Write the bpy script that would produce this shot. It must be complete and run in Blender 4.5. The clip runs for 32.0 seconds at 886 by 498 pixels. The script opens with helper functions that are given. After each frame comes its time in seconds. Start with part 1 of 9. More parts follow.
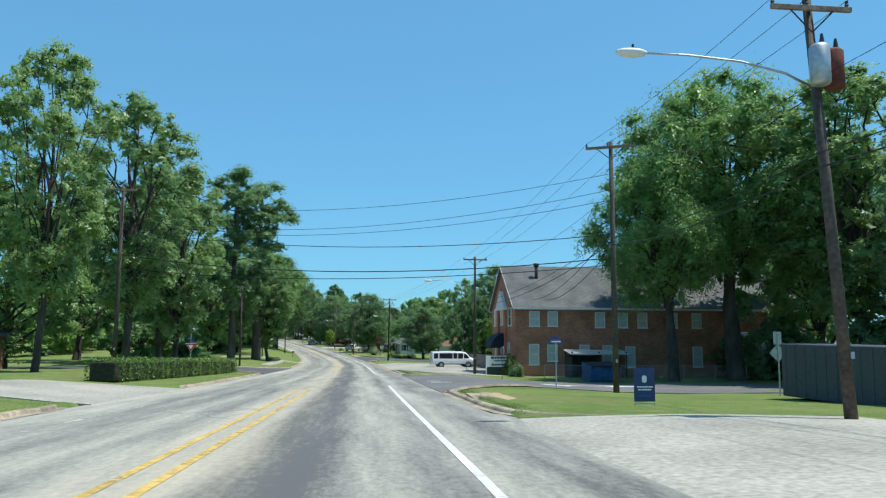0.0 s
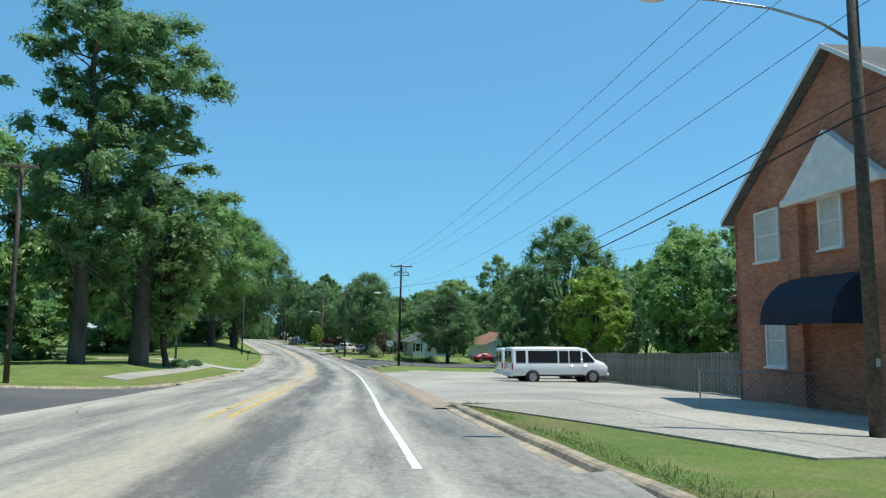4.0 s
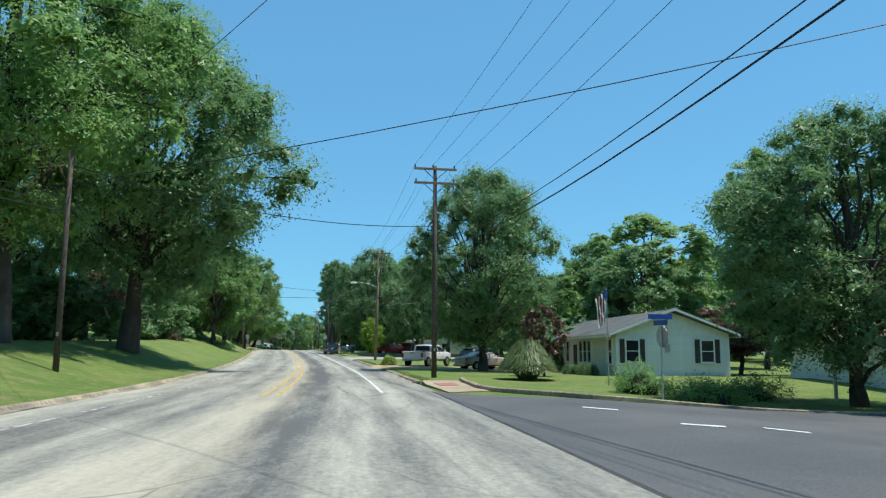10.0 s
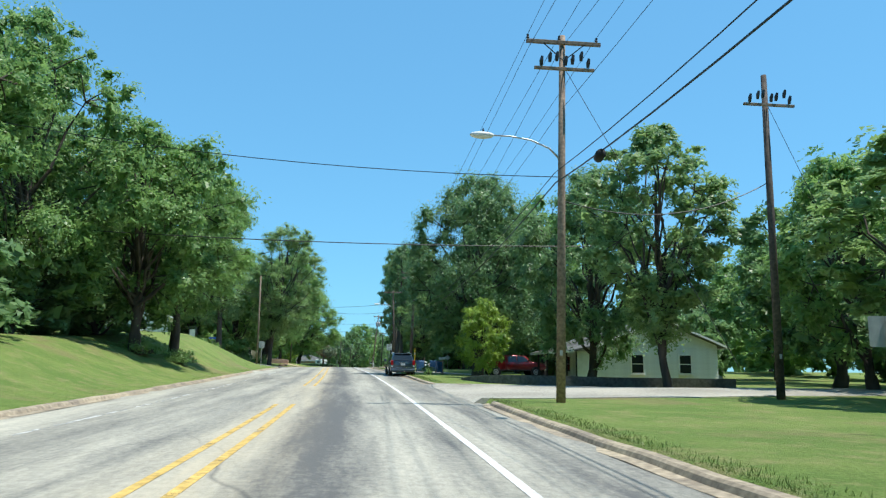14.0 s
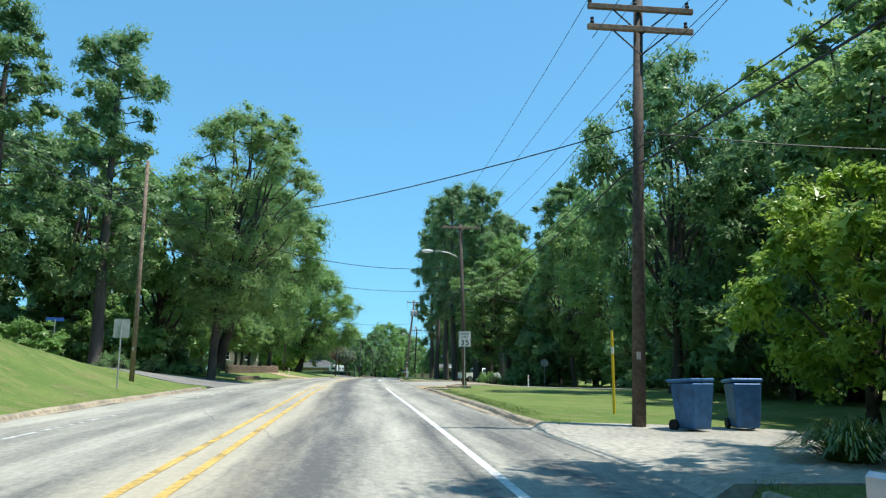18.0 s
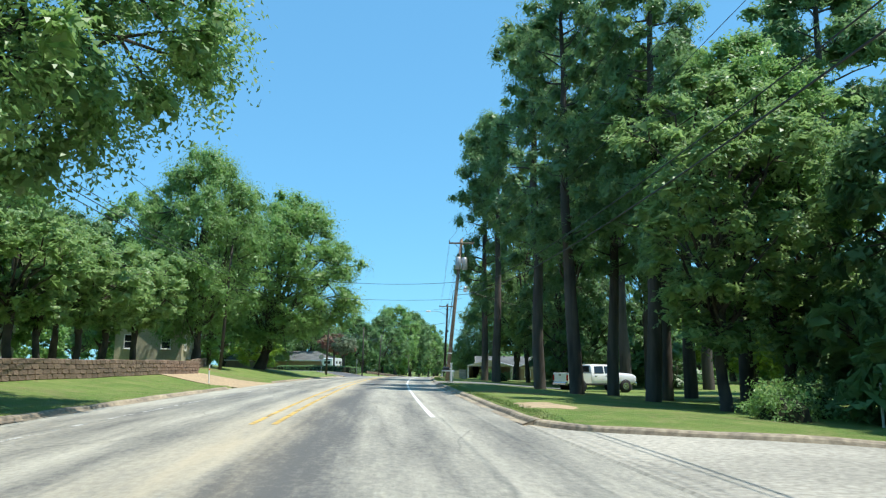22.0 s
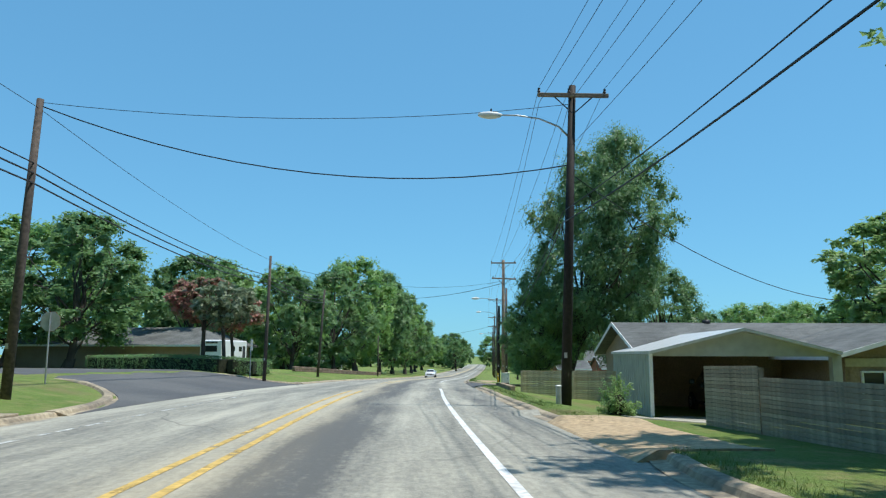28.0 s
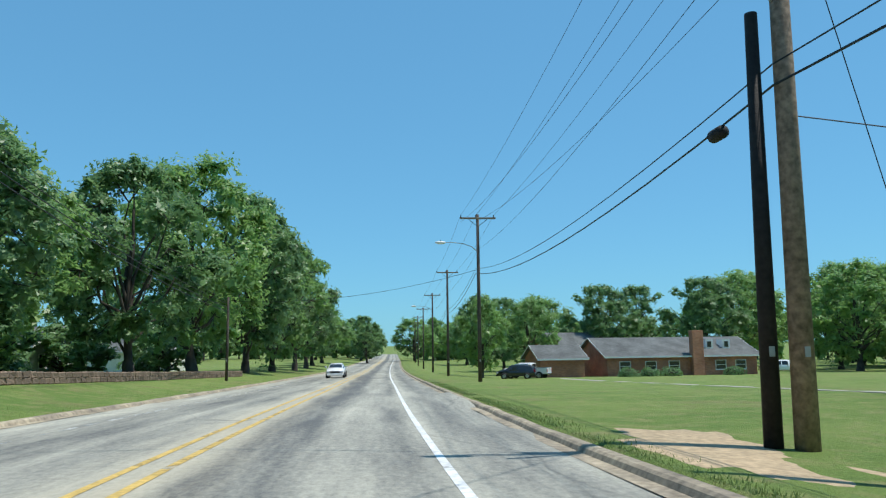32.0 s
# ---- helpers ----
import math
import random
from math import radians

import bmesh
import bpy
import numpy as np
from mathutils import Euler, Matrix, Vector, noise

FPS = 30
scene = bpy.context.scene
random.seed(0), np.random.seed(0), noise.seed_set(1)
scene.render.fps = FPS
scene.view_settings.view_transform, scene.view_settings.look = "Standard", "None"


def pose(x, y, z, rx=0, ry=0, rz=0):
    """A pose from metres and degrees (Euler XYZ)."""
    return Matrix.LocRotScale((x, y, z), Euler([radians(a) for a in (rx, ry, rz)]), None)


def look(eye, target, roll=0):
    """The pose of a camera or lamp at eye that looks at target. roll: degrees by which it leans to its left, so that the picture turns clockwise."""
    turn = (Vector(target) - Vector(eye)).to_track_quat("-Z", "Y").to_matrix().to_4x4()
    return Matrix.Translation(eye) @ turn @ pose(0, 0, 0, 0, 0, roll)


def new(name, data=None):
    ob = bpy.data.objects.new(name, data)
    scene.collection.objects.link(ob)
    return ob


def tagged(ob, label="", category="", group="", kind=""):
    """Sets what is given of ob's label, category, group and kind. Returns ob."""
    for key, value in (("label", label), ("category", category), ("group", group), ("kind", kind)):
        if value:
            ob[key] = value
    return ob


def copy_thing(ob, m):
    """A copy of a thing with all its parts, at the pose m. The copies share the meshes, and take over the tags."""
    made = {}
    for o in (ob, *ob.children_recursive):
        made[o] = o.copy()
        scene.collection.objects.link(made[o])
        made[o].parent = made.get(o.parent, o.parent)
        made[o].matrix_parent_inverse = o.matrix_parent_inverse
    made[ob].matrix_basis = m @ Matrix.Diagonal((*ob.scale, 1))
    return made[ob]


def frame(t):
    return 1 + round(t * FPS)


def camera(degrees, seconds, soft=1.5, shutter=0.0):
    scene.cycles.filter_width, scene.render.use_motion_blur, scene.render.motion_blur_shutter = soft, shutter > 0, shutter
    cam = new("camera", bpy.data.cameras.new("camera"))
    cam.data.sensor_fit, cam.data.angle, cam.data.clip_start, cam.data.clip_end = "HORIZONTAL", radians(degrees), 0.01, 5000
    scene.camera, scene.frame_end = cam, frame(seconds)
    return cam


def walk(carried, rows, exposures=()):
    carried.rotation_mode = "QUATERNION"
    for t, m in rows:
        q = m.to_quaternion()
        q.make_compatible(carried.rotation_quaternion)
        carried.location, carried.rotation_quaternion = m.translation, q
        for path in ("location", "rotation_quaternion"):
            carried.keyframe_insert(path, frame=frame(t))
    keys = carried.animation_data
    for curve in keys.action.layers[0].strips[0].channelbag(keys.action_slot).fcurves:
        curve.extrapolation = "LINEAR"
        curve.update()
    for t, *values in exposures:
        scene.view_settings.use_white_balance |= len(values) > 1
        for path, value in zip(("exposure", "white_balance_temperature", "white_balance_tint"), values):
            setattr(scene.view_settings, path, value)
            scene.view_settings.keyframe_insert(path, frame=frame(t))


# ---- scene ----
# ---------------------------------------------------------------- camera
cam = camera(61.9, 32.0, soft=1.25)
PATH = [
    (0.0, 0.01, -0.69, 1.41, 96.30, -0.34, 0.05),
    (0.5, -0.80, 6.89, 1.10, 96.38, -0.19, 0.07),
    (1.0, -1.56, 14.26, 0.81, 96.44, -0.15, -0.00),
    (1.5, -2.28, 21.44, 0.53, 96.49, -0.19, -0.12),
    (2.0, -2.96, 28.44, 0.27, 96.53, -0.26, -0.24),
    (2.5, -3.63, 35.28, 0.02, 96.56, -0.34, -0.32),
    (3.0, -4.29, 42.00, -0.22, 96.58, -0.39, -0.32),
    (3.5, -4.96, 48.67, -0.46, 96.59, -0.42, -0.25),
    (4.0, -5.65, 55.35, -0.70, 96.60, -0.42, -0.11),
    (4.5, -6.36, 62.12, -0.94, 96.61, -0.39, 0.10),
    (5.0, -7.13, 69.03, -1.18, 96.62, -0.34, 0.36),
    (5.5, -7.94, 76.08, -1.42, 96.64, -0.27, 0.68),
    (6.0, -8.80, 83.23, -1.65, 96.67, -0.19, 1.03),
    (6.5, -9.72, 90.44, -1.88, 96.73, -0.11, 1.41),
    (7.0, -10.69, 97.69, -2.10, 96.82, -0.04, 1.80),
    (7.5, -11.73, 104.95, -2.30, 96.93, 0.01, 2.20),
    (8.0, -12.84, 112.21, -2.49, 97.07, 0.03, 2.62),
    (8.5, -14.01, 119.47, -2.67, 97.23, 0.02, 3.10),
    (9.0, -15.27, 126.71, -2.82, 97.41, -0.03, 3.65),
    (9.5, -16.61, 133.92, -2.95, 97.59, -0.12, 4.30),
    (10.0, -18.02, 141.12, -3.06, 97.79, -0.25, 5.01),
    (10.5, -19.52, 148.28, -3.15, 97.99, -0.38, 5.77),
    (11.0, -21.10, 155.41, -3.21, 98.18, -0.50, 6.52),
    (11.5, -22.74, 162.51, -3.25, 98.36, -0.59, 7.24),
    (12.0, -24.46, 169.58, -3.27, 98.53, -0.63, 7.90),
    (12.5, -26.25, 176.62, -3.27, 98.69, -0.63, 8.49),
    (13.0, -28.09, 183.61, -3.25, 98.85, -0.61, 9.03),
    (13.5, -29.98, 190.57, -3.21, 98.99, -0.56, 9.53),
    (14.0, -31.91, 197.47, -3.15, 99.14, -0.51, 9.97),
    (14.5, -33.87, 204.33, -3.08, 99.28, -0.45, 10.38),
    (15.0, -35.87, 211.13, -3.00, 99.40, -0.40, 10.73),
    (15.5, -37.89, 217.87, -2.90, 99.50, -0.36, 11.02),
    (16.0, -39.92, 224.55, -2.81, 99.57, -0.34, 11.26),
    (16.5, -41.97, 231.15, -2.71, 99.60, -0.33, 11.42),
    (17.0, -44.02, 237.69, -2.60, 99.59, -0.35, 11.54),
    (17.5, -46.07, 244.16, -2.50, 99.56, -0.37, 11.63),
    (18.0, -48.13, 250.55, -2.40, 99.50, -0.41, 11.71),
    (18.5, -50.18, 256.88, -2.31, 99.43, -0.45, 11.79),
    (19.0, -52.22, 263.14, -2.22, 99.35, -0.49, 11.89),
    (19.5, -54.25, 269.35, -2.15, 99.26, -0.52, 11.99),
    (20.0, -56.27, 275.52, -2.08, 99.18, -0.54, 12.07),
    (20.5, -58.28, 281.66, -2.02, 99.10, -0.55, 12.11),
    (21.0, -60.28, 287.79, -1.97, 99.04, -0.53, 12.11),
    (21.5, -62.26, 293.92, -1.93, 98.98, -0.48, 12.05),
    (22.0, -64.22, 300.07, -1.90, 98.94, -0.43, 11.94),
    (22.5, -66.17, 306.26, -1.88, 98.90, -0.36, 11.78),
    (23.0, -68.09, 312.52, -1.86, 98.87, -0.29, 11.58),
    (23.5, -69.99, 318.85, -1.85, 98.84, -0.21, 11.34),
    (24.0, -71.87, 325.26, -1.85, 98.81, -0.15, 11.08),
    (24.5, -73.72, 331.75, -1.85, 98.77, -0.10, 10.83),
    (25.0, -75.54, 338.32, -1.86, 98.72, -0.07, 10.60),
    (25.5, -77.33, 344.98, -1.87, 98.64, -0.08, 10.42),
    (26.0, -79.09, 351.69, -1.88, 98.55, -0.11, 10.27),
    (26.5, -80.80, 358.43, -1.90, 98.45, -0.15, 10.10),
    (27.0, -82.46, 365.16, -1.93, 98.34, -0.18, 9.87),
    (27.5, -84.07, 371.85, -1.96, 98.23, -0.19, 9.55),
    (28.0, -85.62, 378.48, -2.00, 98.12, -0.18, 9.10),
    (28.5, -87.12, 385.10, -2.04, 98.03, -0.13, 8.51),
    (29.0, -88.60, 391.79, -2.09, 97.94, -0.06, 7.79),
    (29.5, -90.04, 398.61, -2.16, 97.84, 0.05, 6.92),
    (30.0, -91.48, 405.63, -2.23, 97.75, 0.20, 5.91),
    (30.5, -92.88, 412.91, -2.33, 97.66, 0.35, 4.80),
    (31.0, -94.19, 420.50, -2.46, 97.56, 0.50, 3.66),
    (31.5, -95.38, 428.46, -2.63, 97.44, 0.61, 2.57),
    (32.0, -96.38, 436.87, -2.86, 97.32, 0.65, 1.61),
]
walk(cam, [(t, pose(x, y, z, rx, ry, rz)) for t, x, y, z, rx, ry, rz in PATH], exposures=[(0, 0.32), (5, 0.32), (9, 0.3), (13, 0.55), (26, 0.65), (28, 0.3), (32, 0.2)])

# ---------------------------------------------------------------- light
SUN_EL, SUN_AZ = radians(69), radians(2)      # the sun stands to the right of the road (+x)
world = bpy.data.worlds.new("sky")
scene.world = world
world.use_nodes = True
wn = world.node_tree.nodes
sky = wn.new("ShaderNodeTexSky")
sky.sky_type = "NISHITA"
sky.sun_disc = False
sky.sun_elevation = SUN_EL
sky.sun_rotation = radians(90) - SUN_AZ
sky.air_density, sky.dust_density, sky.ozone_density = 1.0, 0.1, 3.2
wn["Background"].inputs["Strength"].default_value = 0.15
tint = wn.new("ShaderNodeMix")
tint.data_type, tint.blend_type = "RGBA", "MULTIPLY"
tint.inputs[0].default_value = 1.0
tint.inputs[7].default_value = (0.66, 1.5, 2.06, 1)
even = wn.new("ShaderNodeGamma")
even.inputs[1].default_value = 0.45
world.node_tree.links.new(sky.outputs[0], even.inputs[0])
world.node_tree.links.new(even.outputs[0], tint.inputs[6])
world.node_tree.links.new(tint.outputs[2], wn["Background"].inputs["Color"])
lamp = bpy.data.lights.new("sun", "SUN")
lamp.energy, lamp.angle, lamp.color = 3.9, radians(0.6), (1.0, 0.97, 0.90)
sun = new("sun", lamp)
to_sun = Vector((math.cos(SUN_EL) * math.cos(SUN_AZ), math.cos(SUN_EL) * math.sin(SUN_AZ), math.sin(SUN_EL)))
sun.matrix_world = look(to_sun * 100, (0, 0, 0))

# ---------------------------------------------------------------- the road's line
# distance along the road, x, y, height of the driving lane
AXIS = [
    (-150, 16.01, -149.84, 4.6), (-60, 6.41, -60.35, 2.3), (0, 0.01, -0.69, 0.06), (30, -3.03, 29.15, -1.10),
    (60, -6.03, 59.00, -2.18), (90, -9.51, 88.80, -3.18), (120, -13.85, 118.48, -3.99), (150, -19.45, 147.95, -4.49),
    (180, -26.38, 177.14, -4.62), (210, -34.38, 206.05, -4.41), (240, -43.10, 234.76, -4.00), (270, -52.28, 263.32, -3.57),
    (300, -61.59, 291.84, -3.30), (330, -70.47, 320.49, -3.20), (360, -78.49, 349.40, -3.23), (390, -85.63, 378.53, -3.35),
    (420, -91.91, 407.87, -3.61), (450, -96.45, 437.51, -4.22), (500, -102.1, 487.18, -5.52), (560, -108.3, 546.9, -6.9),
    (620, -114.0, 606.6, -7.7), (700, -121.0, 686.3, -8.2), (900, -140.0, 885.0, -8.6),
]
_K = np.array(AXIS, float)
_S = np.arange(-150, 900.5, 1.0)


def _spline(col):
    """Catmull-Rom through the knots."""
    k, v = _K[:, 0], _K[:, col]
    m = np.gradient(v, k)
    i = np.clip(np.searchsorted(k, _S, "right") - 1, 0, len(k) - 2)
    h = k[i + 1] - k[i]
    u = (_S - k[i]) / h
    return ((2 * u**3 - 3 * u**2 + 1) * v[i] + (u**3 - 2 * u**2 + u) * h * m[i] + (3 * u**2 - 2 * u**3) * v[i + 1] + (u**3 - u**2) * h * m[i + 1])


_X, _Y, _Z = _spline(1), _spline(2), _spline(3)


def axis(s):
    """Plan point, unit direction and height of the road's line (arrays or numbers)."""
    s = np.asarray(s, float)
    x, y, z = (np.interp(s, _S, a) for a in (_X, _Y, _Z))
    dx = np.interp(s + 1, _S, _X) - np.interp(s - 1, _S, _X)
    dy = np.interp(s + 1, _S, _Y) - np.interp(s - 1, _S, _Y)
    n = np.hypot(dx, dy) + 1e-9
    return x, y, z, dx / n, dy / n


def road(s, off, dz=0.0):
    """World point at a distance along, an offset to the right and a height over the road."""
    x, y, z, dx, dy = axis(s)
    return Vector((float(x + dy * off), float(y - dx * off), float(z + dz)))


def heading(s):
    """Turn about z, in degrees, of the road's direction from +y."""
    _, _, _, dx, dy = axis(s)
    return math.degrees(math.atan2(-float(dx), float(dy)))


LEFT_EDGE, RIGHT_EDGE, MIDDLE = -8.4, 3.65, -2.4
# the carriageway wanders a little against that line: distance along, shift to the right
DRIFT_S = [-150, 8, 35, 77, 92, 128, 136, 180, 194, 264, 290, 343, 363, 391, 411, 425, 457, 520, 900]
DRIFT_D = [0.0, -0.07, -0.3, -0.85, -0.78, -0.42, -0.45, 0.2, 0.36, 0.27, 0.15, 0.0, -0.13, -0.18, 0.05, 0.15, -0.4, -0.5, -0.5]


def drift(s):
    return np.interp(s, DRIFT_S, DRIFT_D)
# left bank: distance along, its height at 17 m from the lane
BANK_S = [-150, 20, 60, 70, 88, 100, 115, 130, 160, 195, 228, 250, 262, 275, 286, 298, 312, 345, 372, 395, 412, 440, 470, 520, 900]
BANK_H = [0.4, 0.3, 0.4, 0.2, 0.25, 0.8, 0.8, 1.0, 1.5, 1.9, 2.0, 2.4, 3.1, 3.4, 2.8, 1.3, 0.6, 0.7, 1.1, 0.9, 0.6, 0.8, 1.0, 0.6, 0.5]
# the right side falls away a little at the far end
FALL_S = [-150, 0, 30, 45, 65, 78, 110, 140, 155, 168, 176, 182, 200, 216, 232, 244, 272, 290, 320, 375, 392, 405, 440, 470, 520, 580, 900]
FALL_H = [0.0, 0.0, -0.3, -0.7, -0.6, -0.2, -0.1, -0.3, -0.6, -0.6, -0.5, -0.05, -0.35, -0.2, 0.1, -0.4, -0.4, 0.0, -0.5, -0.6, -0.3, -0.3, -0.4, 0.0, -0.6, -1.2, 0.0]


# openings in the kerb, where the verge comes down to the carriageway: from, to, side
OPENINGS = [
    (-60, 17.5, 1), (31, 62, 1), (79, 131, 1), (138, 179, 1), (198.6, 205.6, 1), (226, 237.8, 1), (265, 272, 1), (299.5, 326, 1), (363, 368, 1), (401, 406, 1), (434, 448, 1),
    (24, 36, -1), (66, 97, -1), (127, 132, -1), (300, 316, -1), (352, 364, -1), (409, 443, -1),
]


def ground(s, off):
    """Height of the ground over the road's line (arrays)."""
    s, off = np.broadcast_arrays(np.asarray(s, float), np.asarray(off, float))
    off = off - drift(s) * np.clip((40 - np.abs(off)) / 20, 0, 1)
    crown = 0.035 - 0.016 * np.abs(off - MIDDLE)
    left = np.clip((LEFT_EDGE - off) / 8.0, 0, 1)
    left = left * left * (3 - 2 * left)
    right = np.clip((off - RIGHT_EDGE - 1.0) / 12.0, 0, 1)
    right = right * right * (3 - 2 * right)
    verge = 0.075 + left * np.interp(s, BANK_S, BANK_H) + right * np.interp(s, FALL_S, FALL_H)
    for a, b, side in OPENINGS:
        along = np.clip(s - a + 0.5, 0, 1) * np.clip(b + 0.5 - s, 0, 1)
        past = (off - RIGHT_EDGE) if side > 0 else (LEFT_EDGE - off)
        verge = verge - 0.137 * along * np.clip(1 - past / 4.0, 0, 1) * (past > -0.5)
    # the corner of the one way street lies lower than the lane
    verge = verge - 0.4 * np.exp(-(((s - 452) / 8.0) ** 2)) * np.clip((off - 4.2) / 2.5, 0, 1) * np.clip((24 - off) / 10, 0, 1)
    # the carport stands in a hollow
    verge = verge - 0.55 * np.exp(-(((s - 416) / 9.0) ** 2)) * np.clip((off - 4.6) / 3.0, 0, 1) * np.clip((30 - off) / 10, 0, 1)
    rough = 0.03 * np.sin(s * 0.9 + off * 0.7) * np.clip((np.abs(off) - 10) / 8, 0, 1)
    return np.where((off < LEFT_EDGE) | (off > RIGHT_EDGE), verge + rough, crown)


def on(s, off, dz=0.0):
    return road(s, off, float(ground(s, off)) + dz)


def stand(s, off, turn=0.0, dz=0.0):
    """Pose on the ground at (s, off); turn 0 faces along the road."""
    p = on(s, off, dz)
    return pose(p.x, p.y, p.z, 0, 0, heading(s) + turn)


# ---------------------------------------------------------------- materials
def mat(name, base, rough=0.8, metal=0.0, var=0.15, scale=6.0, bump=0.0, bump_scale=40.0, spec=0.4, second=None, mix_scale=1.2, random_amount=0.0, coat=0.0):
    """A surface with variation at two scales: base colour, fine grain and large patches."""
    m = bpy.data.materials.new(name)
    m.use_nodes = True
    nt = m.node_tree
    n, l = nt.nodes, nt.links
    b = n["Principled BSDF"]
    b.inputs["Roughness"].default_value = rough
    b.inputs["Metallic"].default_value = metal
    b.inputs["Specular IOR Level"].default_value = spec
    b.inputs["Coat Weight"].default_value = coat
    b.inputs["Coat Roughness"].default_value = 0.05
    tc = n.new("ShaderNodeTexCoord")
    big = n.new("ShaderNodeTexNoise")
    big.inputs["Scale"].default_value, big.inputs["Detail"].default_value = mix_scale, 5
    fine = n.new("ShaderNodeTexNoise")
    fine.inputs["Scale"].default_value, fine.inputs["Detail"].default_value = scale, 6
    for t in (big, fine):
        l.new(tc.outputs["Object"], t.inputs["Vector"])
    mix = n.new("ShaderNodeMix")
    mix.data_type = "RGBA"
    c2 = second or tuple(c * (1 - var) for c in base)
    mix.inputs[6].default_value, mix.inputs[7].default_value = (*base, 1), (*c2, 1)
    ramp = n.new("ShaderNodeValToRGB")
    ramp.color_ramp.elements[0].position, ramp.color_ramp.elements[1].position = 0.38, 0.64
    l.new(big.outputs[0], ramp.inputs[0])
    l.new(ramp.outputs[0], mix.inputs[0])
    hsv = n.new("ShaderNodeHueSaturation")
    l.new(mix.outputs[2], hsv.inputs["Color"])
    mr = n.new("ShaderNodeMapRange")
    mr.inputs[3].default_value, mr.inputs[4].default_value = 1 - var * 1.4, 1 + var * 1.4
    mr.inputs[1].default_value, mr.inputs[2].default_value = 0.3, 0.7
    l.new(fine.outputs[0], mr.inputs[0])
    value = mr.outputs[0]
    if random_amount:
        oi = n.new("ShaderNodeObjectInfo")
        r2 = n.new("ShaderNodeMapRange")
        r2.inputs[3].default_value, r2.inputs[4].default_value = 1 - random_amount, 1 + random_amount
        l.new(oi.outputs["Random"], r2.inputs[0])
        mul = n.new("ShaderNodeMath")
        mul.operation = "MULTIPLY"
        l.new(value, mul.inputs[0])
        l.new(r2.outputs[0], mul.inputs[1])
        value = mul.outputs[0]
    l.new(value, hsv.inputs["Value"])
    l.new(hsv.outputs[0], b.inputs["Base Color"])
    if bump:
        bt = n.new("ShaderNodeTexNoise")
        bt.inputs["Scale"].default_value, bt.inputs["Detail"].default_value = bump_scale, 8
        l.new(tc.outputs["Object"], bt.inputs["Vector"])
        bp = n.new("ShaderNodeBump")
        bp.inputs["Strength"].default_value, bp.inputs["Distance"].default_value = bump, 0.02
        l.new(bt.outputs[0], bp.inputs["Height"])
        l.new(bp.outputs[0], b.inputs["Normal"])
    return m


def glass_mat(name, base=(0.02, 0.025, 0.03), rough=0.06):
    m = bpy.data.materials.new(name)
    m.use_nodes = True
    b = m.node_tree.nodes["Principled BSDF"]
    b.inputs["Base Color"].default_value = (*base, 1)
    b.inputs["Roughness"].default_value = rough
    b.inputs["Specular IOR Level"].default_value = 0.7
    return m


def leaf_mat(name, light, dark, trans=0.32):
    """Leaves: two greens by clump and by leaf, some light passing through."""
    m = bpy.data.materials.new(name)
    m.use_nodes = True
    nt = m.node_tree
    n, l = nt.nodes, nt.links
    b = n["Principled BSDF"]
    b.inputs["Roughness"].default_value = 0.42
    b.inputs["Specular IOR Level"].default_value = 0.5
    tc = n.new("ShaderNodeTexCoord")
    no = n.new("ShaderNodeTexNoise")
    no.inputs["Scale"].default_value, no.inputs["Detail"].default_value = 5.0, 3
    l.new(tc.outputs["Object"], no.inputs["Vector"])
    geo = n.new("ShaderNodeNewGeometry")
    add = n.new("ShaderNodeMath")
    add.operation = "MULTIPLY_ADD"
    add.inputs[1].default_value, add.inputs[2].default_value = 0.5, -0.25
    l.new(geo.outputs["Random Per Island"], add.inputs[0])
    ad2 = n.new("ShaderNodeMath")
    ad2.operation = "ADD"
    l.new(add.outputs[0], ad2.inputs[0])
    l.new(no.outputs[0], ad2.inputs[1])
    oi = n.new("ShaderNodeObjectInfo")
    ad3 = n.new("ShaderNodeMath")
    ad3.operation = "MULTIPLY_ADD"
    ad3.inputs[1].default_value = 0.25
    l.new(oi.outputs["Random"], ad3.inputs[0])
    l.new(ad2.outputs[0], ad3.inputs[2])
    ramp = n.new("ShaderNodeValToRGB")
    e = ramp.color_ramp.elements
    e[0].position, e[0].color = 0.3, (*dark, 1)
    e[1].position, e[1].color = 0.85, (*light, 1)
    l.new(ad3.outputs[0], ramp.inputs[0])
    l.new(ramp.outputs[0], b.inputs["Base Color"])
    tr = n.new("ShaderNodeBsdfTranslucent")
    l.new(ramp.outputs[0], tr.inputs["Color"])
    ms = n.new("ShaderNodeMixShader")
    ms.inputs[0].default_value = trans
    l.new(b.outputs[0], ms.inputs[1])
    l.new(tr.outputs[0], ms.inputs[2])
    l.new(ms.outputs[0], n["Material Output"].inputs["Surface"])
    return m


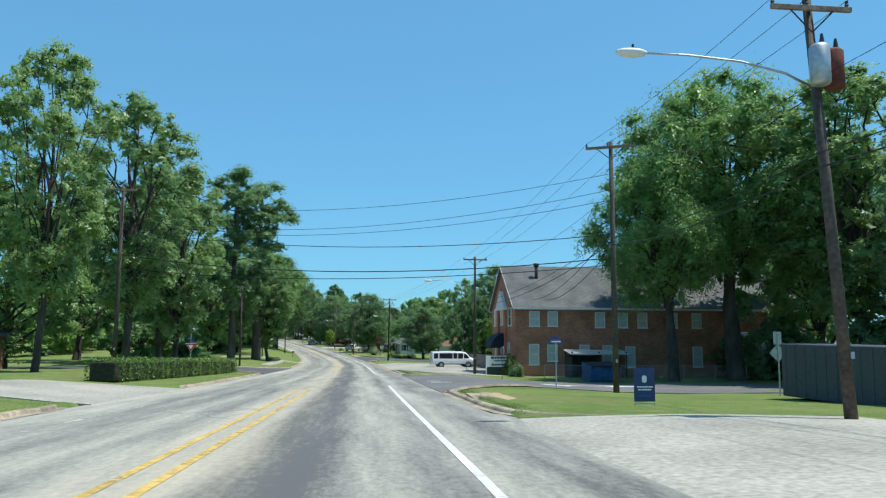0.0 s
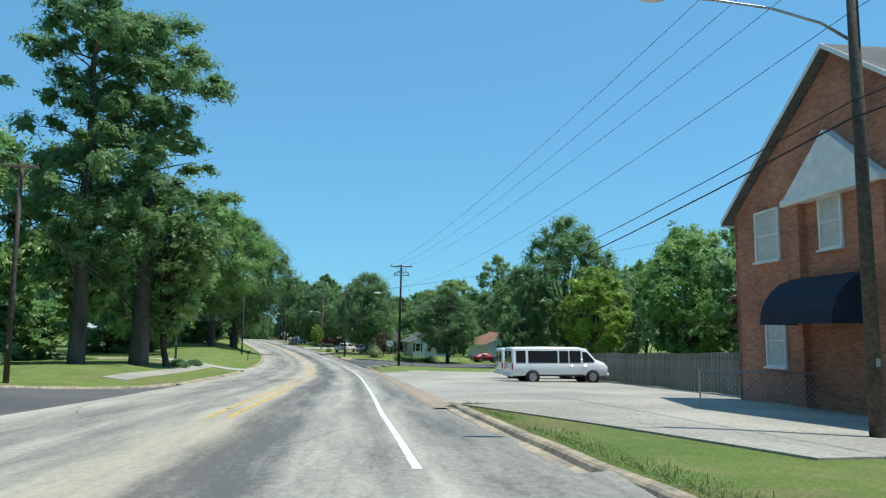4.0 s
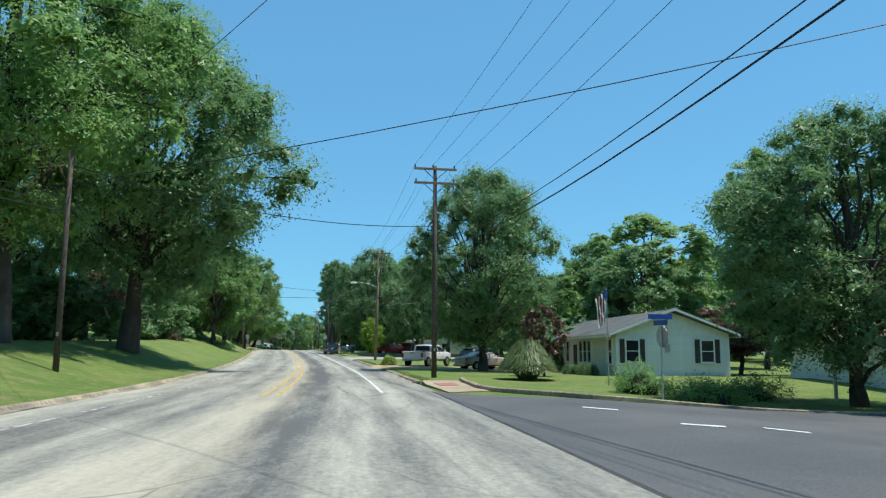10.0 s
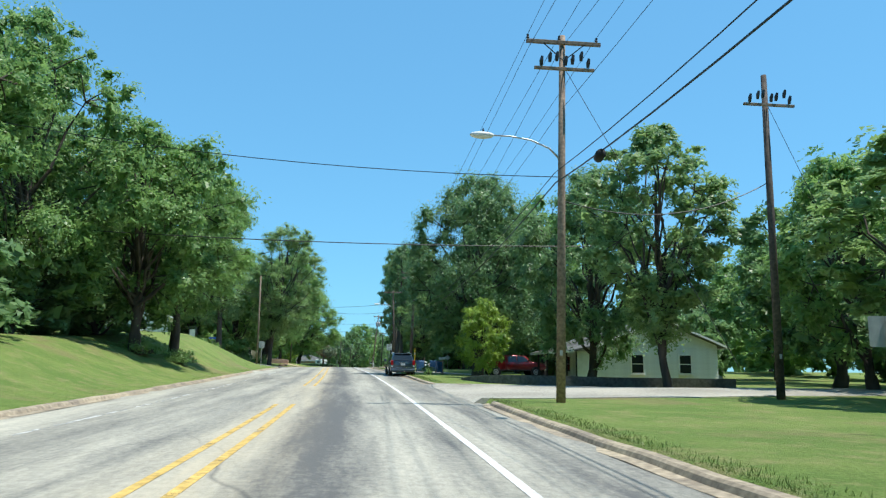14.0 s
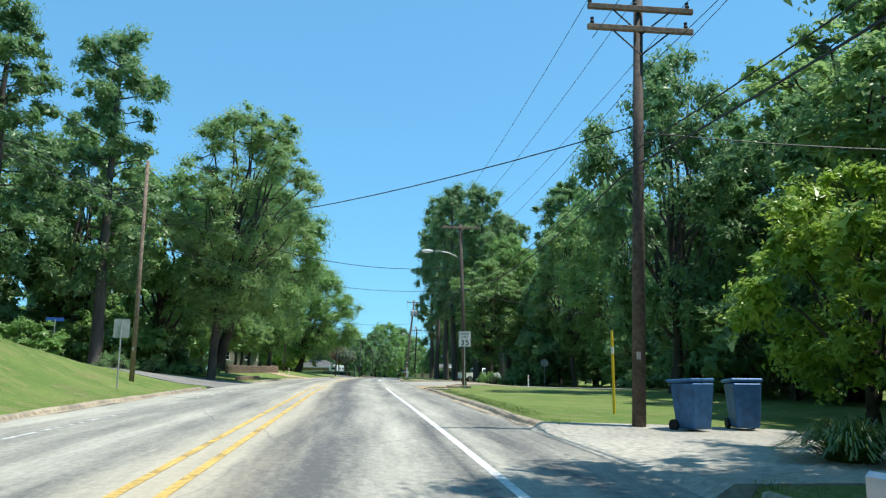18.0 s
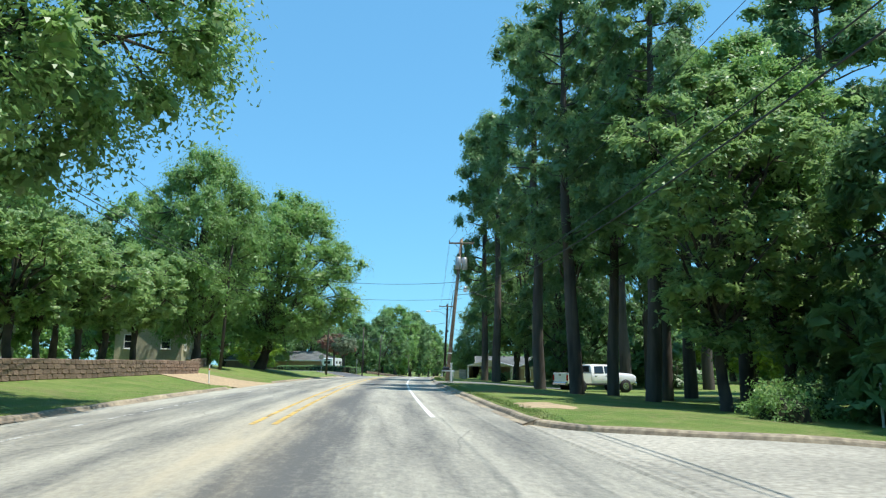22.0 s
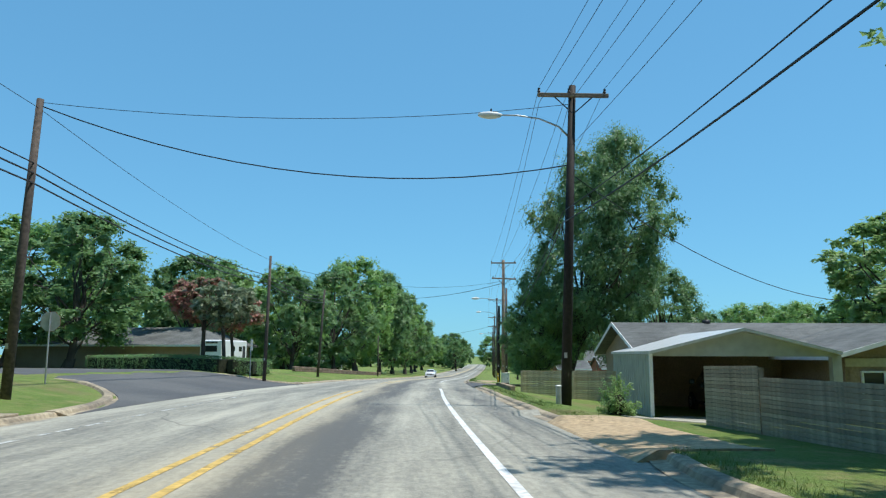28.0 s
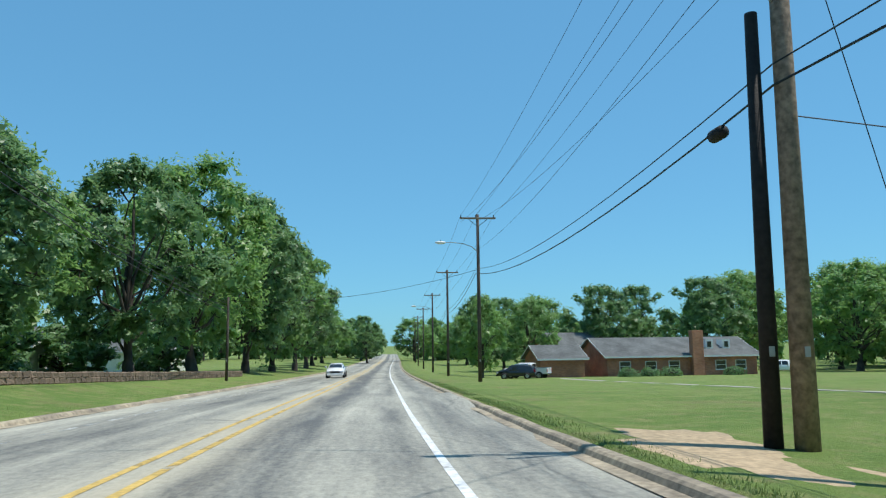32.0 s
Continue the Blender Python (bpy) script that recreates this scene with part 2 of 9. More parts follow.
def road_mat():
    """Pale worn chip seal: dark tyre bands along the lanes, bleached patches, cracks, fine stones. UV: metres across, metres along."""
    m = bpy.data.materials.new("worn_chip_seal")
    m.use_nodes = True
    nt = m.node_tree
    n, l = nt.nodes, nt.links
    b = n["Principled BSDF"]
    b.inputs["Roughness"].default_value = 0.8
    uv = n.new("ShaderNodeUVMap")
    sep = n.new("ShaderNodeSeparateXYZ")
    l.new(uv.outputs[0], sep.inputs[0])

    def noise_at(sx, sy, detail=6, rough=0.6):
        mp = n.new("ShaderNodeMapping")
        mp.inputs["Scale"].default_value = (sx, sy, 1)
        l.new(uv.outputs[0], mp.inputs["Vector"])
        t = n.new("ShaderNodeTexNoise")
        t.inputs["Scale"].default_value, t.inputs["Detail"].default_value, t.inputs["Roughness"].default_value = 1.0, detail, rough
        l.new(mp.outputs[0], t.inputs["Vector"])
        return t.outputs[0]

    def math_(op, a, c, k=None):
        x = n.new("ShaderNodeMath")
        x.operation = op
        for i, v in enumerate((a, c, k)):
            if v is None:
                continue
            if isinstance(v, (int, float)):
                x.inputs[i].default_value = v
            else:
                l.new(v, x.inputs[i])
        return x.outputs[0]

    def rng(v, a, c, lo, hi):
        x = n.new("ShaderNodeMapRange")
        x.inputs[1].default_value, x.inputs[2].default_value, x.inputs[3].default_value, x.inputs[4].default_value = a, c, lo, hi
        l.new(v, x.inputs[0])
        return x.outputs[0]

    warp = math_("MULTIPLY_ADD", noise_at(0.05, 0.02, 3), 1.1, -0.55)
    u = math_("ADD", sep.outputs[0], warp)
    # bands: a profile across the road
    band = n.new("ShaderNodeValToRGB")
    u01 = rng(u, -8.7, 4.0, 0, 1)
    l.new(u01, band.inputs[0])
    cr = band.color_ramp
    stops = [(-8.7, 0.56), (-7.6, 0.66), (-6.3, 0.34), (-5.3, 0.28), (-4.4, 0.52), (-3.7, 0.3), (-2.8, 0.66), (-2.0, 0.66), (-1.55, 0.12), (-0.75, 0.02), (-0.1, 0.46), (0.5, 0.52), (1.1, 0.24), (1.7, 0.6), (2.4, 0.22), (4.0, 0.5)]
    while len(cr.elements) < len(stops):
        cr.elements.new(0.5)
    for e, (o, v) in zip(cr.elements, stops):
        e.position, e.color = (o + 8.7) / 12.7, (v, v, v, 1)
    big = noise_at(0.25, 0.045, 5)
    mid = noise_at(1.5, 0.16, 7, 0.7)
    fine = noise_at(9, 5, 7, 0.8)
    v = math_("ADD", band.outputs[0], math_("MULTIPLY_ADD", big, 0.85, -0.425))
    v = math_("ADD", v, math_("MULTIPLY_ADD", mid, 1.35, -0.675))
    v = math_("ADD", v, math_("MULTIPLY_ADD", fine, 1.3, -0.65))
    ramp = n.new("ShaderNodeValToRGB")
    e = ramp.color_ramp.elements
    e[0].position, e[0].color = 0.0, (0.108, 0.107, 0.1, 1)
    e[1].position, e[1].color = 1.0, (0.55, 0.52, 0.42, 1)
    k = e.new(0.4)
    k.color = (0.275, 0.265, 0.222, 1)
    l.new(v, ramp.inputs[0])
    # a rusty tint near the middle lines
    warm = n.new("ShaderNodeMix")
    warm.data_type = "RGBA"
    near = math_("MULTIPLY", rng(math_("ABSOLUTE", math_("ADD", u, 2.3), 0), 0.1, 1.3, 0.5, 0), rng(mid, 0.35, 0.65, 0.2, 1))
    l.new(near, warm.inputs[0])
    l.new(ramp.outputs[0], warm.inputs[6])
    warm.inputs[7].default_value = (0.42, 0.335, 0.2, 1)
    # cracks across and along
    crack = n.new("ShaderNodeTexVoronoi")
    crack.feature = "DISTANCE_TO_EDGE"
    mp = n.new("ShaderNodeMapping")
    mp.inputs["Scale"].default_value = (0.16, 0.07, 1)
    l.new(uv.outputs[0], mp.inputs["Vector"])
    wob = n.new("ShaderNodeTexNoise")
    wob.inputs["Scale"].default_value = 3.0
    l.new(mp.outputs[0], wob.inputs["Vector"])
    va = n.new("ShaderNodeVectorMath")
    va.operation = "MULTIPLY_ADD"
    va.inputs[1].default_value = (0.25, 0.25, 0)
    l.new(wob.outputs["Color"], va.inputs[0])
    l.new(mp.outputs[0], va.inputs[2])
    l.new(va.outputs[0], crack.inputs["Vector"])
    crack.inputs["Scale"].default_value = 1.0
    ck = rng(crack.outputs["Distance"], 0.0, 0.006, 0.55, 0.0)
    ck = math_("MULTIPLY", ck, rng(big, 0.45, 0.6, 0, 1))
    dk = n.new("ShaderNodeMix")
    dk.data_type = "RGBA"
    l.new(ck, dk.inputs[0])
    l.new(warm.outputs[2], dk.inputs[6])
    dk.inputs[7].default_value = (0.05, 0.05, 0.05, 1)
    l.new(dk.outputs[2], b.inputs["Base Color"])
    bp = n.new("ShaderNodeBump")
    bp.inputs["Strength"].default_value, bp.inputs["Distance"].default_value = 0.5, 0.02
    l.new(fine, bp.inputs["Height"])
    l.new(bp.outputs[0], b.inputs["Normal"])
    return m


def worn_paint(name, colour, keep=0.62):
    """Road paint, partly worn through to the seal beneath."""
    m = mat(name, colour, 0.7, var=0.2, scale=9)
    n, l = m.node_tree.nodes, m.node_tree.links
    tc = n.new("ShaderNodeTexCoord")
    t = n.new("ShaderNodeTexNoise")
    t.inputs["Scale"].default_value, t.inputs["Detail"].default_value, t.inputs["Roughness"].default_value = 1.1, 9, 0.75
    l.new(tc.outputs["Object"], t.inputs["Vector"])
    r = n.new("ShaderNodeValToRGB")
    r.color_ramp.elements[0].position, r.color_ramp.elements[1].position = keep - 0.06, keep + 0.05
    r.color_ramp.elements[0].color, r.color_ramp.elements[1].color = (1, 1, 1, 1), (0, 0, 0, 1)
    l.new(t.outputs[0], r.inputs[0])
    tp = n.new("ShaderNodeBsdfTransparent")
    ms = n.new("ShaderNodeMixShader")
    l.new(r.outputs[0], ms.inputs[0])
    l.new(tp.outputs[0], ms.inputs[1])
    l.new(n["Principled BSDF"].outputs[0], ms.inputs[2])
    l.new(ms.outputs[0], n["Material Output"].inputs["Surface"])
    return m


def grass_mat(name, a, b, c, dirt=(0.24, 0.17, 0.09)):
    """Mown lawn: two greens in patches, dry straw spots, some bare earth."""
    m = bpy.data.materials.new(name)
    m.use_nodes = True
    nt = m.node_tree
    n, l = nt.nodes, nt.links
    bs = n["Principled BSDF"]
    bs.inputs["Roughness"].default_value = 0.9
    bs.inputs["Specular IOR Level"].default_value = 0.15
    tc = n.new("ShaderNodeTexCoord")

    def nz(s, d=6, r=0.6):
        t = n.new("ShaderNodeTexNoise")
        t.inputs["Scale"].default_value, t.inputs["Detail"].default_value, t.inputs["Roughness"].default_value = s, d, r
        l.new(tc.outputs["Object"], t.inputs["Vector"])
        return t.outputs[0]

    def mixc(f, lo, hi, x, y):
        r = n.new("ShaderNodeMapRange")
        r.inputs[1].default_value, r.inputs[2].default_value = lo, hi
        l.new(f, r.inputs[0])
        k = n.new("ShaderNodeMix")
        k.data_type = "RGBA"
        l.new(r.outputs[0], k.inputs[0])
        for i, v in ((6, x), (7, y)):
            if isinstance(v, tuple):
                k.inputs[i].default_value = (*v, 1)
            else:
                l.new(v, k.inputs[i])
        return k.outputs[2]

    col = mixc(nz(0.35), 0.4, 0.62, a, b)
    col = mixc(nz(1.3, 8, 0.7), 0.50, 0.72, col, c)
    col = mixc(nz(0.22, 7, 0.65), 0.54, 0.68, col, tuple(0.75 * v for v in c))
    col = mixc(nz(0.16, 6, 0.7), 0.64, 0.72, col, dirt)
    f = nz(22, 4, 0.8)
    h = n.new("ShaderNodeHueSaturation")
    r = n.new("ShaderNodeMapRange")
    r.inputs[1].default_value, r.inputs[2].default_value, r.inputs[3].default_value, r.inputs[4].default_value = 0.3, 0.7, 0.55, 1.35
    l.new(f, r.inputs[0])
    l.new(r.outputs[0], h.inputs["Value"])
    l.new(col, h.inputs["Color"])
    l.new(h.outputs[0], bs.inputs["Base Color"])
    bp = n.new("ShaderNodeBump")
    bp.inputs["Strength"].default_value, bp.inputs["Distance"].default_value = 0.9, 0.05
    l.new(f, bp.inputs["Height"])
    l.new(bp.outputs[0], bs.inputs["Normal"])
    return m


def striped(name, base, dark, pitch, mortar=0.1, brick=None, rough=0.85, axis_up=True, random_amount=0.0):
    """Courses at real size by Brick Texture, on object coordinates wrapped round the walls (x + y, z)."""
    m = bpy.data.materials.new(name)
    m.use_nodes = True
    nt = m.node_tree
    n, l = nt.nodes, nt.links
    bs = n["Principled BSDF"]
    bs.inputs["Roughness"].default_value = rough
    bs.inputs["Specular IOR Level"].default_value = 0.25
    tc = n.new("ShaderNodeTexCoord")
    sp = n.new("ShaderNodeSeparateXYZ")
    l.new(tc.outputs["Object"], sp.inputs[0])
    ad = n.new("ShaderNodeMath")
    l.new(sp.outputs[0], ad.inputs[0])
    l.new(sp.outputs[1], ad.inputs[1])
    cb = n.new("ShaderNodeCombineXYZ")
    l.new(ad.outputs[0], cb.inputs[0])
    l.new(sp.outputs[2], cb.inputs[1])
    bt = n.new("ShaderNodeTexBrick")
    l.new(cb.outputs[0], bt.inputs["Vector"])
    w, hgt = brick or (0.22, pitch)
    bt.inputs["Scale"].default_value = 1.0
    bt.inputs["Brick Width"].default_value, bt.inputs["Row Height"].default_value = w, hgt
    bt.inputs["Mortar Size"].default_value = mortar * hgt
    bt.inputs["Bias"].default_value = 0.0
    bt.inputs["Color1"].default_value, bt.inputs["Color2"].default_value = (*base, 1), (*dark, 1)
    bt.inputs["Mortar"].default_value = (*[0.55 * c + 0.1 for c in base], 1)
    nz = n.new("ShaderNodeTexNoise")
    nz.inputs["Scale"].default_value, nz.inputs["Detail"].default_value = 0.5, 7
    l.new(tc.outputs["Object"], nz.inputs["Vector"])
    h = n.new("ShaderNodeHueSaturation")
    r = n.new("ShaderNodeMapRange")
    r.inputs[1].default_value, r.inputs[2].default_value, r.inputs[3].default_value, r.inputs[4].default_value = 0.3, 0.7, 0.7, 1.3
    l.new(nz.outputs[0], r.inputs[0])
    l.new(r.outputs[0], h.inputs["Value"])
    l.new(bt.outputs["Color"], h.inputs["Color"])
    l.new(h.outputs[0], bs.inputs["Base Color"])
    bp = n.new("ShaderNodeBump")
    bp.inputs["Strength"].default_value, bp.inputs["Distance"].default_value = 0.5, 0.01
    l.new(bt.outputs["Fac"], bp.inputs["Height"])
    bp.invert = True
    l.new(bp.outputs[0], bs.inputs["Normal"])
    return m


M_ROAD = road_mat()
M_WHITE_LINE = worn_paint("white_road_paint", (0.74, 0.74, 0.72), 0.66)
M_FADED_LINE = worn_paint("faded_white_road_paint", (0.6, 0.6, 0.57), 0.5)
M_YELLOW_LINE = worn_paint("yellow_road_paint", (0.62, 0.42, 0.12), 0.6)
M_DARK_ASPHALT = mat("dark_asphalt", (0.085, 0.087, 0.09), 0.85, var=0.2, scale=30, bump=0.3, bump_scale=80, second=(0.12, 0.12, 0.118), mix_scale=0.25)
M_GREY_ASPHALT = mat("worn_grey_asphalt", (0.13, 0.13, 0.128), 0.87, var=0.2, scale=30, bump=0.3, bump_scale=80, second=(0.175, 0.17, 0.16), mix_scale=0.25)
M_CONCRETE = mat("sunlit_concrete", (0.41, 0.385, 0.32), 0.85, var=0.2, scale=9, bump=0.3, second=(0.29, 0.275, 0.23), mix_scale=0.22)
# also laid on one drive to darken it for tree shade
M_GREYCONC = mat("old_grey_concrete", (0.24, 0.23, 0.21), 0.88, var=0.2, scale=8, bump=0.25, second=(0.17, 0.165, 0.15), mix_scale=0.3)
M_KERB = mat("stained_kerb_concrete", (0.40, 0.33, 0.23), 0.9, var=0.25, scale=7, bump=0.4, second=(0.24, 0.2, 0.15), mix_scale=0.8)
M_GUTTER = mat("silted_gutter", (0.34, 0.275, 0.2), 0.95, var=0.14, scale=9, bump=0.3, second=(0.29, 0.235, 0.175), mix_scale=0.25)
M_TANCONC = mat("tan_concrete", (0.42, 0.34, 0.23), 0.9, var=0.16, scale=9, bump=0.3, second=(0.34, 0.27, 0.19), mix_scale=0.7)
M_SAND = mat("sandy_clay", (0.44, 0.325, 0.2), 0.95, var=0.2, scale=8, bump=0.5, second=(0.38, 0.29, 0.18), mix_scale=0.6)
M_REDPAD = mat("red_tactile_paving", (0.42, 0.17, 0.13), 0.85, var=0.2, scale=12, bump=0.4, bump_scale=60)
M_GRASS = grass_mat("mown_grass", (0.13, 0.205, 0.05), (0.185, 0.25, 0.068), (0.29, 0.265, 0.12))
M_BARK = mat("grey_brown_bark", (0.085, 0.07, 0.056), 0.95, var=0.35, scale=14, bump=0.9, bump_scale=18)
M_PINE_BARK = mat("dark_pine_bark", (0.105, 0.088, 0.075), 0.95, var=0.35, scale=10, bump=0.9, bump_scale=14)
# extra brightness for shaded crowns is put into these greens, above real leaf colour
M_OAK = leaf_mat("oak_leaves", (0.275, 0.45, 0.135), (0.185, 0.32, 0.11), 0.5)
M_ELM = leaf_mat("pale_elm_leaves", (0.32, 0.47, 0.17), (0.22, 0.345, 0.13), 0.5)
M_PINE = leaf_mat("pine_needles", (0.225, 0.365, 0.145), (0.15, 0.265, 0.11), 0.5)
M_BRIGHT = leaf_mat("bright_yellow_green_leaves", (0.38, 0.53, 0.085), (0.21, 0.34, 0.065), 0.44)
M_DARKLEAF = leaf_mat("dark_broad_leaves", (0.215, 0.36, 0.14), (0.15, 0.265, 0.112), 0.5)
M_PINK = leaf_mat("pink_blossom", (0.50, 0.20, 0.18), (0.12, 0.2, 0.08))
M_WHITEBLOOM = leaf_mat("white_blossom", (0.36, 0.40, 0.27), (0.1, 0.18, 0.07))
M_RED = leaf_mat("reddish_leaves", (0.27, 0.115, 0.095), (0.08, 0.11, 0.055))
M_HEDGE = leaf_mat("clipped_hedge_leaves", (0.19, 0.31, 0.055), (0.075, 0.15, 0.03), 0.25)
M_WOOD_POLE = mat("creosoted_pole_wood", (0.066, 0.053, 0.045), 0.85, var=0.3, scale=9, bump=0.5, bump_scale=25, second=(0.105, 0.083, 0.068))
# near black; on the switchgear pole it stands in for the shaded side
M_BLACK_POLE = mat("near_black_pole_wood", (0.012, 0.01, 0.009), 0.75, var=0.3, scale=9, bump=0.5, bump_scale=25, second=(0.022, 0.017, 0.014))
M_PALE_POLE = mat("weathered_pole_wood", (0.27, 0.2, 0.145), 0.85, var=0.3, scale=9, bump=0.5, bump_scale=25, random_amount=0.15)
M_WIRE = mat("black_cable", (0.018, 0.018, 0.02), 0.5, var=0.1)
M_STEEL = mat("galvanised_steel", (0.5, 0.51, 0.52), 0.45, 0.7, var=0.12)
M_DKMETAL = mat("dark_metal", (0.06, 0.06, 0.065), 0.5, 0.5, var=0.15)
M_WHITE = mat("white_paint", (0.78, 0.78, 0.76), 0.5, var=0.06, scale=3, mix_scale=0.5)
M_CARWHITE = mat("white_car_paint", (0.8, 0.8, 0.8), 0.25, var=0.02, coat=0.6)
M_BLACK = mat("black_rubber", (0.02, 0.02, 0.02), 0.8, var=0.15)
M_GLASS = glass_mat("tinted_window_glass")
M_BRICK = striped("red_brick_wall", (0.52, 0.215, 0.12), (0.33, 0.125, 0.075), 0.085, 0.12, (0.24, 0.085))
M_SHINGLE = striped("grey_shingle_roof", (0.135, 0.142, 0.138), (0.095, 0.1, 0.097), 0.06, 0.06, (0.3, 0.06))


# ---------------------------------------------------------------- mesh helpers
def mesh_of(name, verts, faces, materials, smooth=False, slots=None, uvs=None):
    me = bpy.data.meshes.new(name)
    me.from_pydata([tuple(v) for v in verts], [], [tuple(f) for f in faces])
    for m in materials if isinstance(materials, (list, tuple)) else [materials]:
        me.materials.append(m)
    if slots is not None:
        me.polygons.foreach_set("material_index", slots)
    if smooth:
        me.polygons.foreach_set("use_smooth", [True] * len(me.polygons))
    if uvs is not None:
        lay = me.uv_layers.new(name="UVMap")
        idx = np.zeros(len(me.loops), int)
        me.loops.foreach_get("vertex_index", idx)
        lay.data.foreach_set("uv", np.asarray(uvs, float)[idx].ravel())
    me.update()
    return me


def link(ob, parent):
    ob.parent = parent
    return ob


def part(name, bm, material, parent, label="", smooth=False):
    """Link a bmesh as one mesh object under a thing or a part."""
    me = bpy.data.meshes.new(name)
    bmesh.ops.recalc_face_normals(bm, faces=bm.faces[:])
    bm.to_mesh(me)
    bm.free()
    for m in material if isinstance(material, (list, tuple)) else [material]:
        me.materials.append(m)
    if smooth:
        me.polygons.foreach_set("use_smooth", [True] * len(me.polygons))
    ob = new(name, me)
    ob.parent = parent
    if label:
        ob["label"] = label
    return ob


def thing(name, m, label, category, group=""):
    ob = new(name)
    ob.empty_display_size = 0.3
    ob.matrix_world = m
    return tagged(ob, label, category, group)


def box(bm, c, size, m=None, bevel=0.0):
    """A box about c with edges size; optional bevel."""
    r = bmesh.ops.create_cube(bm, size=1.0)
    vs = r["verts"]
    for v in vs:
        v.co = Vector((v.co.x * size[0] + c[0], v.co.y * size[1] + c[1], v.co.z * size[2] + c[2]))
    if bevel:
        es = list({e for v in vs for e in v.link_edges})
        out = bmesh.ops.bevel(bm, geom=es, offset=bevel, segments=1, affect="EDGES")
        vs = list({v for f in out["faces"] for v in f.verts} | {v for v in vs if v.is_valid})
    if m is not None:
        for v in vs:
            v.co = m @ v.co
    return vs


def tube(bm, points, radii, sides=8, cap=True):
    """A tapered tube through points."""
    pts = [Vector(p) for p in points]
    rings = []
    for i, p in enumerate(pts):
        d = (pts[min(i + 1, len(pts) - 1)] - pts[max(i - 1, 0)]).normalized()
        a = d.orthogonal().normalized() if abs(d.z) < 0.95 else Vector((1, 0, 0))
        a = (a - d * a.dot(d)).normalized()
        b = d.cross(a)
        r = radii[i] if isinstance(radii, (list, tuple)) else radii
        rings.append([bm.verts.new(p + (a * math.cos(2 * math.pi * k / sides) + b * math.sin(2 * math.pi * k / sides)) * r) for k in range(sides)])
    for x, y in zip(rings, rings[1:]):
        for k in range(sides):
            bm.faces.new((x[k], x[(k + 1) % sides], y[(k + 1) % sides], y[k]))
    if cap:
        bm.faces.new(rings[0][::-1])
        bm.faces.new(rings[-1])


def tube_np(points, radii, sides=6):
    """The same as plain lists, for large meshes."""
    pts = np.asarray(points, float)
    v, f = [], []
    for i, p in enumerate(pts):
        d = pts[min(i + 1, len(pts) - 1)] - pts[max(i - 1, 0)]
        d = d / (np.linalg.norm(d) + 1e-9)
        a = np.cross(d, (0.3, 0.9, 0.1) if abs(d[2]) > 0.9 else (0, 0, 1))
        a /= np.linalg.norm(a)
        b = np.cross(d, a)
        for k in range(sides):
            w = 2 * math.pi * k / sides
            v.append(p + (a * math.cos(w) + b * math.sin(w)) * radii[i])
    for i in range(len(pts) - 1):
        for k in range(sides):
            q = i * sides
            f.append((q + k, q + (k + 1) % sides, q + sides + (k + 1) % sides, q + sides + k))
    return v, f


def ribbon(name, stations, offs, dz, material, label, category, kind="structure", thick=0.0, follow=True):
    """A strip along the road between two offsets; offs may be callables of s. Lies dz above the ground."""
    verts, faces, uvs = [], [], []
    across = len(offs)
    for s in stations:
        for k_, o in enumerate(offs):
            oo = o(s) if callable(o) else o
            d_ = dz[k_] if isinstance(dz, tuple) else dz
            verts.append(on(s, oo, d_) if follow else road(s, oo, d_))
            uvs.append((oo, s))
    for i in range(len(stations) - 1):
        for k in range(across - 1):
            a = i * across + k
            faces.append((a, a + 1, a + across + 1, a + across))
    ob = new(name, mesh_of(name, verts, faces, material, uvs=uvs))
    return tagged(ob, label, category, kind=kind)


def span(a, b, step=2.0):
    n = max(2, int(abs(b - a) / step) + 1)
    return [a + (b - a) * i / (n - 1) for i in range(n)]


# ---------------------------------------------------------------- ground and road
gs = np.concatenate([np.arange(-150, -20, 10), np.arange(-20, 520, 2.5), np.arange(520, 901, 12)])
# finer where the verge dips to an opening
gs = np.unique(np.concatenate([gs] + [np.array((a - 0.6, a, a + 0.6, b - 0.6, b, b + 0.6)) for a, b, side in OPENINGS if a > 0]))
lat = [-420, -300, -200, -130, -90, -60, -45, -35, -28, -24, -21, -19, -17, -15.5, -14, -13, -12, -11, -10.2, -9.3, -8.72]
lat_r = [3.97, 4.6, 5.5, 7, 8.5, 10, 12, 14, 16, 18, 21, 25, 30, 38, 48, 65, 90, 130, 200, 300, 420]


def sheet(name, cols, drop=0.0):
    s2, o2 = np.meshgrid(gs, np.array(cols, float), indexing="ij")
    raw = o2
    o2 = o2 + drift(s2) * np.clip((40 - np.abs(o2)) / 20, 0, 1)
    x, y, z, dx, dy = axis(s2)
    h = ground(s2, o2)
    v = np.stack([x + dy * o2, y - dx * o2, z + h - drop], -1).reshape(-1, 3)
    nc = len(cols)
    f = [(i * nc + k, i * nc + k + 1, (i + 1) * nc + k + 1, (i + 1) * nc + k) for i in range(len(gs) - 1) for k in range(nc - 1)]
    uv = np.stack([raw, s2], -1).reshape(-1, 2)
    return v, f, uv


# one sheet of grass under everything; it dips beneath the carriageway
mid_cols = [-8.4, -6, -2.4, 1, 3.65]
v, f, uv = sheet("ground", lat + mid_cols + lat_r)
nc = len(lat + mid_cols + lat_r)
v = v.reshape(len(gs), nc, 3)
v[:, len(lat):len(lat) + len(mid_cols), 2] -= 0.25
tagged(new("ground", mesh_of("ground", v.reshape(-1, 3), f, M_GRASS, smooth=True, uvs=uv)), "mown green grass with dry straw patches beside the road", "grass", kind="structure")
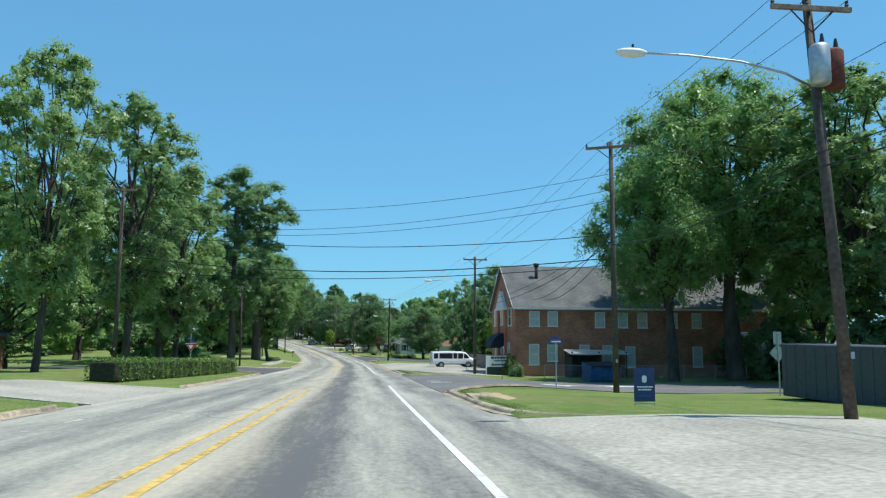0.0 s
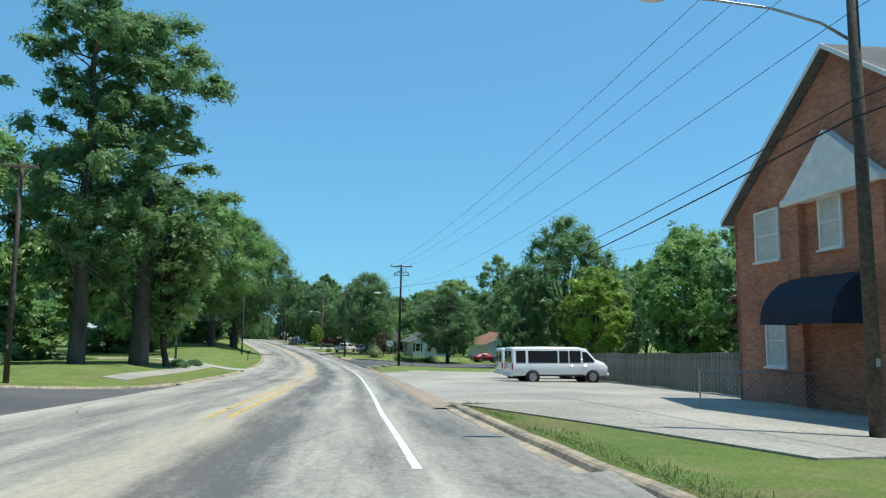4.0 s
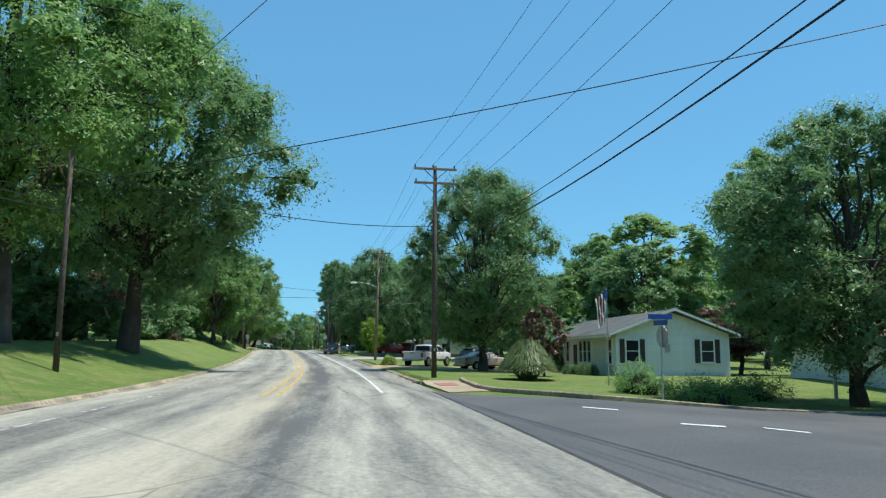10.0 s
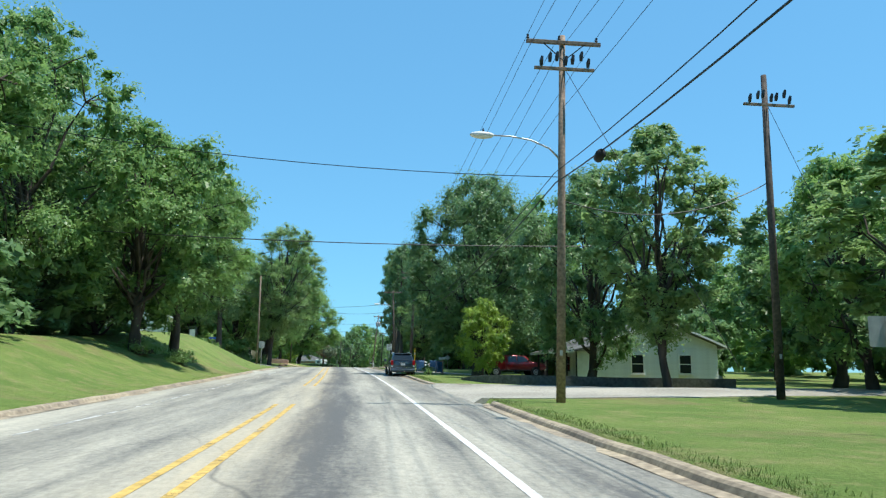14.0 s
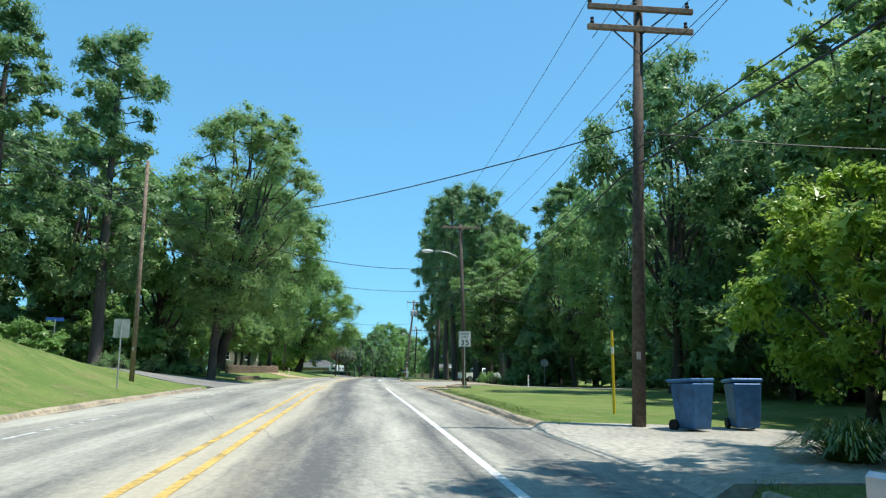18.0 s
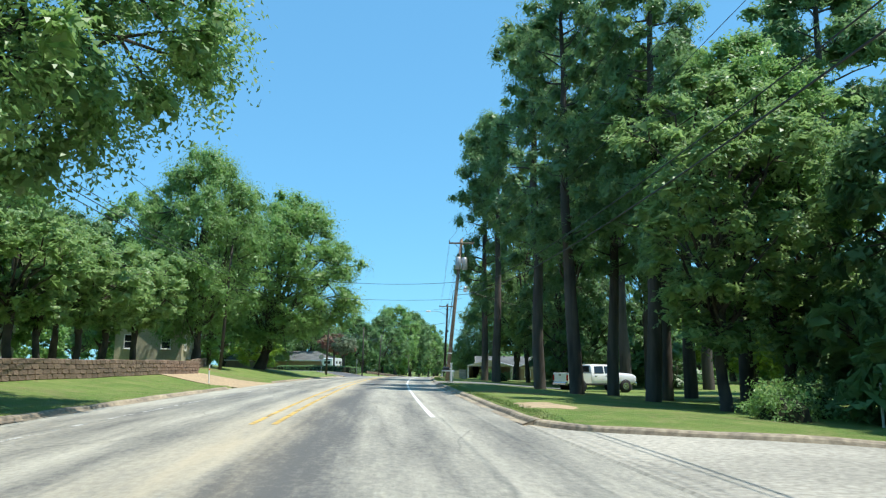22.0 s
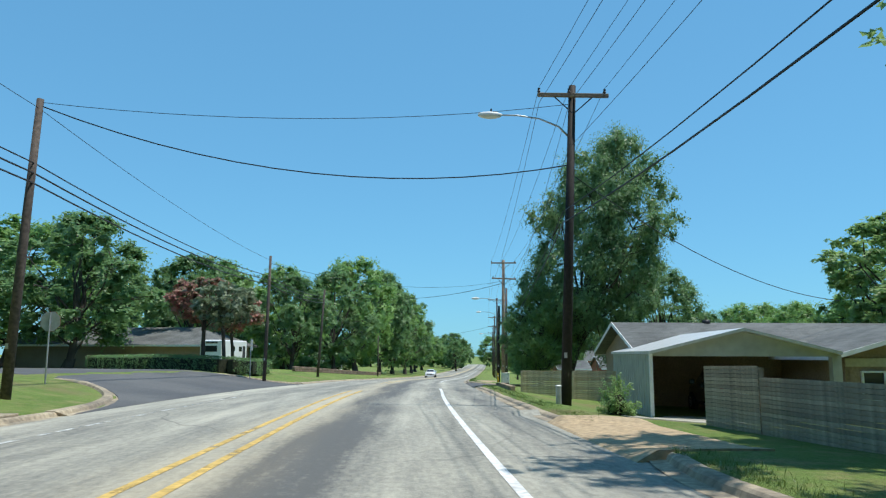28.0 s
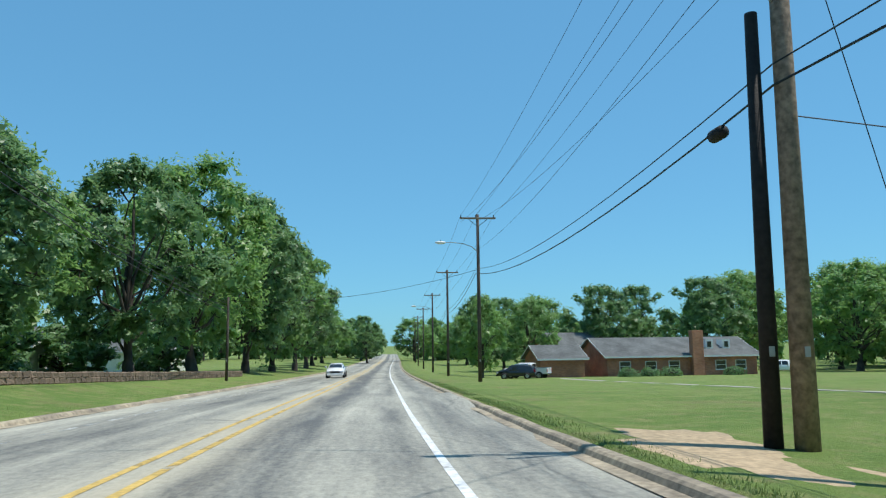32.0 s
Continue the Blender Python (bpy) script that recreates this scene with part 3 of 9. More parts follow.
# plain land on to the horizon
bm = bmesh.new()
far = bmesh.ops.create_grid(bm, x_segments=8, y_segments=8, size=4000)
for q in far["verts"]:
    q.co += Vector((-60, 400, -12))
me = bpy.data.meshes.new("far_land")
bm.to_mesh(me)
bm.free()
me.materials.append(M_GRASS)
tagged(new("far_land", me), "distant green land out to the horizon", "land", kind="structure")

v, f, uv = sheet("road", [-8.4, -7, -5.5, -4, -2.4, -1, 0.4, 2, 3.65])
tagged(new("road", mesh_of("road", v, f, M_ROAD, smooth=True, uvs=uv)), "pale worn chip seal road with dark tyre bands", "road", kind="structure")


def strip(name, a, b, o, width, material, label):
    for (p, q) in zip(a, b):
        ribbon(name, span(p, q, 2.0), [lambda s: o - width / 2 + drift(s), lambda s: o + width / 2 + drift(s)], 0.006, material, label, "road marking")


WHITE_R = [(-60, 39), (66, 141.8), (171, 301), (328, 430), (452, 700)]
strip("edge_line", [p[0] for p in WHITE_R], [p[1] for p in WHITE_R], 1.45, 0.13, M_WHITE_LINE, "white painted edge line, worn thin")
WHITE_L = [(-60, 24), (97, 300), (316, 420), (441, 700)]
strip("edge_line", [p[0] for p in WHITE_L], [p[1] for p in WHITE_L], -6.35, 0.11, M_FADED_LINE, "faded white edge line on the far side")
YELLOW = [(-60, 33), (74, 104), (112, 146), (168, 223), (236, 304), (325, 424), (442, 700)]
for o in (-2.64, -2.16):
    strip("centre_line", [p[0] for p in YELLOW], [p[1] for p in YELLOW], o, 0.13, M_YELLOW_LINE, "yellow painted centre line, worn through in places")


# kerbs: a rounded section swept along the edge, in blocks between the openings
def kerb(s0, s1, off, side, bend0=0.0, bend1=0.0, tall=0.88):
    """bend: how far the ends turn away from the road into a side street."""
    sts = span(s0, s1, 2.0)
    if bend0:
        sts = [s0 + 3.0 * math.cos(a) * -1 + 3.0 for a in np.linspace(0, math.pi / 2, 6)][:-1] + [q for q in sts if q > s0 + 3.2]
    if bend1:
        sts = [q for q in sts if q < s1 - 3.2] + [s1 - 3.0 + 3.0 * math.sin(a) for a in np.linspace(0, math.pi / 2, 6)]
    sec = [(u, 0.02 + (h - 0.02) * (tall if h > 0.02 else 1)) for u, h in ((-0.26, 0.012), (-0.02, 0.02), (0.02, 0.10), (0.07, 0.135), (0.22, 0.138), (0.27, 0.05))]
    verts, faces = [], []
    for s in sts:
        o = off + float(drift(s))
        if bend0 and s < s0 + 3:
            o += side * bend0 * (1 - math.sqrt(max(0, 1 - ((s0 + 3 - s) / 3) ** 2)))
        if bend1 and s > s1 - 3:
            o += side * bend1 * (1 - math.sqrt(max(0, 1 - ((s - s1 + 3) / 3) ** 2)))
        base = float(ground(s, off + float(drift(s)) - side * 0.1)) - 0.004
        jit = 0.012 * math.sin(s * 1.7) + 0.01 * math.sin(s * 0.43)
        for (u, h) in sec:
            verts.append(road(s, o + side * u, base + h + jit))
    k = len(sec)
    for i in range(len(sts) - 1):
        for j in range(k - 1):
            a = i * k + j
            faces.append((a, a + 1, a + k + 1, a + k))
    faces += [tuple(range(k)), tuple(range(len(verts) - 1, len(verts) - 1 - k, -1))]
    ob = new("kerb", mesh_of("kerb", verts, faces, M_KERB))
    return tagged(ob, "stained concrete kerb with a gutter", "kerb", kind="structure")


for a, b, c0, c1 in [(17.5, 31.2, 2.2, 0), (61.8, 80, 0, 0), (131, 138.2, 0, 0), (179.6, 198.8, 0, 1.0), (205.4, 226, 0.8, 1.5), (237.8, 265, 1.6, 0.8), (272, 299.4, 0.8, 0), (326, 363, 0, 0.8), (368, 401, 0.8, 0.6), (406, 434, 0.6, 0), (448.2, 700, 0, 0)]:
    kerb(a, b, RIGHT_EDGE, 1, c0, c1, 0.6 if 400 < a < 430 else 0.88)
for a, b, c0, c1 in [(-60, 24, 0, 1.5), (36, 66, 1.2, 0), (97, 127, 0, 0.8), (132, 300, 0.8, 1.5), (316, 352, 1.5, 1), (364, 409, 1, 0), (443, 700, 0, 0)]:
    kerb(a, b, LEFT_EDGE, -1, c0, c1)


def flare(a, b, w):
    """The rounded corner of a street mouth, from the road's edge a into the street at b."""
    c = np.array((a[0] + (b[0] - a[0]) * 0.8, a[1] + (b[1] - a[1]) * 0.12))
    return a * (1 - w) ** 2 + c * 2 * w * (1 - w) + b * w * w


def kerb_return(s0, s1, off1, side):
    """The kerb that turns with the corner of a street mouth and dies into the verge."""
    a = np.array((s0, (RIGHT_EDGE if side > 0 else LEFT_EDGE) + float(drift(s0))))
    b = np.array((s1, off1))
    out = 1 if s0 > s1 else -1
    sec = [(-0.30, 0.012), (-0.02, 0.02), (0.02, 0.10), (0.07, 0.135), (0.28, 0.14), (0.34, 0.05)]
    verts, faces, n = [], [], 16
    for i in range(n + 1):
        w = i / n
        p, q = flare(a, b, w), flare(a, b, w + 0.01)
        d = (q - p) / np.hypot(*(q - p))
        nrm = np.array((d[1], -d[0]))
        if nrm[0] * out < 0:
            nrm = -nrm
        inner = p - nrm * 0.1
        base = float(ground(inner[0], inner[1])) + 0.03
        k_ = min(1.0, (1 - w) * 5 + 0.05)
        for u, h in sec:
            verts.append(road(p[0] + nrm[0] * u, p[1] + nrm[1] * u, base + (h - 0.04) * k_ + 0.008 * math.sin(w * 23)))
    k = len(sec)
    for i in range(n):
        for j in range(k - 1):
            v = i * k + j
            faces.append((v, v + 1, v + k + 1, v + k))
    faces += [tuple(range(k)), tuple(range(len(verts) - 1, len(verts) - 1 - k, -1))]
    ob = new("kerb", mesh_of("kerb", verts, faces, M_KERB))
    return tagged(ob, "stained concrete kerb turning into a street mouth", "kerb", kind="structure")


for row in [(138.2, 142.6, 6.4, 1), (31.2, 38, 9, 1), (61.8, 58, 9, 1), (326, 320, 12, 1), (434, 436, 7, 1), (448.2, 447, 7, 1), (66, 72, -15, -1), (97, 86, -15, -1), (409, 420.8, -14, -1), (443, 440.6, -14, -1)]:
    kerb_return(*row)


def low_kerb(pts, h, label, w=0.2):
    """A low concrete kerb wall along (s, off) points, its top dying into the ground at the end."""
    verts, faces = [], []
    q = [np.array(p_, float) for p_ in pts]
    fine = [a + (b - a) * k / 4 for a, b in zip(q, q[1:]) for k in range(4)] + [q[-1]]
    n = len(fine)
    for i, c in enumerate(fine):
        d = fine[min(i + 1, n - 1)] - fine[max(i - 1, 0)]
        nrm = np.array((d[1], -d[0])) / (np.hypot(*d) + 1e-9)
        top = h * min(1.0, 0.25 + 3.0 * (1 - i / (n - 1)))
        base = float(ground(*c))
        for u, z in ((-w / 2, -0.25), (-w / 2, top - 0.03), (-w / 2 + 0.03, top), (w / 2 - 0.03, top), (w / 2, top - 0.03), (w / 2, -0.25)):
            verts.append(road(c[0] + nrm[0] * u, c[1] + nrm[1] * u, base + z))
    for i in range(n - 1):
        for k in range(5):
            a = i * 6 + k
            faces.append((a, a + 1, a + 7, a + 6))
    faces += [tuple(range(6)), tuple(range(len(verts) - 1, len(verts) - 7, -1))]
    return tagged(new("kerb", mesh_of("kerb", verts, faces, M_KERB)), label, "kerb", kind="structure")


low_kerb([(179.5, 6.1), (176.5, 5.9), (173.5, 5.65), (171, 5.8), (168.9, 6.7), (166.9, 8.2), (166.2, 14), (166.0, 24)], 0.17, "low concrete kerb wall round the street corner")
low_kerb([(142.2, 5.9), (140.9, 5.35), (140.2, 5.3), (138.4, 5.5), (137.2, 5.65)], 0.2, "low concrete kerb wall round the street corner")
low_kerb([(297.6, 6.05), (300, 5.7), (302.2, 5.4), (304.2, 5.6), (306.0, 6.35), (307.4, 7.6), (310.4, 11.5)], 0.13, "low concrete kerb round the pale street's corner")
low_kerb([(448.1, 6.4), (447.6, 8.5), (447.2, 14), (446.4, 30), (445.4, 50)], 0.1, "low pale kerb along the one way street", 0.24)


def slab(name, corners, dz, material, label, category, cuts=8):
    """A paved patch between four (s, off) corners, laid on the ground."""
    verts, faces = [], []
    c = [np.array((s, RIGHT_EDGE - 0.25 + drift(s) if o == "R" else LEFT_EDGE + 0.25 + drift(s) if o == "L" else o), float) for s, o in corners]
    across = [j / cuts for j in range(cuts + 1)]
    edge = corners[0][1] in ("R", "L")
    if edge:
        # the lip runs under the carriageway's surface
        deep = abs(c[3][1] - c[0][1])
        across = [0.0, min(0.3 / deep, 0.04)] + across[1:]
    n1 = len(across)
    if edge:
        cuts = max(cuts, 16)
    for i in range(cuts + 1):
        for j, w in enumerate(across):
            u = i / cuts
            if name == "side_street" and edge:
                q = flare(c[0], c[3], w) * (1 - u) + flare(c[1], c[2], w) * u
            else:
                q = (c[0] * (1 - u) + c[1] * u) * (1 - w) + (c[3] * (1 - u) + c[2] * u) * w
            verts.append(on(q[0], q[1], -0.02 if edge and j == 0 else dz))
    for i in range(cuts):
        for j in range(n1 - 1):
            a = i * n1 + j
            faces.append((a, a + 1, a + n1 + 1, a + n1))
    # its sides go down into the ground
    if dz > 0.015:
        rim = list(range(n1)) + [i * n1 + n1 - 1 for i in range(1, cuts + 1)] + [cuts * n1 + j for j in range(n1 - 2, -1, -1)] + [i * n1 for i in range(cuts - 1, 0, -1)]
        low = len(verts)
        verts += [verts[r_] - Vector((0, 0, 0.3)) for r_ in rim]
        for i in range(len(rim)):
            j = (i + 1) % len(rim)
            faces.append((rim[j], rim[i], low + i, low + j))
    ob = new(name, mesh_of(name, verts, faces, material))
    return tagged(ob, label, category, kind="structure")


slab("forecourt", [(-25, "R"), (17.2, "R"), (17.5, 12), (-25, 12)], 0.03, M_CONCRETE, "pale cracked concrete apron beside the road", "pavement", 12)
slab("forecourt", [(-25, 9), (12, 12), (20, 40), (-25, 40)], 0.05, M_DARK_ASPHALT, "grey asphalt yard behind the apron", "pavement", 12)
slab("side_street", [(31.5, "R"), (61.5, "R"), (58, 9), (38, 9)], 0.03, M_GREY_ASPHALT, "worn grey asphalt side street mouth", "road", 12)
slab("side_street", [(38, 9), (58, 9), (55, 70), (44, 70)], 0.03, M_GREY_ASPHALT, "worn grey asphalt side street", "road", 14)
slab("stop_bar", [(50, 12.0), (51.5, 12), (51.5, 19), (50, 19)], 0.05, M_WHITE_LINE, "pale concrete strip at the street's edge", "pavement", 4)
for s0, o0, s1, o1 in ((46.2, 3.7, 45.5, 4.4), (44.0, 3.7, 43.0, 4.8), (162.5, 6.3, 161.5, 6.9), (157.7, 6.75, 157.1, 7.4), (157.3, 8.3, 156.7, 8.9)):
    slab("give_way_mark", [(s0, o0), (s1, o1), (s1 - 0.28, o1 - 0.1), (s0 - 0.28, o0 - 0.1)], 0.045, M_WHITE_LINE, "short worn white mark at the street mouth", "road marking", 3)
slab("car_park", [(79, "R"), (121.8, "R"), (125.5, 17.5), (77, 15.6)], 0.03, M_CONCRETE, "pale concrete car park with joints", "pavement", 14)
slab("car_park", [(66, 6.2), (79, "R"), (79, 15.6), (70, 15.6)], 0.035, M_CONCRETE, "pale concrete car park corner", "pavement", 8)
slab("side_street", [(138, "R"), (172.2, "R"), (166, 9), (146, 9)], 0.03, M_DARK_ASPHALT, "fresh dark asphalt side street mouth", "road", 10)
slab("side_street", [(146, 9), (166, 9), (165, 60), (152, 60)], 0.03, M_DARK_ASPHALT, "fresh dark asphalt side street", "road", 12)
slab("driveway", [(198, "R"), (206.2, "R"), (206, 22), (199.6, 22)], 0.03, M_SAND, "tan sandy concrete driveway", "pavement", 10)
slab("driveway", [(225.3, "R"), (238.4, "R"), (236, 32), (230, 32)], 0.03, M_CONCRETE, "pale concrete drive", "pavement", 10)
slab("driveway", [(264.3, "R"), (272.7, "R"), (269.5, 24), (264.5, 24)], 0.03, M_CONCRETE, "pale concrete drive", "pavement", 8)
slab("side_street", [(303.5, "R"), (326, "R"), (320, 12), (310.8, 12)], 0.03, M_CONCRETE, "pale concrete side street mouth", "road", 10)
slab("side_street", [(309, 12), (320, 12), (318, 60), (308, 60)], 0.03, M_CONCRETE, "pale concrete side street", "road", 10)
# darker grey concrete here stands in for the trees' shade on the drive
slab("driveway", [(362.2, "R"), (368.8, "R"), (368, 14), (361.6, 14)], 0.03, M_GREYCONC, "concrete driveway greyed to stand for tree shade", "pavement", 8)
slab("driveway", [(400.3, "R"), (407, "R"), (407, 5.5), (400.6, 5.5)], 0.03, M_SAND, "sandy driveway apron", "pavement", 6)
slab("driveway", [(407.3, 5.5), (410.2, 5.5), (416.5, 9.6), (416.5, 14.5)], 0.03, M_CONCRETE, "pale concrete driveway to the carport", "pavement", 6)
slab("side_street", [(434, "R"), (449, "R"), (447, 7), (436, 7)], 0.03, M_DARK_ASPHALT, "dark asphalt one way street mouth", "road", 8)
slab("side_street", [(436, 7), (447, 7), (444, 90), (436, 90)], 0.03, M_DARK_ASPHALT, "dark asphalt one way street", "road", 12)
slab("side_street", [(24, "L"), (36, "L"), (35, -40), (27, -40)], 0.03, M_CONCRETE, "pale concrete drive across the road", "pavement", 8)
slab("side_street", [(66, "L"), (97, "L"), (86, -15), (72, -15)], 0.03, M_DARK_ASPHALT, "dark asphalt side street mouth", "road", 10)
slab("side_street", [(72, -15), (86, -15), (84, -60), (74, -60)], 0.03, M_DARK_ASPHALT, "dark asphalt side street", "road", 10)
slab("driveway", [(127, "L"), (132, "L"), (130.5, -22), (127.5, -22)], 0.03, M_CONCRETE, "concrete path up the bank", "pavement", 8)
slab("footpath", [(97, -11.6), (127, -11.6), (127, -12.9), (97, -12.9)], 0.03, M_CONCRETE, "narrow concrete footpath in the grass", "pavement", 8)
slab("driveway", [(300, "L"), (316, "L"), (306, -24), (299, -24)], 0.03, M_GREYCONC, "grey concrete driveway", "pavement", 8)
slab("driveway", [(352, "L"), (364, "L"), (361, -13.5), (354, -13.5)], 0.03, M_SAND, "sandy drive mouth", "pavement", 6)
slab("side_street", [(409, "L"), (443, "L"), (440.6, -14), (420.8, -14)], 0.03, M_DARK_ASPHALT, "dark asphalt side street mouth", "road", 10)
slab("side_street", [(420.8, -14), (440.6, -14), (460, -39), (444, -46)], 0.03, M_DARK_ASPHALT, "dark asphalt side street", "road", 10)
slab("side_street", [(303.2, 4.0), (313, 4.6), (312, 11.6), (304.6, 5.8)], 0.036, M_CONCRETE, "pale concrete corner of the side street", "road", 6)
slab("kerb_ramp", [(299.3, "R"), (305.6, "R"), (305.2, 6.0), (298.6, 5.7)], 0.042, M_SAND, "sandy worn ramp at the street corner", "pavement", 6)
slab("kerb_ramp", [(171.0, 4.05), (179.3, 4.1), (179.3, 5.9), (171.0, 5.6)], 0.035, M_TANCONC, "tan sandy concrete ramp at the street corner", "pavement", 6)
slab("tactile_pad", [(175.8, 4.45), (178.2, 4.5), (177.9, 5.35), (175.6, 5.3)], 0.05, M_REDPAD, "red tactile paving at the kerb ramp", "pavement", 3)
slab("kerb_ramp", [(137.0, 5.1), (141.2, 4.5), (140.6, 5.2), (137.0, 5.55)], 0.035, M_TANCONC, "tan sandy concrete ramp at the street corner", "pavement", 6)
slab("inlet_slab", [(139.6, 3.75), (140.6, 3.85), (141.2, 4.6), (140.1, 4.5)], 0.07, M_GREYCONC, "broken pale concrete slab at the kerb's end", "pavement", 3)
slab("footpath", [(456, 18.6), (456, 19.8), (540, 22.2), (540, 21.0)], 0.03, M_CONCRETE, "pale concrete path across the lawn", "pavement", 12)
slab("footpath", [(449, 26), (449, 30), (470, 44), (474, 40)], 0.03, M_CONCRETE, "pale concrete path across the lawn", "pavement", 12)
def sandy_patch(s0, s1, o0, o1):
    """Bare ground with a ragged outline, feathering into the grass."""
    rg = random.Random(int(s0 * 7))
    n, verts, faces = 40, [], []
    cs, co = (s0 + s1) / 2, (o0 + o1) / 2
    ph = [rg.uniform(0, 6.3) for _ in range(4)]
    for ring, dz in ((0.0, 0.016), (0.45, 0.014), (0.8, 0.01), (1.0, -0.02)):
        for i in range(n):
            a = 2 * math.pi * i / n
            k = ring * (1 + 0.1 * math.sin(3 * a + ph[0]) + 0.1 * math.sin(5 * a + ph[1]) + 0.08 * math.sin(11 * a + ph[2]))
            ca, sa = math.cos(a), math.sin(a)
            q = (abs(ca) ** 0.6 * (1 if ca > 0 else -1), abs(sa) ** 0.6 * (1 if sa > 0 else -1))
            verts.append(on(cs + q[0] * k * (s1 - s0) / 2, co + q[1] * k * (o1 - o0) / 2, dz))
    for r_ in range(3):
        for i in range(n):
            b = r_ * n + i
            c_ = r_ * n + (i + 1) % n
            faces.append((b, b + n, c_ + n, c_))
    ob = new("sandy_patch", mesh_of("sandy_patch", verts, faces, M_SAND))
    return tagged(ob, "bare sandy ground worn beside the kerb", "bare ground", kind="structure")


# bare sandy spots and inlet slabs at the kerb
for s0, s1, o0, o1 in [(330.2, 334.2, 4.3, 6.2), (456.8, 463.6, 3.95, 6.7),  (24, 29.5, 4.3, 5.1), (122.5, 126.5, 6.0, 8.2)]:
    sandy_patch(s0, s1, o0, o1)

ribbon("gutter_strip", span(78, 134, 2.0), [lambda q: RIGHT_EDGE - 0.74 + float(drift(q)), lambda q: RIGHT_EDGE - 0.56 + float(drift(q)), lambda q: RIGHT_EDGE - 0.02 + float(drift(q)), lambda q: RIGHT_EDGE + 0.16 + float(drift(q))], (-0.03, 0.036, 0.045, 0.034), M_GUTTER, "brown silted gutter along the car park", "gutter")


# ---------------------------------------------------------------- trees
def leaf_cloud(rng, centres, radii, counts, size, flat=0.85, inner=0.0, narrow=1.0, spray=12):
    """Leaves in flat sprays over the skin of rounded clumps, each spray facing out and up; inner: share of larger leaves inside the clumps. One triangle a leaf."""
    pos, nrm, big = [], [], []
    for c, r, k in zip(centres, radii, counts):
        m = max(4, k // spray)
        d = rng.normal(size=(m, 3)) + (0, 0, 0.25)
        d /= np.linalg.norm(d, axis=1)[:, None]
        mid = c + d * (r * rng.uniform(0.5, 1.05, m))[:, None] * (1, 1, flat)
        face = d * 0.75 + rng.normal(scale=0.3, size=(m, 3)) + (0, 0, 0.55)
        face /= np.linalg.norm(face, axis=1)[:, None]
        own = rng.integers(0, m, k)
        e = rng.normal(size=(k, 3))
        e -= face[own] * np.sum(e * face[own], 1)[:, None] * 0.75
        fill = rng.uniform(size=k) < inner
        deep = c + d[own] * (r * rng.uniform(0.05, 0.55, k))[:, None] * (1, 1, flat)
        pos.append(np.where(fill[:, None], deep, mid[own] + e * r * 0.2))
        nrm.append(face[own] + rng.normal(scale=0.28, size=(k, 3)))
        big.append(fill)
    p, n, fill = np.concatenate(pos), np.concatenate(nrm), np.concatenate(big)
    n /= np.linalg.norm(n, axis=1)[:, None]
    t = np.cross(n, rng.normal(size=n.shape))
    t /= np.linalg.norm(t, axis=1)[:, None] + 1e-9
    b = np.cross(n, t)
    sz = (size * rng.uniform(0.6, 1.35, len(p)) * np.where(fill, 2.6, 1.0))[:, None]
    w = np.where(fill, 1.0, narrow)[:, None]
    v = np.stack([p - t * sz, p + (b * 0.75 * w + t * 0.35) * sz, p + (t - b * 0.55 * w) * sz], 1).reshape(-1, 3)
    return v, np.arange(len(v)).reshape(-1, 3)


def limb(rng, a, b, r0, r1, bend=0.12, n=4, sides=6):
    a, b = np.asarray(a, float), np.asarray(b, float)
    ln = np.linalg.norm(b - a)
    pts = [a + (b - a) * k / n + (rng.normal(size=3) * bend * ln * (0.25 if 0 < k < n else 0)) for k in range(n + 1)]
    return tube_np(pts, [r0 + (r1 - r0) * k / n for k in range(n + 1)], sides)


def join(parts_):
    v, f, q = [], [], 0
    for a, b in parts_:
        v += list(a)
        f += [tuple(x + q for x in t) for t in b]
        q += len(a)
    return v, f


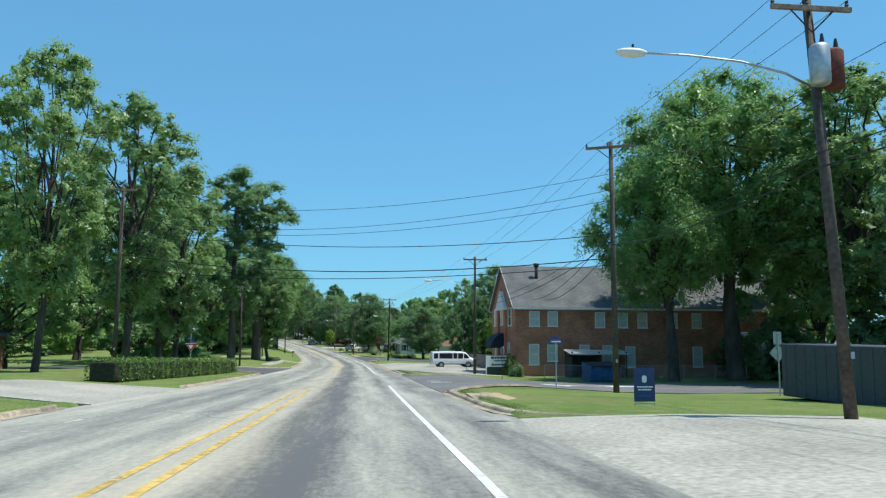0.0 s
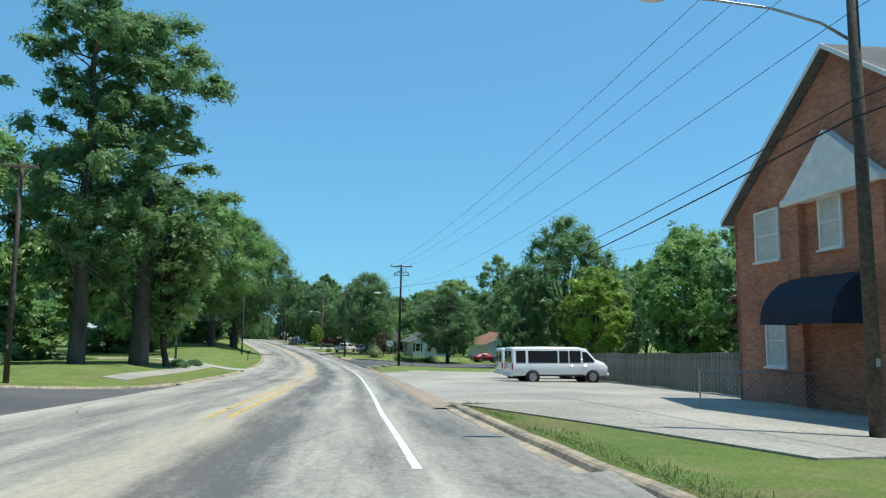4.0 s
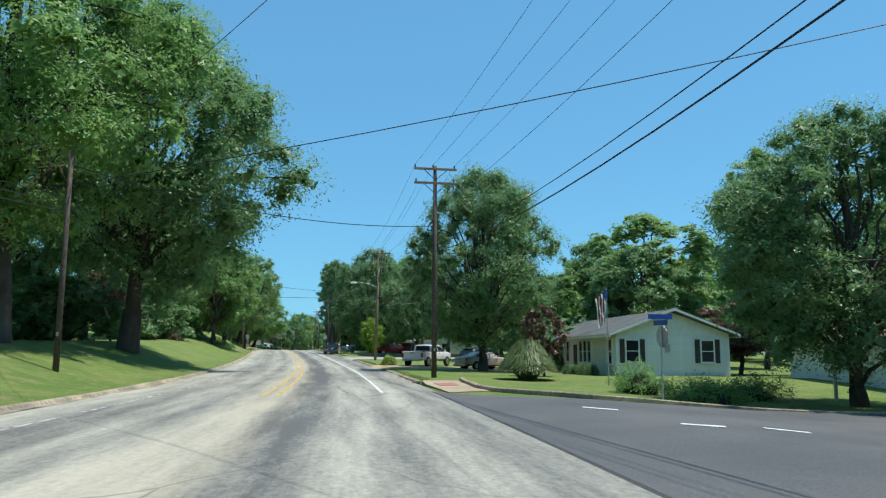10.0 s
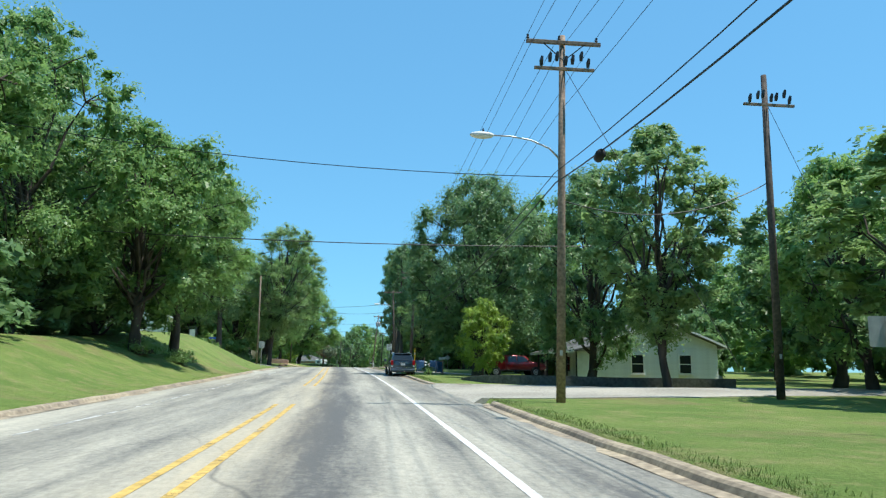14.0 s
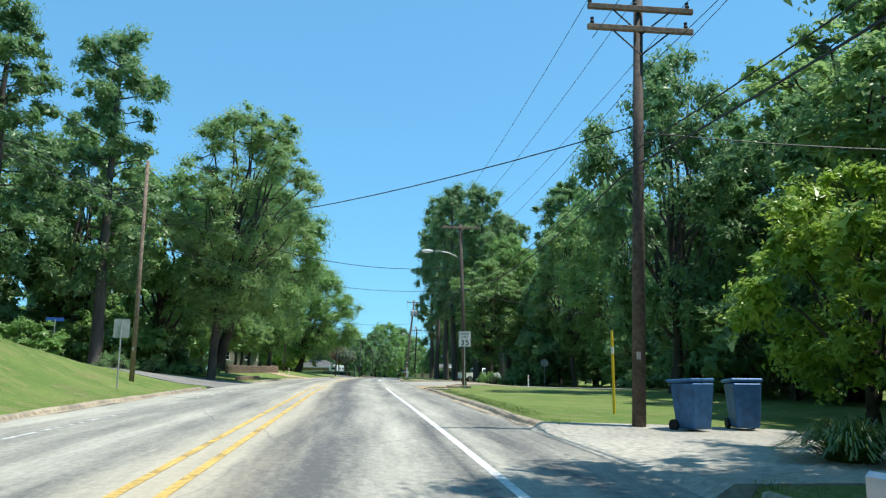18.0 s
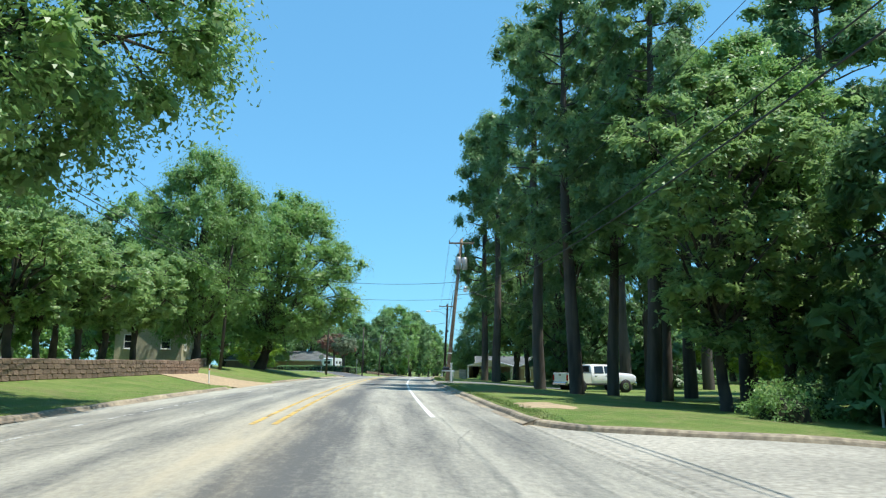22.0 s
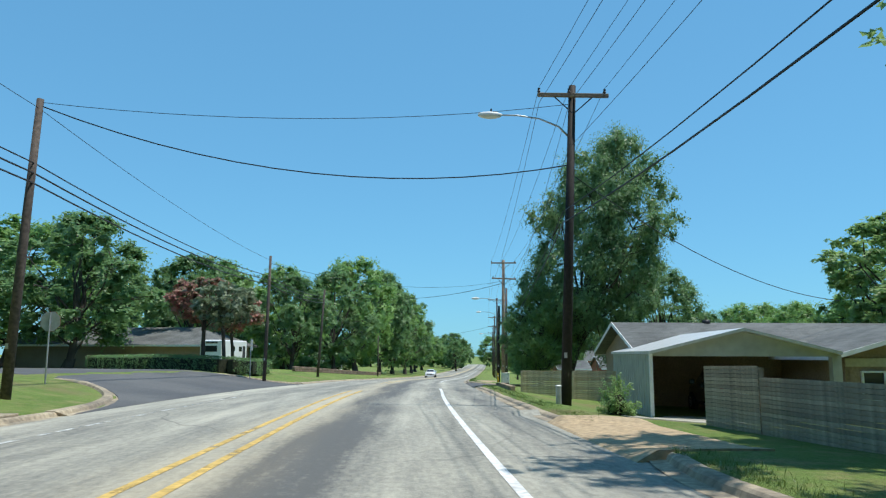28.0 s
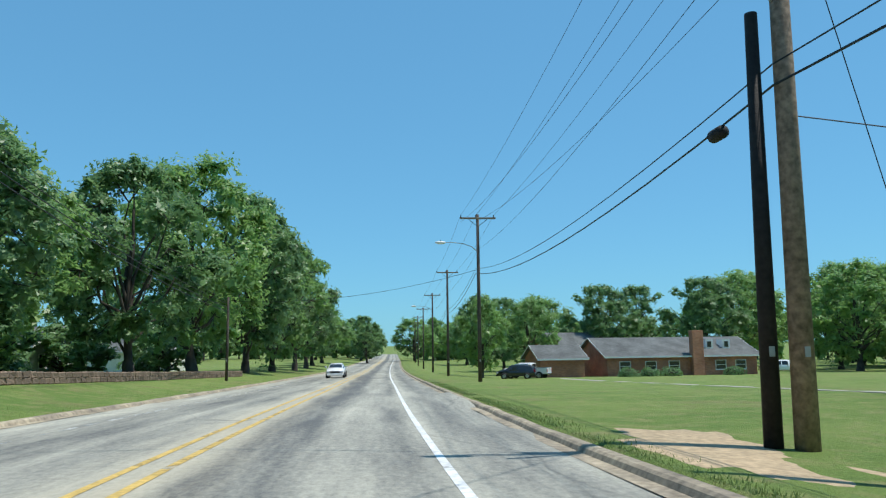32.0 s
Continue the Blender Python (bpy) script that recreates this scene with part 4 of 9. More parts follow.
def make_tree(kind, seed, leaves, material, bark, leaf=0.05, low=0.22, lobes=14, ratio=2.0):
    """A tree of crown radius 1 and height ratio, squeezed to height 1 at the end: trunk, limbs, and leaf clumps on rounded lobes."""
    rng = np.random.default_rng(seed)
    wood, cen, rad = [], [], []
    foot = low * ratio
    if kind == "pine":
        top = np.array([rng.normal() * 0.08, rng.normal() * 0.08, ratio * 0.985])
        wood.append(limb(rng, (0, 0, 0), top, 0.115, 0.02, 0.012, 9, 9))
        for k in range(lobes):
            u = k / (lobes - 1)
            h = foot + (ratio - foot) * (u ** 0.9) * 0.97
            ang = k * 2.399 + rng.normal() * 0.4
            reach = (0.85 * math.sqrt(max(0.02, 1 - u ** 2.2)) + 0.1) * rng.uniform(0.45, 0.95) * min(1.0, 0.55 + u * 2)
            c = np.array([math.cos(ang) * reach, math.sin(ang) * reach, h])
            wood.append(limb(rng, top * ((h - 0.12 * ratio / 5) / top[2]), c, 0.016, 0.006, 0.12, 3, 4))
            for _ in range(3):
                e = c + rng.normal(size=3) * (0.17, 0.17, 0.09)
                cen.append(e)
                rad.append(rng.uniform(0.15, 0.3))
        cen += [top, top - (0.1, 0, 0.2)]
        rad += [0.17, 0.22]
        flat, inner, narrow = 0.75, 0.12, 0.5
    else:
        fork = foot * (0.9 if kind == "elm" else 0.75) + 0.04
        zc, hh = (foot + ratio) / 2, (ratio - foot) / 2
        wood.append(limb(rng, (0, 0, 0), (0, 0, fork), 0.075 if kind == "oak" else 0.05, 0.058 if kind == "oak" else 0.038, 0.04, 3, 9))
        big = 0.42 if kind == "oak" else 0.32
        lobe_c = []
        for k in range(lobes):
            u = -0.85 + 1.85 * (k + 0.5) / lobes
            ang = k * 2.399 + rng.normal() * 0.35
            ring = math.sqrt(max(0.0, 1 - abs(u) ** 2.2))
            rl = big * rng.uniform(0.8, 1.25)
            if kind == "elm":
                ring *= 0.6 + 0.4 * (u + 0.85) / 1.85
            out = max(0.0, ring * rng.uniform(0.85, 1.08) - rl * 0.9)
            c = np.array([math.cos(ang) * out, math.sin(ang) * out, zc + u * (hh - rl * 0.7)])
            lobe_c.append(c)
            start = np.array((0, 0, fork * 0.95))
            if c[2] > fork + 0.5:
                start = np.array((0, 0, fork + (c[2] - fork) * 0.35)) + rng.normal(size=3) * (0.03, 0.03, 0)
            wood.append(limb(rng, start, c, 0.022 if kind == "oak" else 0.018, 0.007, 0.14, 4, 5))
            axis_ = np.array((math.cos(ang) * ring, math.sin(ang) * ring, u * 0.9))
            for q in range(9 if kind == "oak" else 8):
                d = rng.normal(size=3) + axis_ * 0.9
                d /= np.linalg.norm(d)
                e = c + d * rl * rng.uniform(0.5, 0.95)
                cen.append(e)
                rad.append(rl * rng.uniform(0.3, 0.52))
                if q % 2:
                    wood.append(limb(rng, c, e, 0.008, 0.003, 0.15, 2, 4))
        # a stem up the middle, out of sight in the leaves
        wood.append(limb(rng, (0, 0, fork * 0.95), (0, 0, zc + hh * 0.5), 0.05, 0.012, 0.04, 4, 6))
        flat, inner, narrow = 0.8, (0.2 if kind == "oak" else 0.14), 0.9
    w = np.array(rad) ** 2
    counts = np.maximum(12, (leaves * w / w.sum())).astype(int)
    lv, lf = leaf_cloud(rng, np.array(cen), rad, counts, leaf, flat, inner, narrow)
    wv, wf = join(wood)
    # bring the crown to its nominal radius and height
    lv, wv = np.asarray(lv), np.asarray(wv)
    mid = np.array([(np.percentile(lv[:, k], 2.5) + np.percentile(lv[:, k], 97.5)) / 2 for k in (0, 1)] + [0.0])
    lv, wv = (v - mid * np.clip(v[:, 2:] / max(foot, 0.3), 0, 1) for v in (lv, wv))
    wide = np.percentile(np.hypot(lv[:, 0], lv[:, 1]), 99)
    tall = np.percentile(lv[:, 2], 99.7) / ratio
    lv, wv = lv / (wide, wide, tall), wv / (wide, wide, tall)
    crown = mesh_of("crown", np.asarray(lv) * (1, 1, 1 / ratio), lf, material)
    trunk_m = mesh_of("trunk", np.asarray(wv) * (1, 1, 1 / ratio), wf, bark, smooth=True)
    return trunk_m, crown


TREES = {}


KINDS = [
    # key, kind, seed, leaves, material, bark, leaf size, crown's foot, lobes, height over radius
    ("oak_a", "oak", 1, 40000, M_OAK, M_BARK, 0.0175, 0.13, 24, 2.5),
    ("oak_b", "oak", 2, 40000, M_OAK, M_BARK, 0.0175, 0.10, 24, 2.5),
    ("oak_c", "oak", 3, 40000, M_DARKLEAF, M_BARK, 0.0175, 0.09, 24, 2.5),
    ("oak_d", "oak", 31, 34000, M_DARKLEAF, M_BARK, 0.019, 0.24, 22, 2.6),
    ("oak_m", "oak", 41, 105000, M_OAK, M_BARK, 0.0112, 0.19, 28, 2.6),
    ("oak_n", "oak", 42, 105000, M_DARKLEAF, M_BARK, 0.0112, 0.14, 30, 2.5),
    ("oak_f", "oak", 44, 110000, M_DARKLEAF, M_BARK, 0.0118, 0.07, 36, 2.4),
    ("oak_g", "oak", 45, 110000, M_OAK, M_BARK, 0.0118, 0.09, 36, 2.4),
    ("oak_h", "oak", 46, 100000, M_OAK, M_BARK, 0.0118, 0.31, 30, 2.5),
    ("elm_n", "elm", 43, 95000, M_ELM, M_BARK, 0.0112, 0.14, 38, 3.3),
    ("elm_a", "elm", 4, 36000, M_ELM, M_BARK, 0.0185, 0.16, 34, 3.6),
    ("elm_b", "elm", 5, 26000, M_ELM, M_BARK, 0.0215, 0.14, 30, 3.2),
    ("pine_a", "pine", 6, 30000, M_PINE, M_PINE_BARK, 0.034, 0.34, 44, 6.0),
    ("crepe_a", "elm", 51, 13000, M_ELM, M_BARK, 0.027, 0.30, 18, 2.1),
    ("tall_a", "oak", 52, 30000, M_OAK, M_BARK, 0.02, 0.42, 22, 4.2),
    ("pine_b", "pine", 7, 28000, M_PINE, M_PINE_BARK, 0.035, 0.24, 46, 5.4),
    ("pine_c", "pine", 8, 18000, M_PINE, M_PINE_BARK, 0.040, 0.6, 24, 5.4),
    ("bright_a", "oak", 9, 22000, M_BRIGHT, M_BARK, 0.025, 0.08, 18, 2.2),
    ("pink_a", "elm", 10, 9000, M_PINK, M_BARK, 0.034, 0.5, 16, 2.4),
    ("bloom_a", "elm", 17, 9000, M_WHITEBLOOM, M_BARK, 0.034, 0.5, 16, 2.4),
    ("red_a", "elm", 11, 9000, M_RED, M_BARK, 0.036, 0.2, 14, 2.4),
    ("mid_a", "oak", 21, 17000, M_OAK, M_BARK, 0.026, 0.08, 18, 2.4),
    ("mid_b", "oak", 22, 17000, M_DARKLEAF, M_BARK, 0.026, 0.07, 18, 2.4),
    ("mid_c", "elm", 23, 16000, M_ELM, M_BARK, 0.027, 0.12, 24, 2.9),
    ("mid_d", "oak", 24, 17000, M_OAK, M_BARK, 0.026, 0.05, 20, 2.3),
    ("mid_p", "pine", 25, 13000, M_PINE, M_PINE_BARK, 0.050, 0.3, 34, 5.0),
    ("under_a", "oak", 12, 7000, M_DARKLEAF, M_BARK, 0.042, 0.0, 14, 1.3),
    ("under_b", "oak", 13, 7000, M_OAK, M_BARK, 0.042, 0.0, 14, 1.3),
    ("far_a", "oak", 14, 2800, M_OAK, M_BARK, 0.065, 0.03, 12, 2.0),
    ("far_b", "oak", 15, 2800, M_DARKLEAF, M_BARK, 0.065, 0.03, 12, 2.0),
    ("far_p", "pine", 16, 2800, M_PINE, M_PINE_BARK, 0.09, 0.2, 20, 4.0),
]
FIRST = {}
for key, kind, seed, leaves, lm, bark, leaf, low, lobes, ratio in KINDS:
    TREES[key] = make_tree(kind, seed, leaves, lm, bark, leaf, low, lobes, ratio)
LABELS = {
    "oak": "broad oak with a dense green crown", "elm": "tall open-crowned tree with pale green leaves", "pine": "tall pine with tufted dark needles and a bare trunk",
    "bright": "young tree with bright yellow-green leaves", "pink": "crepe myrtle with pink blossom", "bloom": "crepe myrtle with white blossom", "red": "small tree with reddish leaves", "crepe": "small crepe myrtle with a layered green crown", "tall": "tall broad-leaved tree with a bare lower trunk", "under": "dense dark green thicket under the trees", "far": "distant green tree in the woods behind", "mid": "leafy green tree standing back from the road",
}
tree_turn = [0]


def tree(key, s, off, height, radius, sink=0.15, lean=0.0, label=""):
    kind = key.split("_")[0]
    tree_turn[0] += 1
    p = on(s, off, -sink)
    m = pose(p.x, p.y, p.z) @ pose(0, 0, 0, 0, 0, heading(s)) @ pose(0, 0, 0, 0, lean, 0) @ pose(0, 0, 0, 0, 0, tree_turn[0] * 77.0) @ Matrix.Diagonal((radius, radius, height, 1))
    if key not in FIRST:
        root = new("tree" if kind != "under" else "thicket")
        t = new("trunk", TREES[key][0])
        c = new("crown", TREES[key][1])
        t.parent = c.parent = root
        root.matrix_world = m
        tagged(root, label or LABELS[kind], "tree" if kind != "under" else "bush", "trees along the road" if kind not in ("far",) else "trees in the distance")
        FIRST[key] = root
        return root
    src = FIRST[key]
    ob = copy_thing(src, Matrix())
    ob.matrix_basis = m
    if label:
        ob["label"] = label
    return ob


# key, distance along, offset, height, crown radius
TREE_ROWS = [
    # left, first stretch
    ("elm_a", 50, -21.2, 21.8, 4.4), ("elm_a", 66, -20.5, 24, 6.2), ("elm_b", 84, -20.6, 21.5, 5.8), ("elm_b", 92, -24, 24, 6.2), ("mid_b", 44, -33, 17, 8), ("mid_d", 74, -34, 18, 8),
    ("pine_b", 110, -18.3, 28, 5.6), ("pine_b", 114, -15.2, 27, 7.0), ("elm_b", 116, -13.6, 14, 4.6), ("mid_b", 100, -36, 21, 8), ("mid_a", 122, -31, 20, 8), ("mid_c", 128, -24, 20, 6),
    ("mid_a", 142, -21, 18, 6.5), ("mid_b", 156, -24, 18, 7), ("mid_d", 150, -21, 19, 4.8), ("mid_a", 168, -23, 14, 6), ("oak_m", 182, -16.2, 24.5, 9.2), ("oak_n", 194, -12.9, 23.5, 10.8), ("mid_b", 202, -24, 20, 7), ("mid_c", 176, -30, 17, 7),
    ("red_a", 204.5, -18.6, 5.4, 2.2), ("pink_a", 203.3, -16.2, 4.2, 1.5),
    ("mid_b", 222, -23, 16, 6.5), ("oak_b", 246.5, -12.6, 14.2, 6.0), ("oak_a", 233, -20, 16.5, 6.6), ("oak_b", 242, -18, 17.5, 6.6), ("mid_b", 250, -24, 18, 7), ("oak_m", 252, -11.7, 14.2, 5.2), ("mid_c", 262, -22, 17, 6),
    # left, second stretch
    ("pine_b", 303, -22.5, 23, 4.6), ("pine_b", 308, -17.5, 24, 4.2), ("mid_p", 296, -30, 25, 5.5), ("mid_p", 290, -26, 20, 4.6), ("mid_b", 284, -25, 11, 4.6), ("elm_n", 313, -11.0, 21, 6.0, 0.15, 8), ("mid_b", 316, -29, 19, 7), ("mid_a", 306, -33, 18, 7), ("mid_b", 298, -37, 18, 8), ("mid_p", 283, -23.5, 21, 4.6), ("mid_a", 322, -17, 18, 6.5), ("mid_c", 318, -23, 20, 6),
    ("oak_h", 326.6, -13.7, 19, 8.0, 0.15, 13), ("crepe_a", 342.6, -16.4, 7.6, 3.6), ("crepe_a", 346.3, -16.8, 7.2, 3.2), ("crepe_a", 349.6, -16.4, 7.8, 3.4), ("crepe_a", 353.2, -16.6, 7.4, 3.3), ("crepe_a", 357.8, -16.5, 8.0, 3.6), ("mid_a", 356, -25, 12, 5), ("oak_d", 364, -24.5, 12, 4.6), ("oak_g", 371.5, -16.4, 18.5, 6.2), ("oak_g", 387.2, -14.6, 19.0, 9.0, 0.15, 8),
    ("mid_a", 386, -28, 18, 7), ("mid_d", 404, -25, 15, 6.5), ("mid_c", 345, -32, 18, 7), ("mid_b", 372, -36, 18, 8), ("bright_a", 413, -21, 6.5, 3.8), ("mid_b", 398, -36, 16, 8),
    # left, last stretch
    ("bloom_a", 444, -14.5, 6.6, 2.6), ("pink_a", 447, -17.0, 7.2, 3.0), ("pink_a", 453, -16.5, 6.4, 2.6), ("mid_b", 462, -36, 15.5, 9), ("mid_a", 470, -48, 17, 10), ("mid_b", 450, -54, 16, 10), ("mid_a", 436, -60, 15, 10),
    ("mid_b", 482, -19, 12, 5.5), ("mid_d", 493, -23, 15, 6.5), ("mid_b", 505, -18, 16, 7), ("mid_a", 519, -17, 20.5, 8.5), ("mid_b", 533, -15, 20, 7.5), ("mid_d", 547, -14.2, 19.5, 7.5), ("mid_b", 562, -13.2, 18.5, 7), ("mid_a", 580, -13.5, 16.5, 7), ("mid_b", 604, -15, 13.5, 8), ("mid_a", 634, -16, 13, 8), ("mid_d", 500, -34, 17, 8), ("mid_b", 478, -30, 14, 7),
    # right, first stretch
    ("oak_h", 62, 32, 27.5, 11.2), ("elm_a", 54, 38.5, 25, 8.5), ("mid_a", 66, 42, 23, 9), ("mid_b", 42, 40, 22, 9), ("oak_h", 60.3, 25.6, 20, 7.2), ("mid_a", 30, 40, 20, 9),
    ("oak_c", 147, 30.0, 19.5, 7.6), ("mid_b", 143.8, 22.5, 12.5, 4.6), ("bright_a", 137.5, 29.6, 11.8, 4.8), ("mid_a", 128, 36, 14.5, 6.0), ("mid_b", 119, 40, 15.5, 7), ("mid_d", 108, 44, 20, 7.5), ("red_a", 98, 25.5, 6.8, 3.2), ("mid_a", 92, 44, 17, 7), ("mid_b", 100, 48, 18, 7), ("mid_a", 136, 42, 17, 7), ("mid_d", 84, 48, 16, 8),
    ("oak_f", 169, 19.6, 11.8, 5.3), ("elm_b", 158.5, 30.5, 13, 4.6), ("mid_a", 186, 42, 14, 6), ("mid_d", 192, 44, 15, 7), ("mid_b", 160, 44, 14, 7), ("elm_b", 206, 41, 21, 5), ("mid_b", 189, 33, 12, 5), ("mid_c", 215, 34, 16, 7),
    ("oak_f", 198.2, 11.6, 15.8, 6.2), ("red_a", 186.5, 12.6, 4.4, 1.6), ("red_a", 192, 29, 5.5, 3.0),
    ("mid_c", 223, 19, 9.5, 4.2), ("mid_a", 232, 23, 11, 4.5), ("elm_b", 236.5, 15.4, 13.6, 4.0), ("mid_d", 216, 26, 10, 5), ("mid_b", 210, 31, 12, 6), ("mid_b", 226, 33, 14, 7),
    # right, second stretch
    ("oak_f", 261.6, 10.3, 17, 6.4), ("oak_c", 246, 14.6, 14, 5.2), ("bright_a", 251.5, 8.9, 5.6, 2.0), ("oak_b", 269, 18, 17, 6.0), ("elm_b", 279, 18, 15, 5.0), ("bright_a", 274.5, 13.0, 7.0, 3.2), ("oak_c", 285, 20, 15, 6.0), ("mid_b", 292, 22, 14, 6), ("mid_p", 298, 28, 20, 5), ("mid_b", 303, 23, 14, 6), ("mid_b", 240, 27, 13, 6.5), ("mid_b", 252, 36, 13, 6), ("mid_a", 263, 38, 13, 6), ("mid_d", 244, 40, 13, 7), ("mid_b", 274, 35, 14, 6), ("oak_c", 291.5, 15.2, 17.5, 5.0),
    ("pine_c", 348.7, 25.4, 26.5, 5), ("oak_b", 321, 23, 19, 6), ("tall_a", 330, 23, 20, 4.6), ("elm_b", 326.5, 20, 17, 4.0), ("elm_b", 385.5, 13.4, 20, 4.4), ("mid_b", 332, 20, 13, 5.2), ("elm_b", 340, 17.5, 14.5, 5.0), ("elm_b", 336, 13.0, 13.5, 4.4), ("tall_a", 340.5, 16.0, 17, 4.6), ("mid_b", 346, 22, 13, 5), ("elm_b", 314, 28, 17, 6),
    ("pine_a", 352.6, 13.5, 23, 3.6), ("pine_a", 343.5, 12.8, 24, 3.8), ("pine_b", 351, 17.6, 22, 3.9), ("pine_a", 349.4, 10.6, 25, 4.0), ("pine_a", 357.6, 10.05, 26, 4.0), ("tall_a", 346.5, 14.6, 19, 4.2), ("tall_a", 371, 21.5, 20, 4.6), ("tall_a", 373, 15.5, 22, 5.5), ("pine_c", 369, 19, 25, 4.5), ("pine_b", 381.5, 8.6, 27, 3.4), ("pine_c", 378.2, 9.4, 26, 3.8), ("pine_c", 372, 27, 24, 4.5), ("bright_a", 398, 32, 11, 5.5), ("mid_b", 404, 42, 14, 7), ("mid_a", 392, 46, 15, 7), ("mid_b", 385, 25, 16.5, 4.6), ("bright_a", 388, 38, 10, 5), ("mid_b", 380, 50, 14, 7), ("pine_c", 360, 30, 24, 4.5),
    ("oak_c", 377, 15.6, 13.5, 4.6), ("oak_c", 384, 19, 13, 5.0),
    # right, last stretch
    ("elm_a", 399, 13.6, 16, 6.9), ("mid_a", 402, 21, 14, 6), ("oak_f", 435.0, 9.0, 16.2, 4.7, 0.15, 14), ("oak_g", 434.5, 7.4, 6.2, 2.6), ("mid_c", 432, 28, 10.5, 4.4), ("mid_a", 443, 33, 11, 5), ("mid_b", 436, 40, 12, 5), ("mid_d", 418, 36, 12.5, 5.5),
    ("oak_c", 470, 24.0, 12.4, 5.4), ("mid_a", 536, 11.6, 9.5, 3.4), ("mid_b", 552, 13.4, 11.5, 4.2), ("mid_a", 572, 24, 13, 6), ("mid_b", 590, 62, 18, 9), ("mid_a", 570, 122, 21, 10), ("mid_b", 576, 138, 22, 11), ("mid_a", 564, 76, 18, 9), ("mid_b", 600, 114, 22, 11), ("mid_a", 622, 132, 23, 12), ("mid_d", 582, 84, 20, 9), ("mid_b", 632, 62, 20, 10), ("mid_a", 642, 96, 24, 12), ("mid_b", 660, -6, 11, 6), ("mid_a", 690, 8, 14, 8), ("mid_b", 700, -10, 15, 8), ("mid_a", 690, -24, 15, 8), ("mid_a", 615, 80, 22, 11), ("mid_b", 606, 46, 18, 9), ("mid_a", 640, 40, 18, 10), ("mid_b", 560, 92, 19, 10), ("mid_a", 545, 106, 20, 10), ("mid_d", 590, 100, 21, 11), ("mid_b", 600, 24, 15, 7), ("mid_a", 660, 22, 15, 8),
]
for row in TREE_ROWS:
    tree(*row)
# thickets that close the view under the crowns
for key, s, off, h, r in [
    ("under_a", 224, -19, 5, 4.5), ("under_a", 233, -18, 5.5, 5), ("under_a", 243, -19, 5.5, 5), ("under_a", 252, -16.5, 5, 4.5), ("under_a", 262, -24, 6, 5), ("under_a", 150, -26, 5, 5), ("under_b", 163, -25, 4.5, 4.5), ("under_a", 176, -25, 5, 5), ("under_a", 200, -19, 5, 5), ("under_a", 210, -24, 5.5, 5.5),
    ("under_a", 323, -17.5, 4.5, 3.2), ("under_a", 306, -27, 6, 5), ("under_b", 313, -18, 5, 4), ("under_a", 320, -26, 6, 5), ("under_b", 299, -18, 2.6, 2.2), ("under_a", 286, -30, 6, 6), ("under_a", 328, -24, 5, 4.5),
    ("under_a", 64, 37, 6, 5), ("under_a", 243, 47, 6, 5.5), ("under_b", 251, 49, 6, 5.5), ("under_a", 259, 48, 6, 5.5), ("under_a", 52, 40, 6, 5), ("under_a", 42, 44, 6, 6), ("under_a", 72, 38, 5, 5), ("under_b", 30, 36, 6, 5),
    ("under_a", 286, 18, 6, 4.6), ("under_a", 294, 20, 6.5, 5), ("under_a", 302, 25, 6.5, 5), ("under_b", 280, 24, 7, 5), ("under_a", 273, 22, 6, 5), ("under_a", 260, 27, 6, 5), ("under_a", 330, 17.5, 6, 4), ("under_a", 337, 21, 6.5, 4.5), ("under_a", 378, 24, 6, 5), ("under_a", 386, 17, 5, 4), ("under_a", 392, 20, 5, 4.5),
    ("under_a", 312, 24, 6, 5), ("under_b", 320, 25, 6.5, 5), ("under_a", 328, 25, 6, 5), ("under_a", 212, 24, 5, 4.5), ("under_b", 221, 25, 5, 4.5), ("under_a", 230, 27, 6, 5), ("under_a", 206, 19, 4.5, 4), ("under_a", 155, 36, 6, 5), ("under_b", 170, 34, 5, 5), ("under_a", 132, 40, 6, 5.5), ("under_a", 120, 42, 6, 5.5),
    ("under_a", 494, -30, 5, 5), ("under_a", 506, -30, 5, 5), ("under_a", 520, -29, 5, 5), ("under_a", 536, -25, 5, 5), ("under_a", 100, -28, 5, 5), ("under_a", 112, -27, 5, 5), ("under_a", 124, -28, 5, 5),
]:
    tree(key, s, off, h, r, 0.3)
# woods that close the distance
rng = np.random.default_rng(5)
for i in range(120):
    side = -1 if i % 2 else 1
    s = -20 + 6.1 * i + rng.uniform(-4, 4)
    off = side * (rng.uniform(58, 95) if s < 470 or side < 0 else rng.uniform(100, 140))
    key = ("far_a", "far_b", "far_a", "far_p")[i % 4]
    tree(key, s, off, rng.uniform(18, 24) * (1.25 if key == "far_p" else 1), rng.uniform(6, 9) * (0.6 if key == "far_p" else 1), 0.5)
# low growth along the back of the gardens, clear of the side streets
src = TREES["far_a"][1]
leaf_v = np.empty(len(src.vertices) * 3)
src.vertices.foreach_get("co", leaf_v)
leaf_v = leaf_v.reshape(-1, 3)
grown = []
for i in range(46):
    s = 96 + 7.4 * i + rng.uniform(-1.5, 1.5)
    for off in (rng.uniform(49, 55), -rng.uniform(50, 56)):
        if off > 0 and (146 < s < 172 or 300 < s < 326) or off < 0 and s > 415:
            continue
        a, w = rng.uniform(0, 6.28), rng.uniform(5, 6.5)
        q = leaf_v * (w, w, rng.uniform(7, 10))
        turned = np.stack([q[:, 0] * math.cos(a) - q[:, 1] * math.sin(a), q[:, 0] * math.sin(a) + q[:, 1] * math.cos(a), q[:, 2]], 1)
        grown.append(turned + np.array(on(s, off, -0.6)))
grown = np.concatenate(grown)
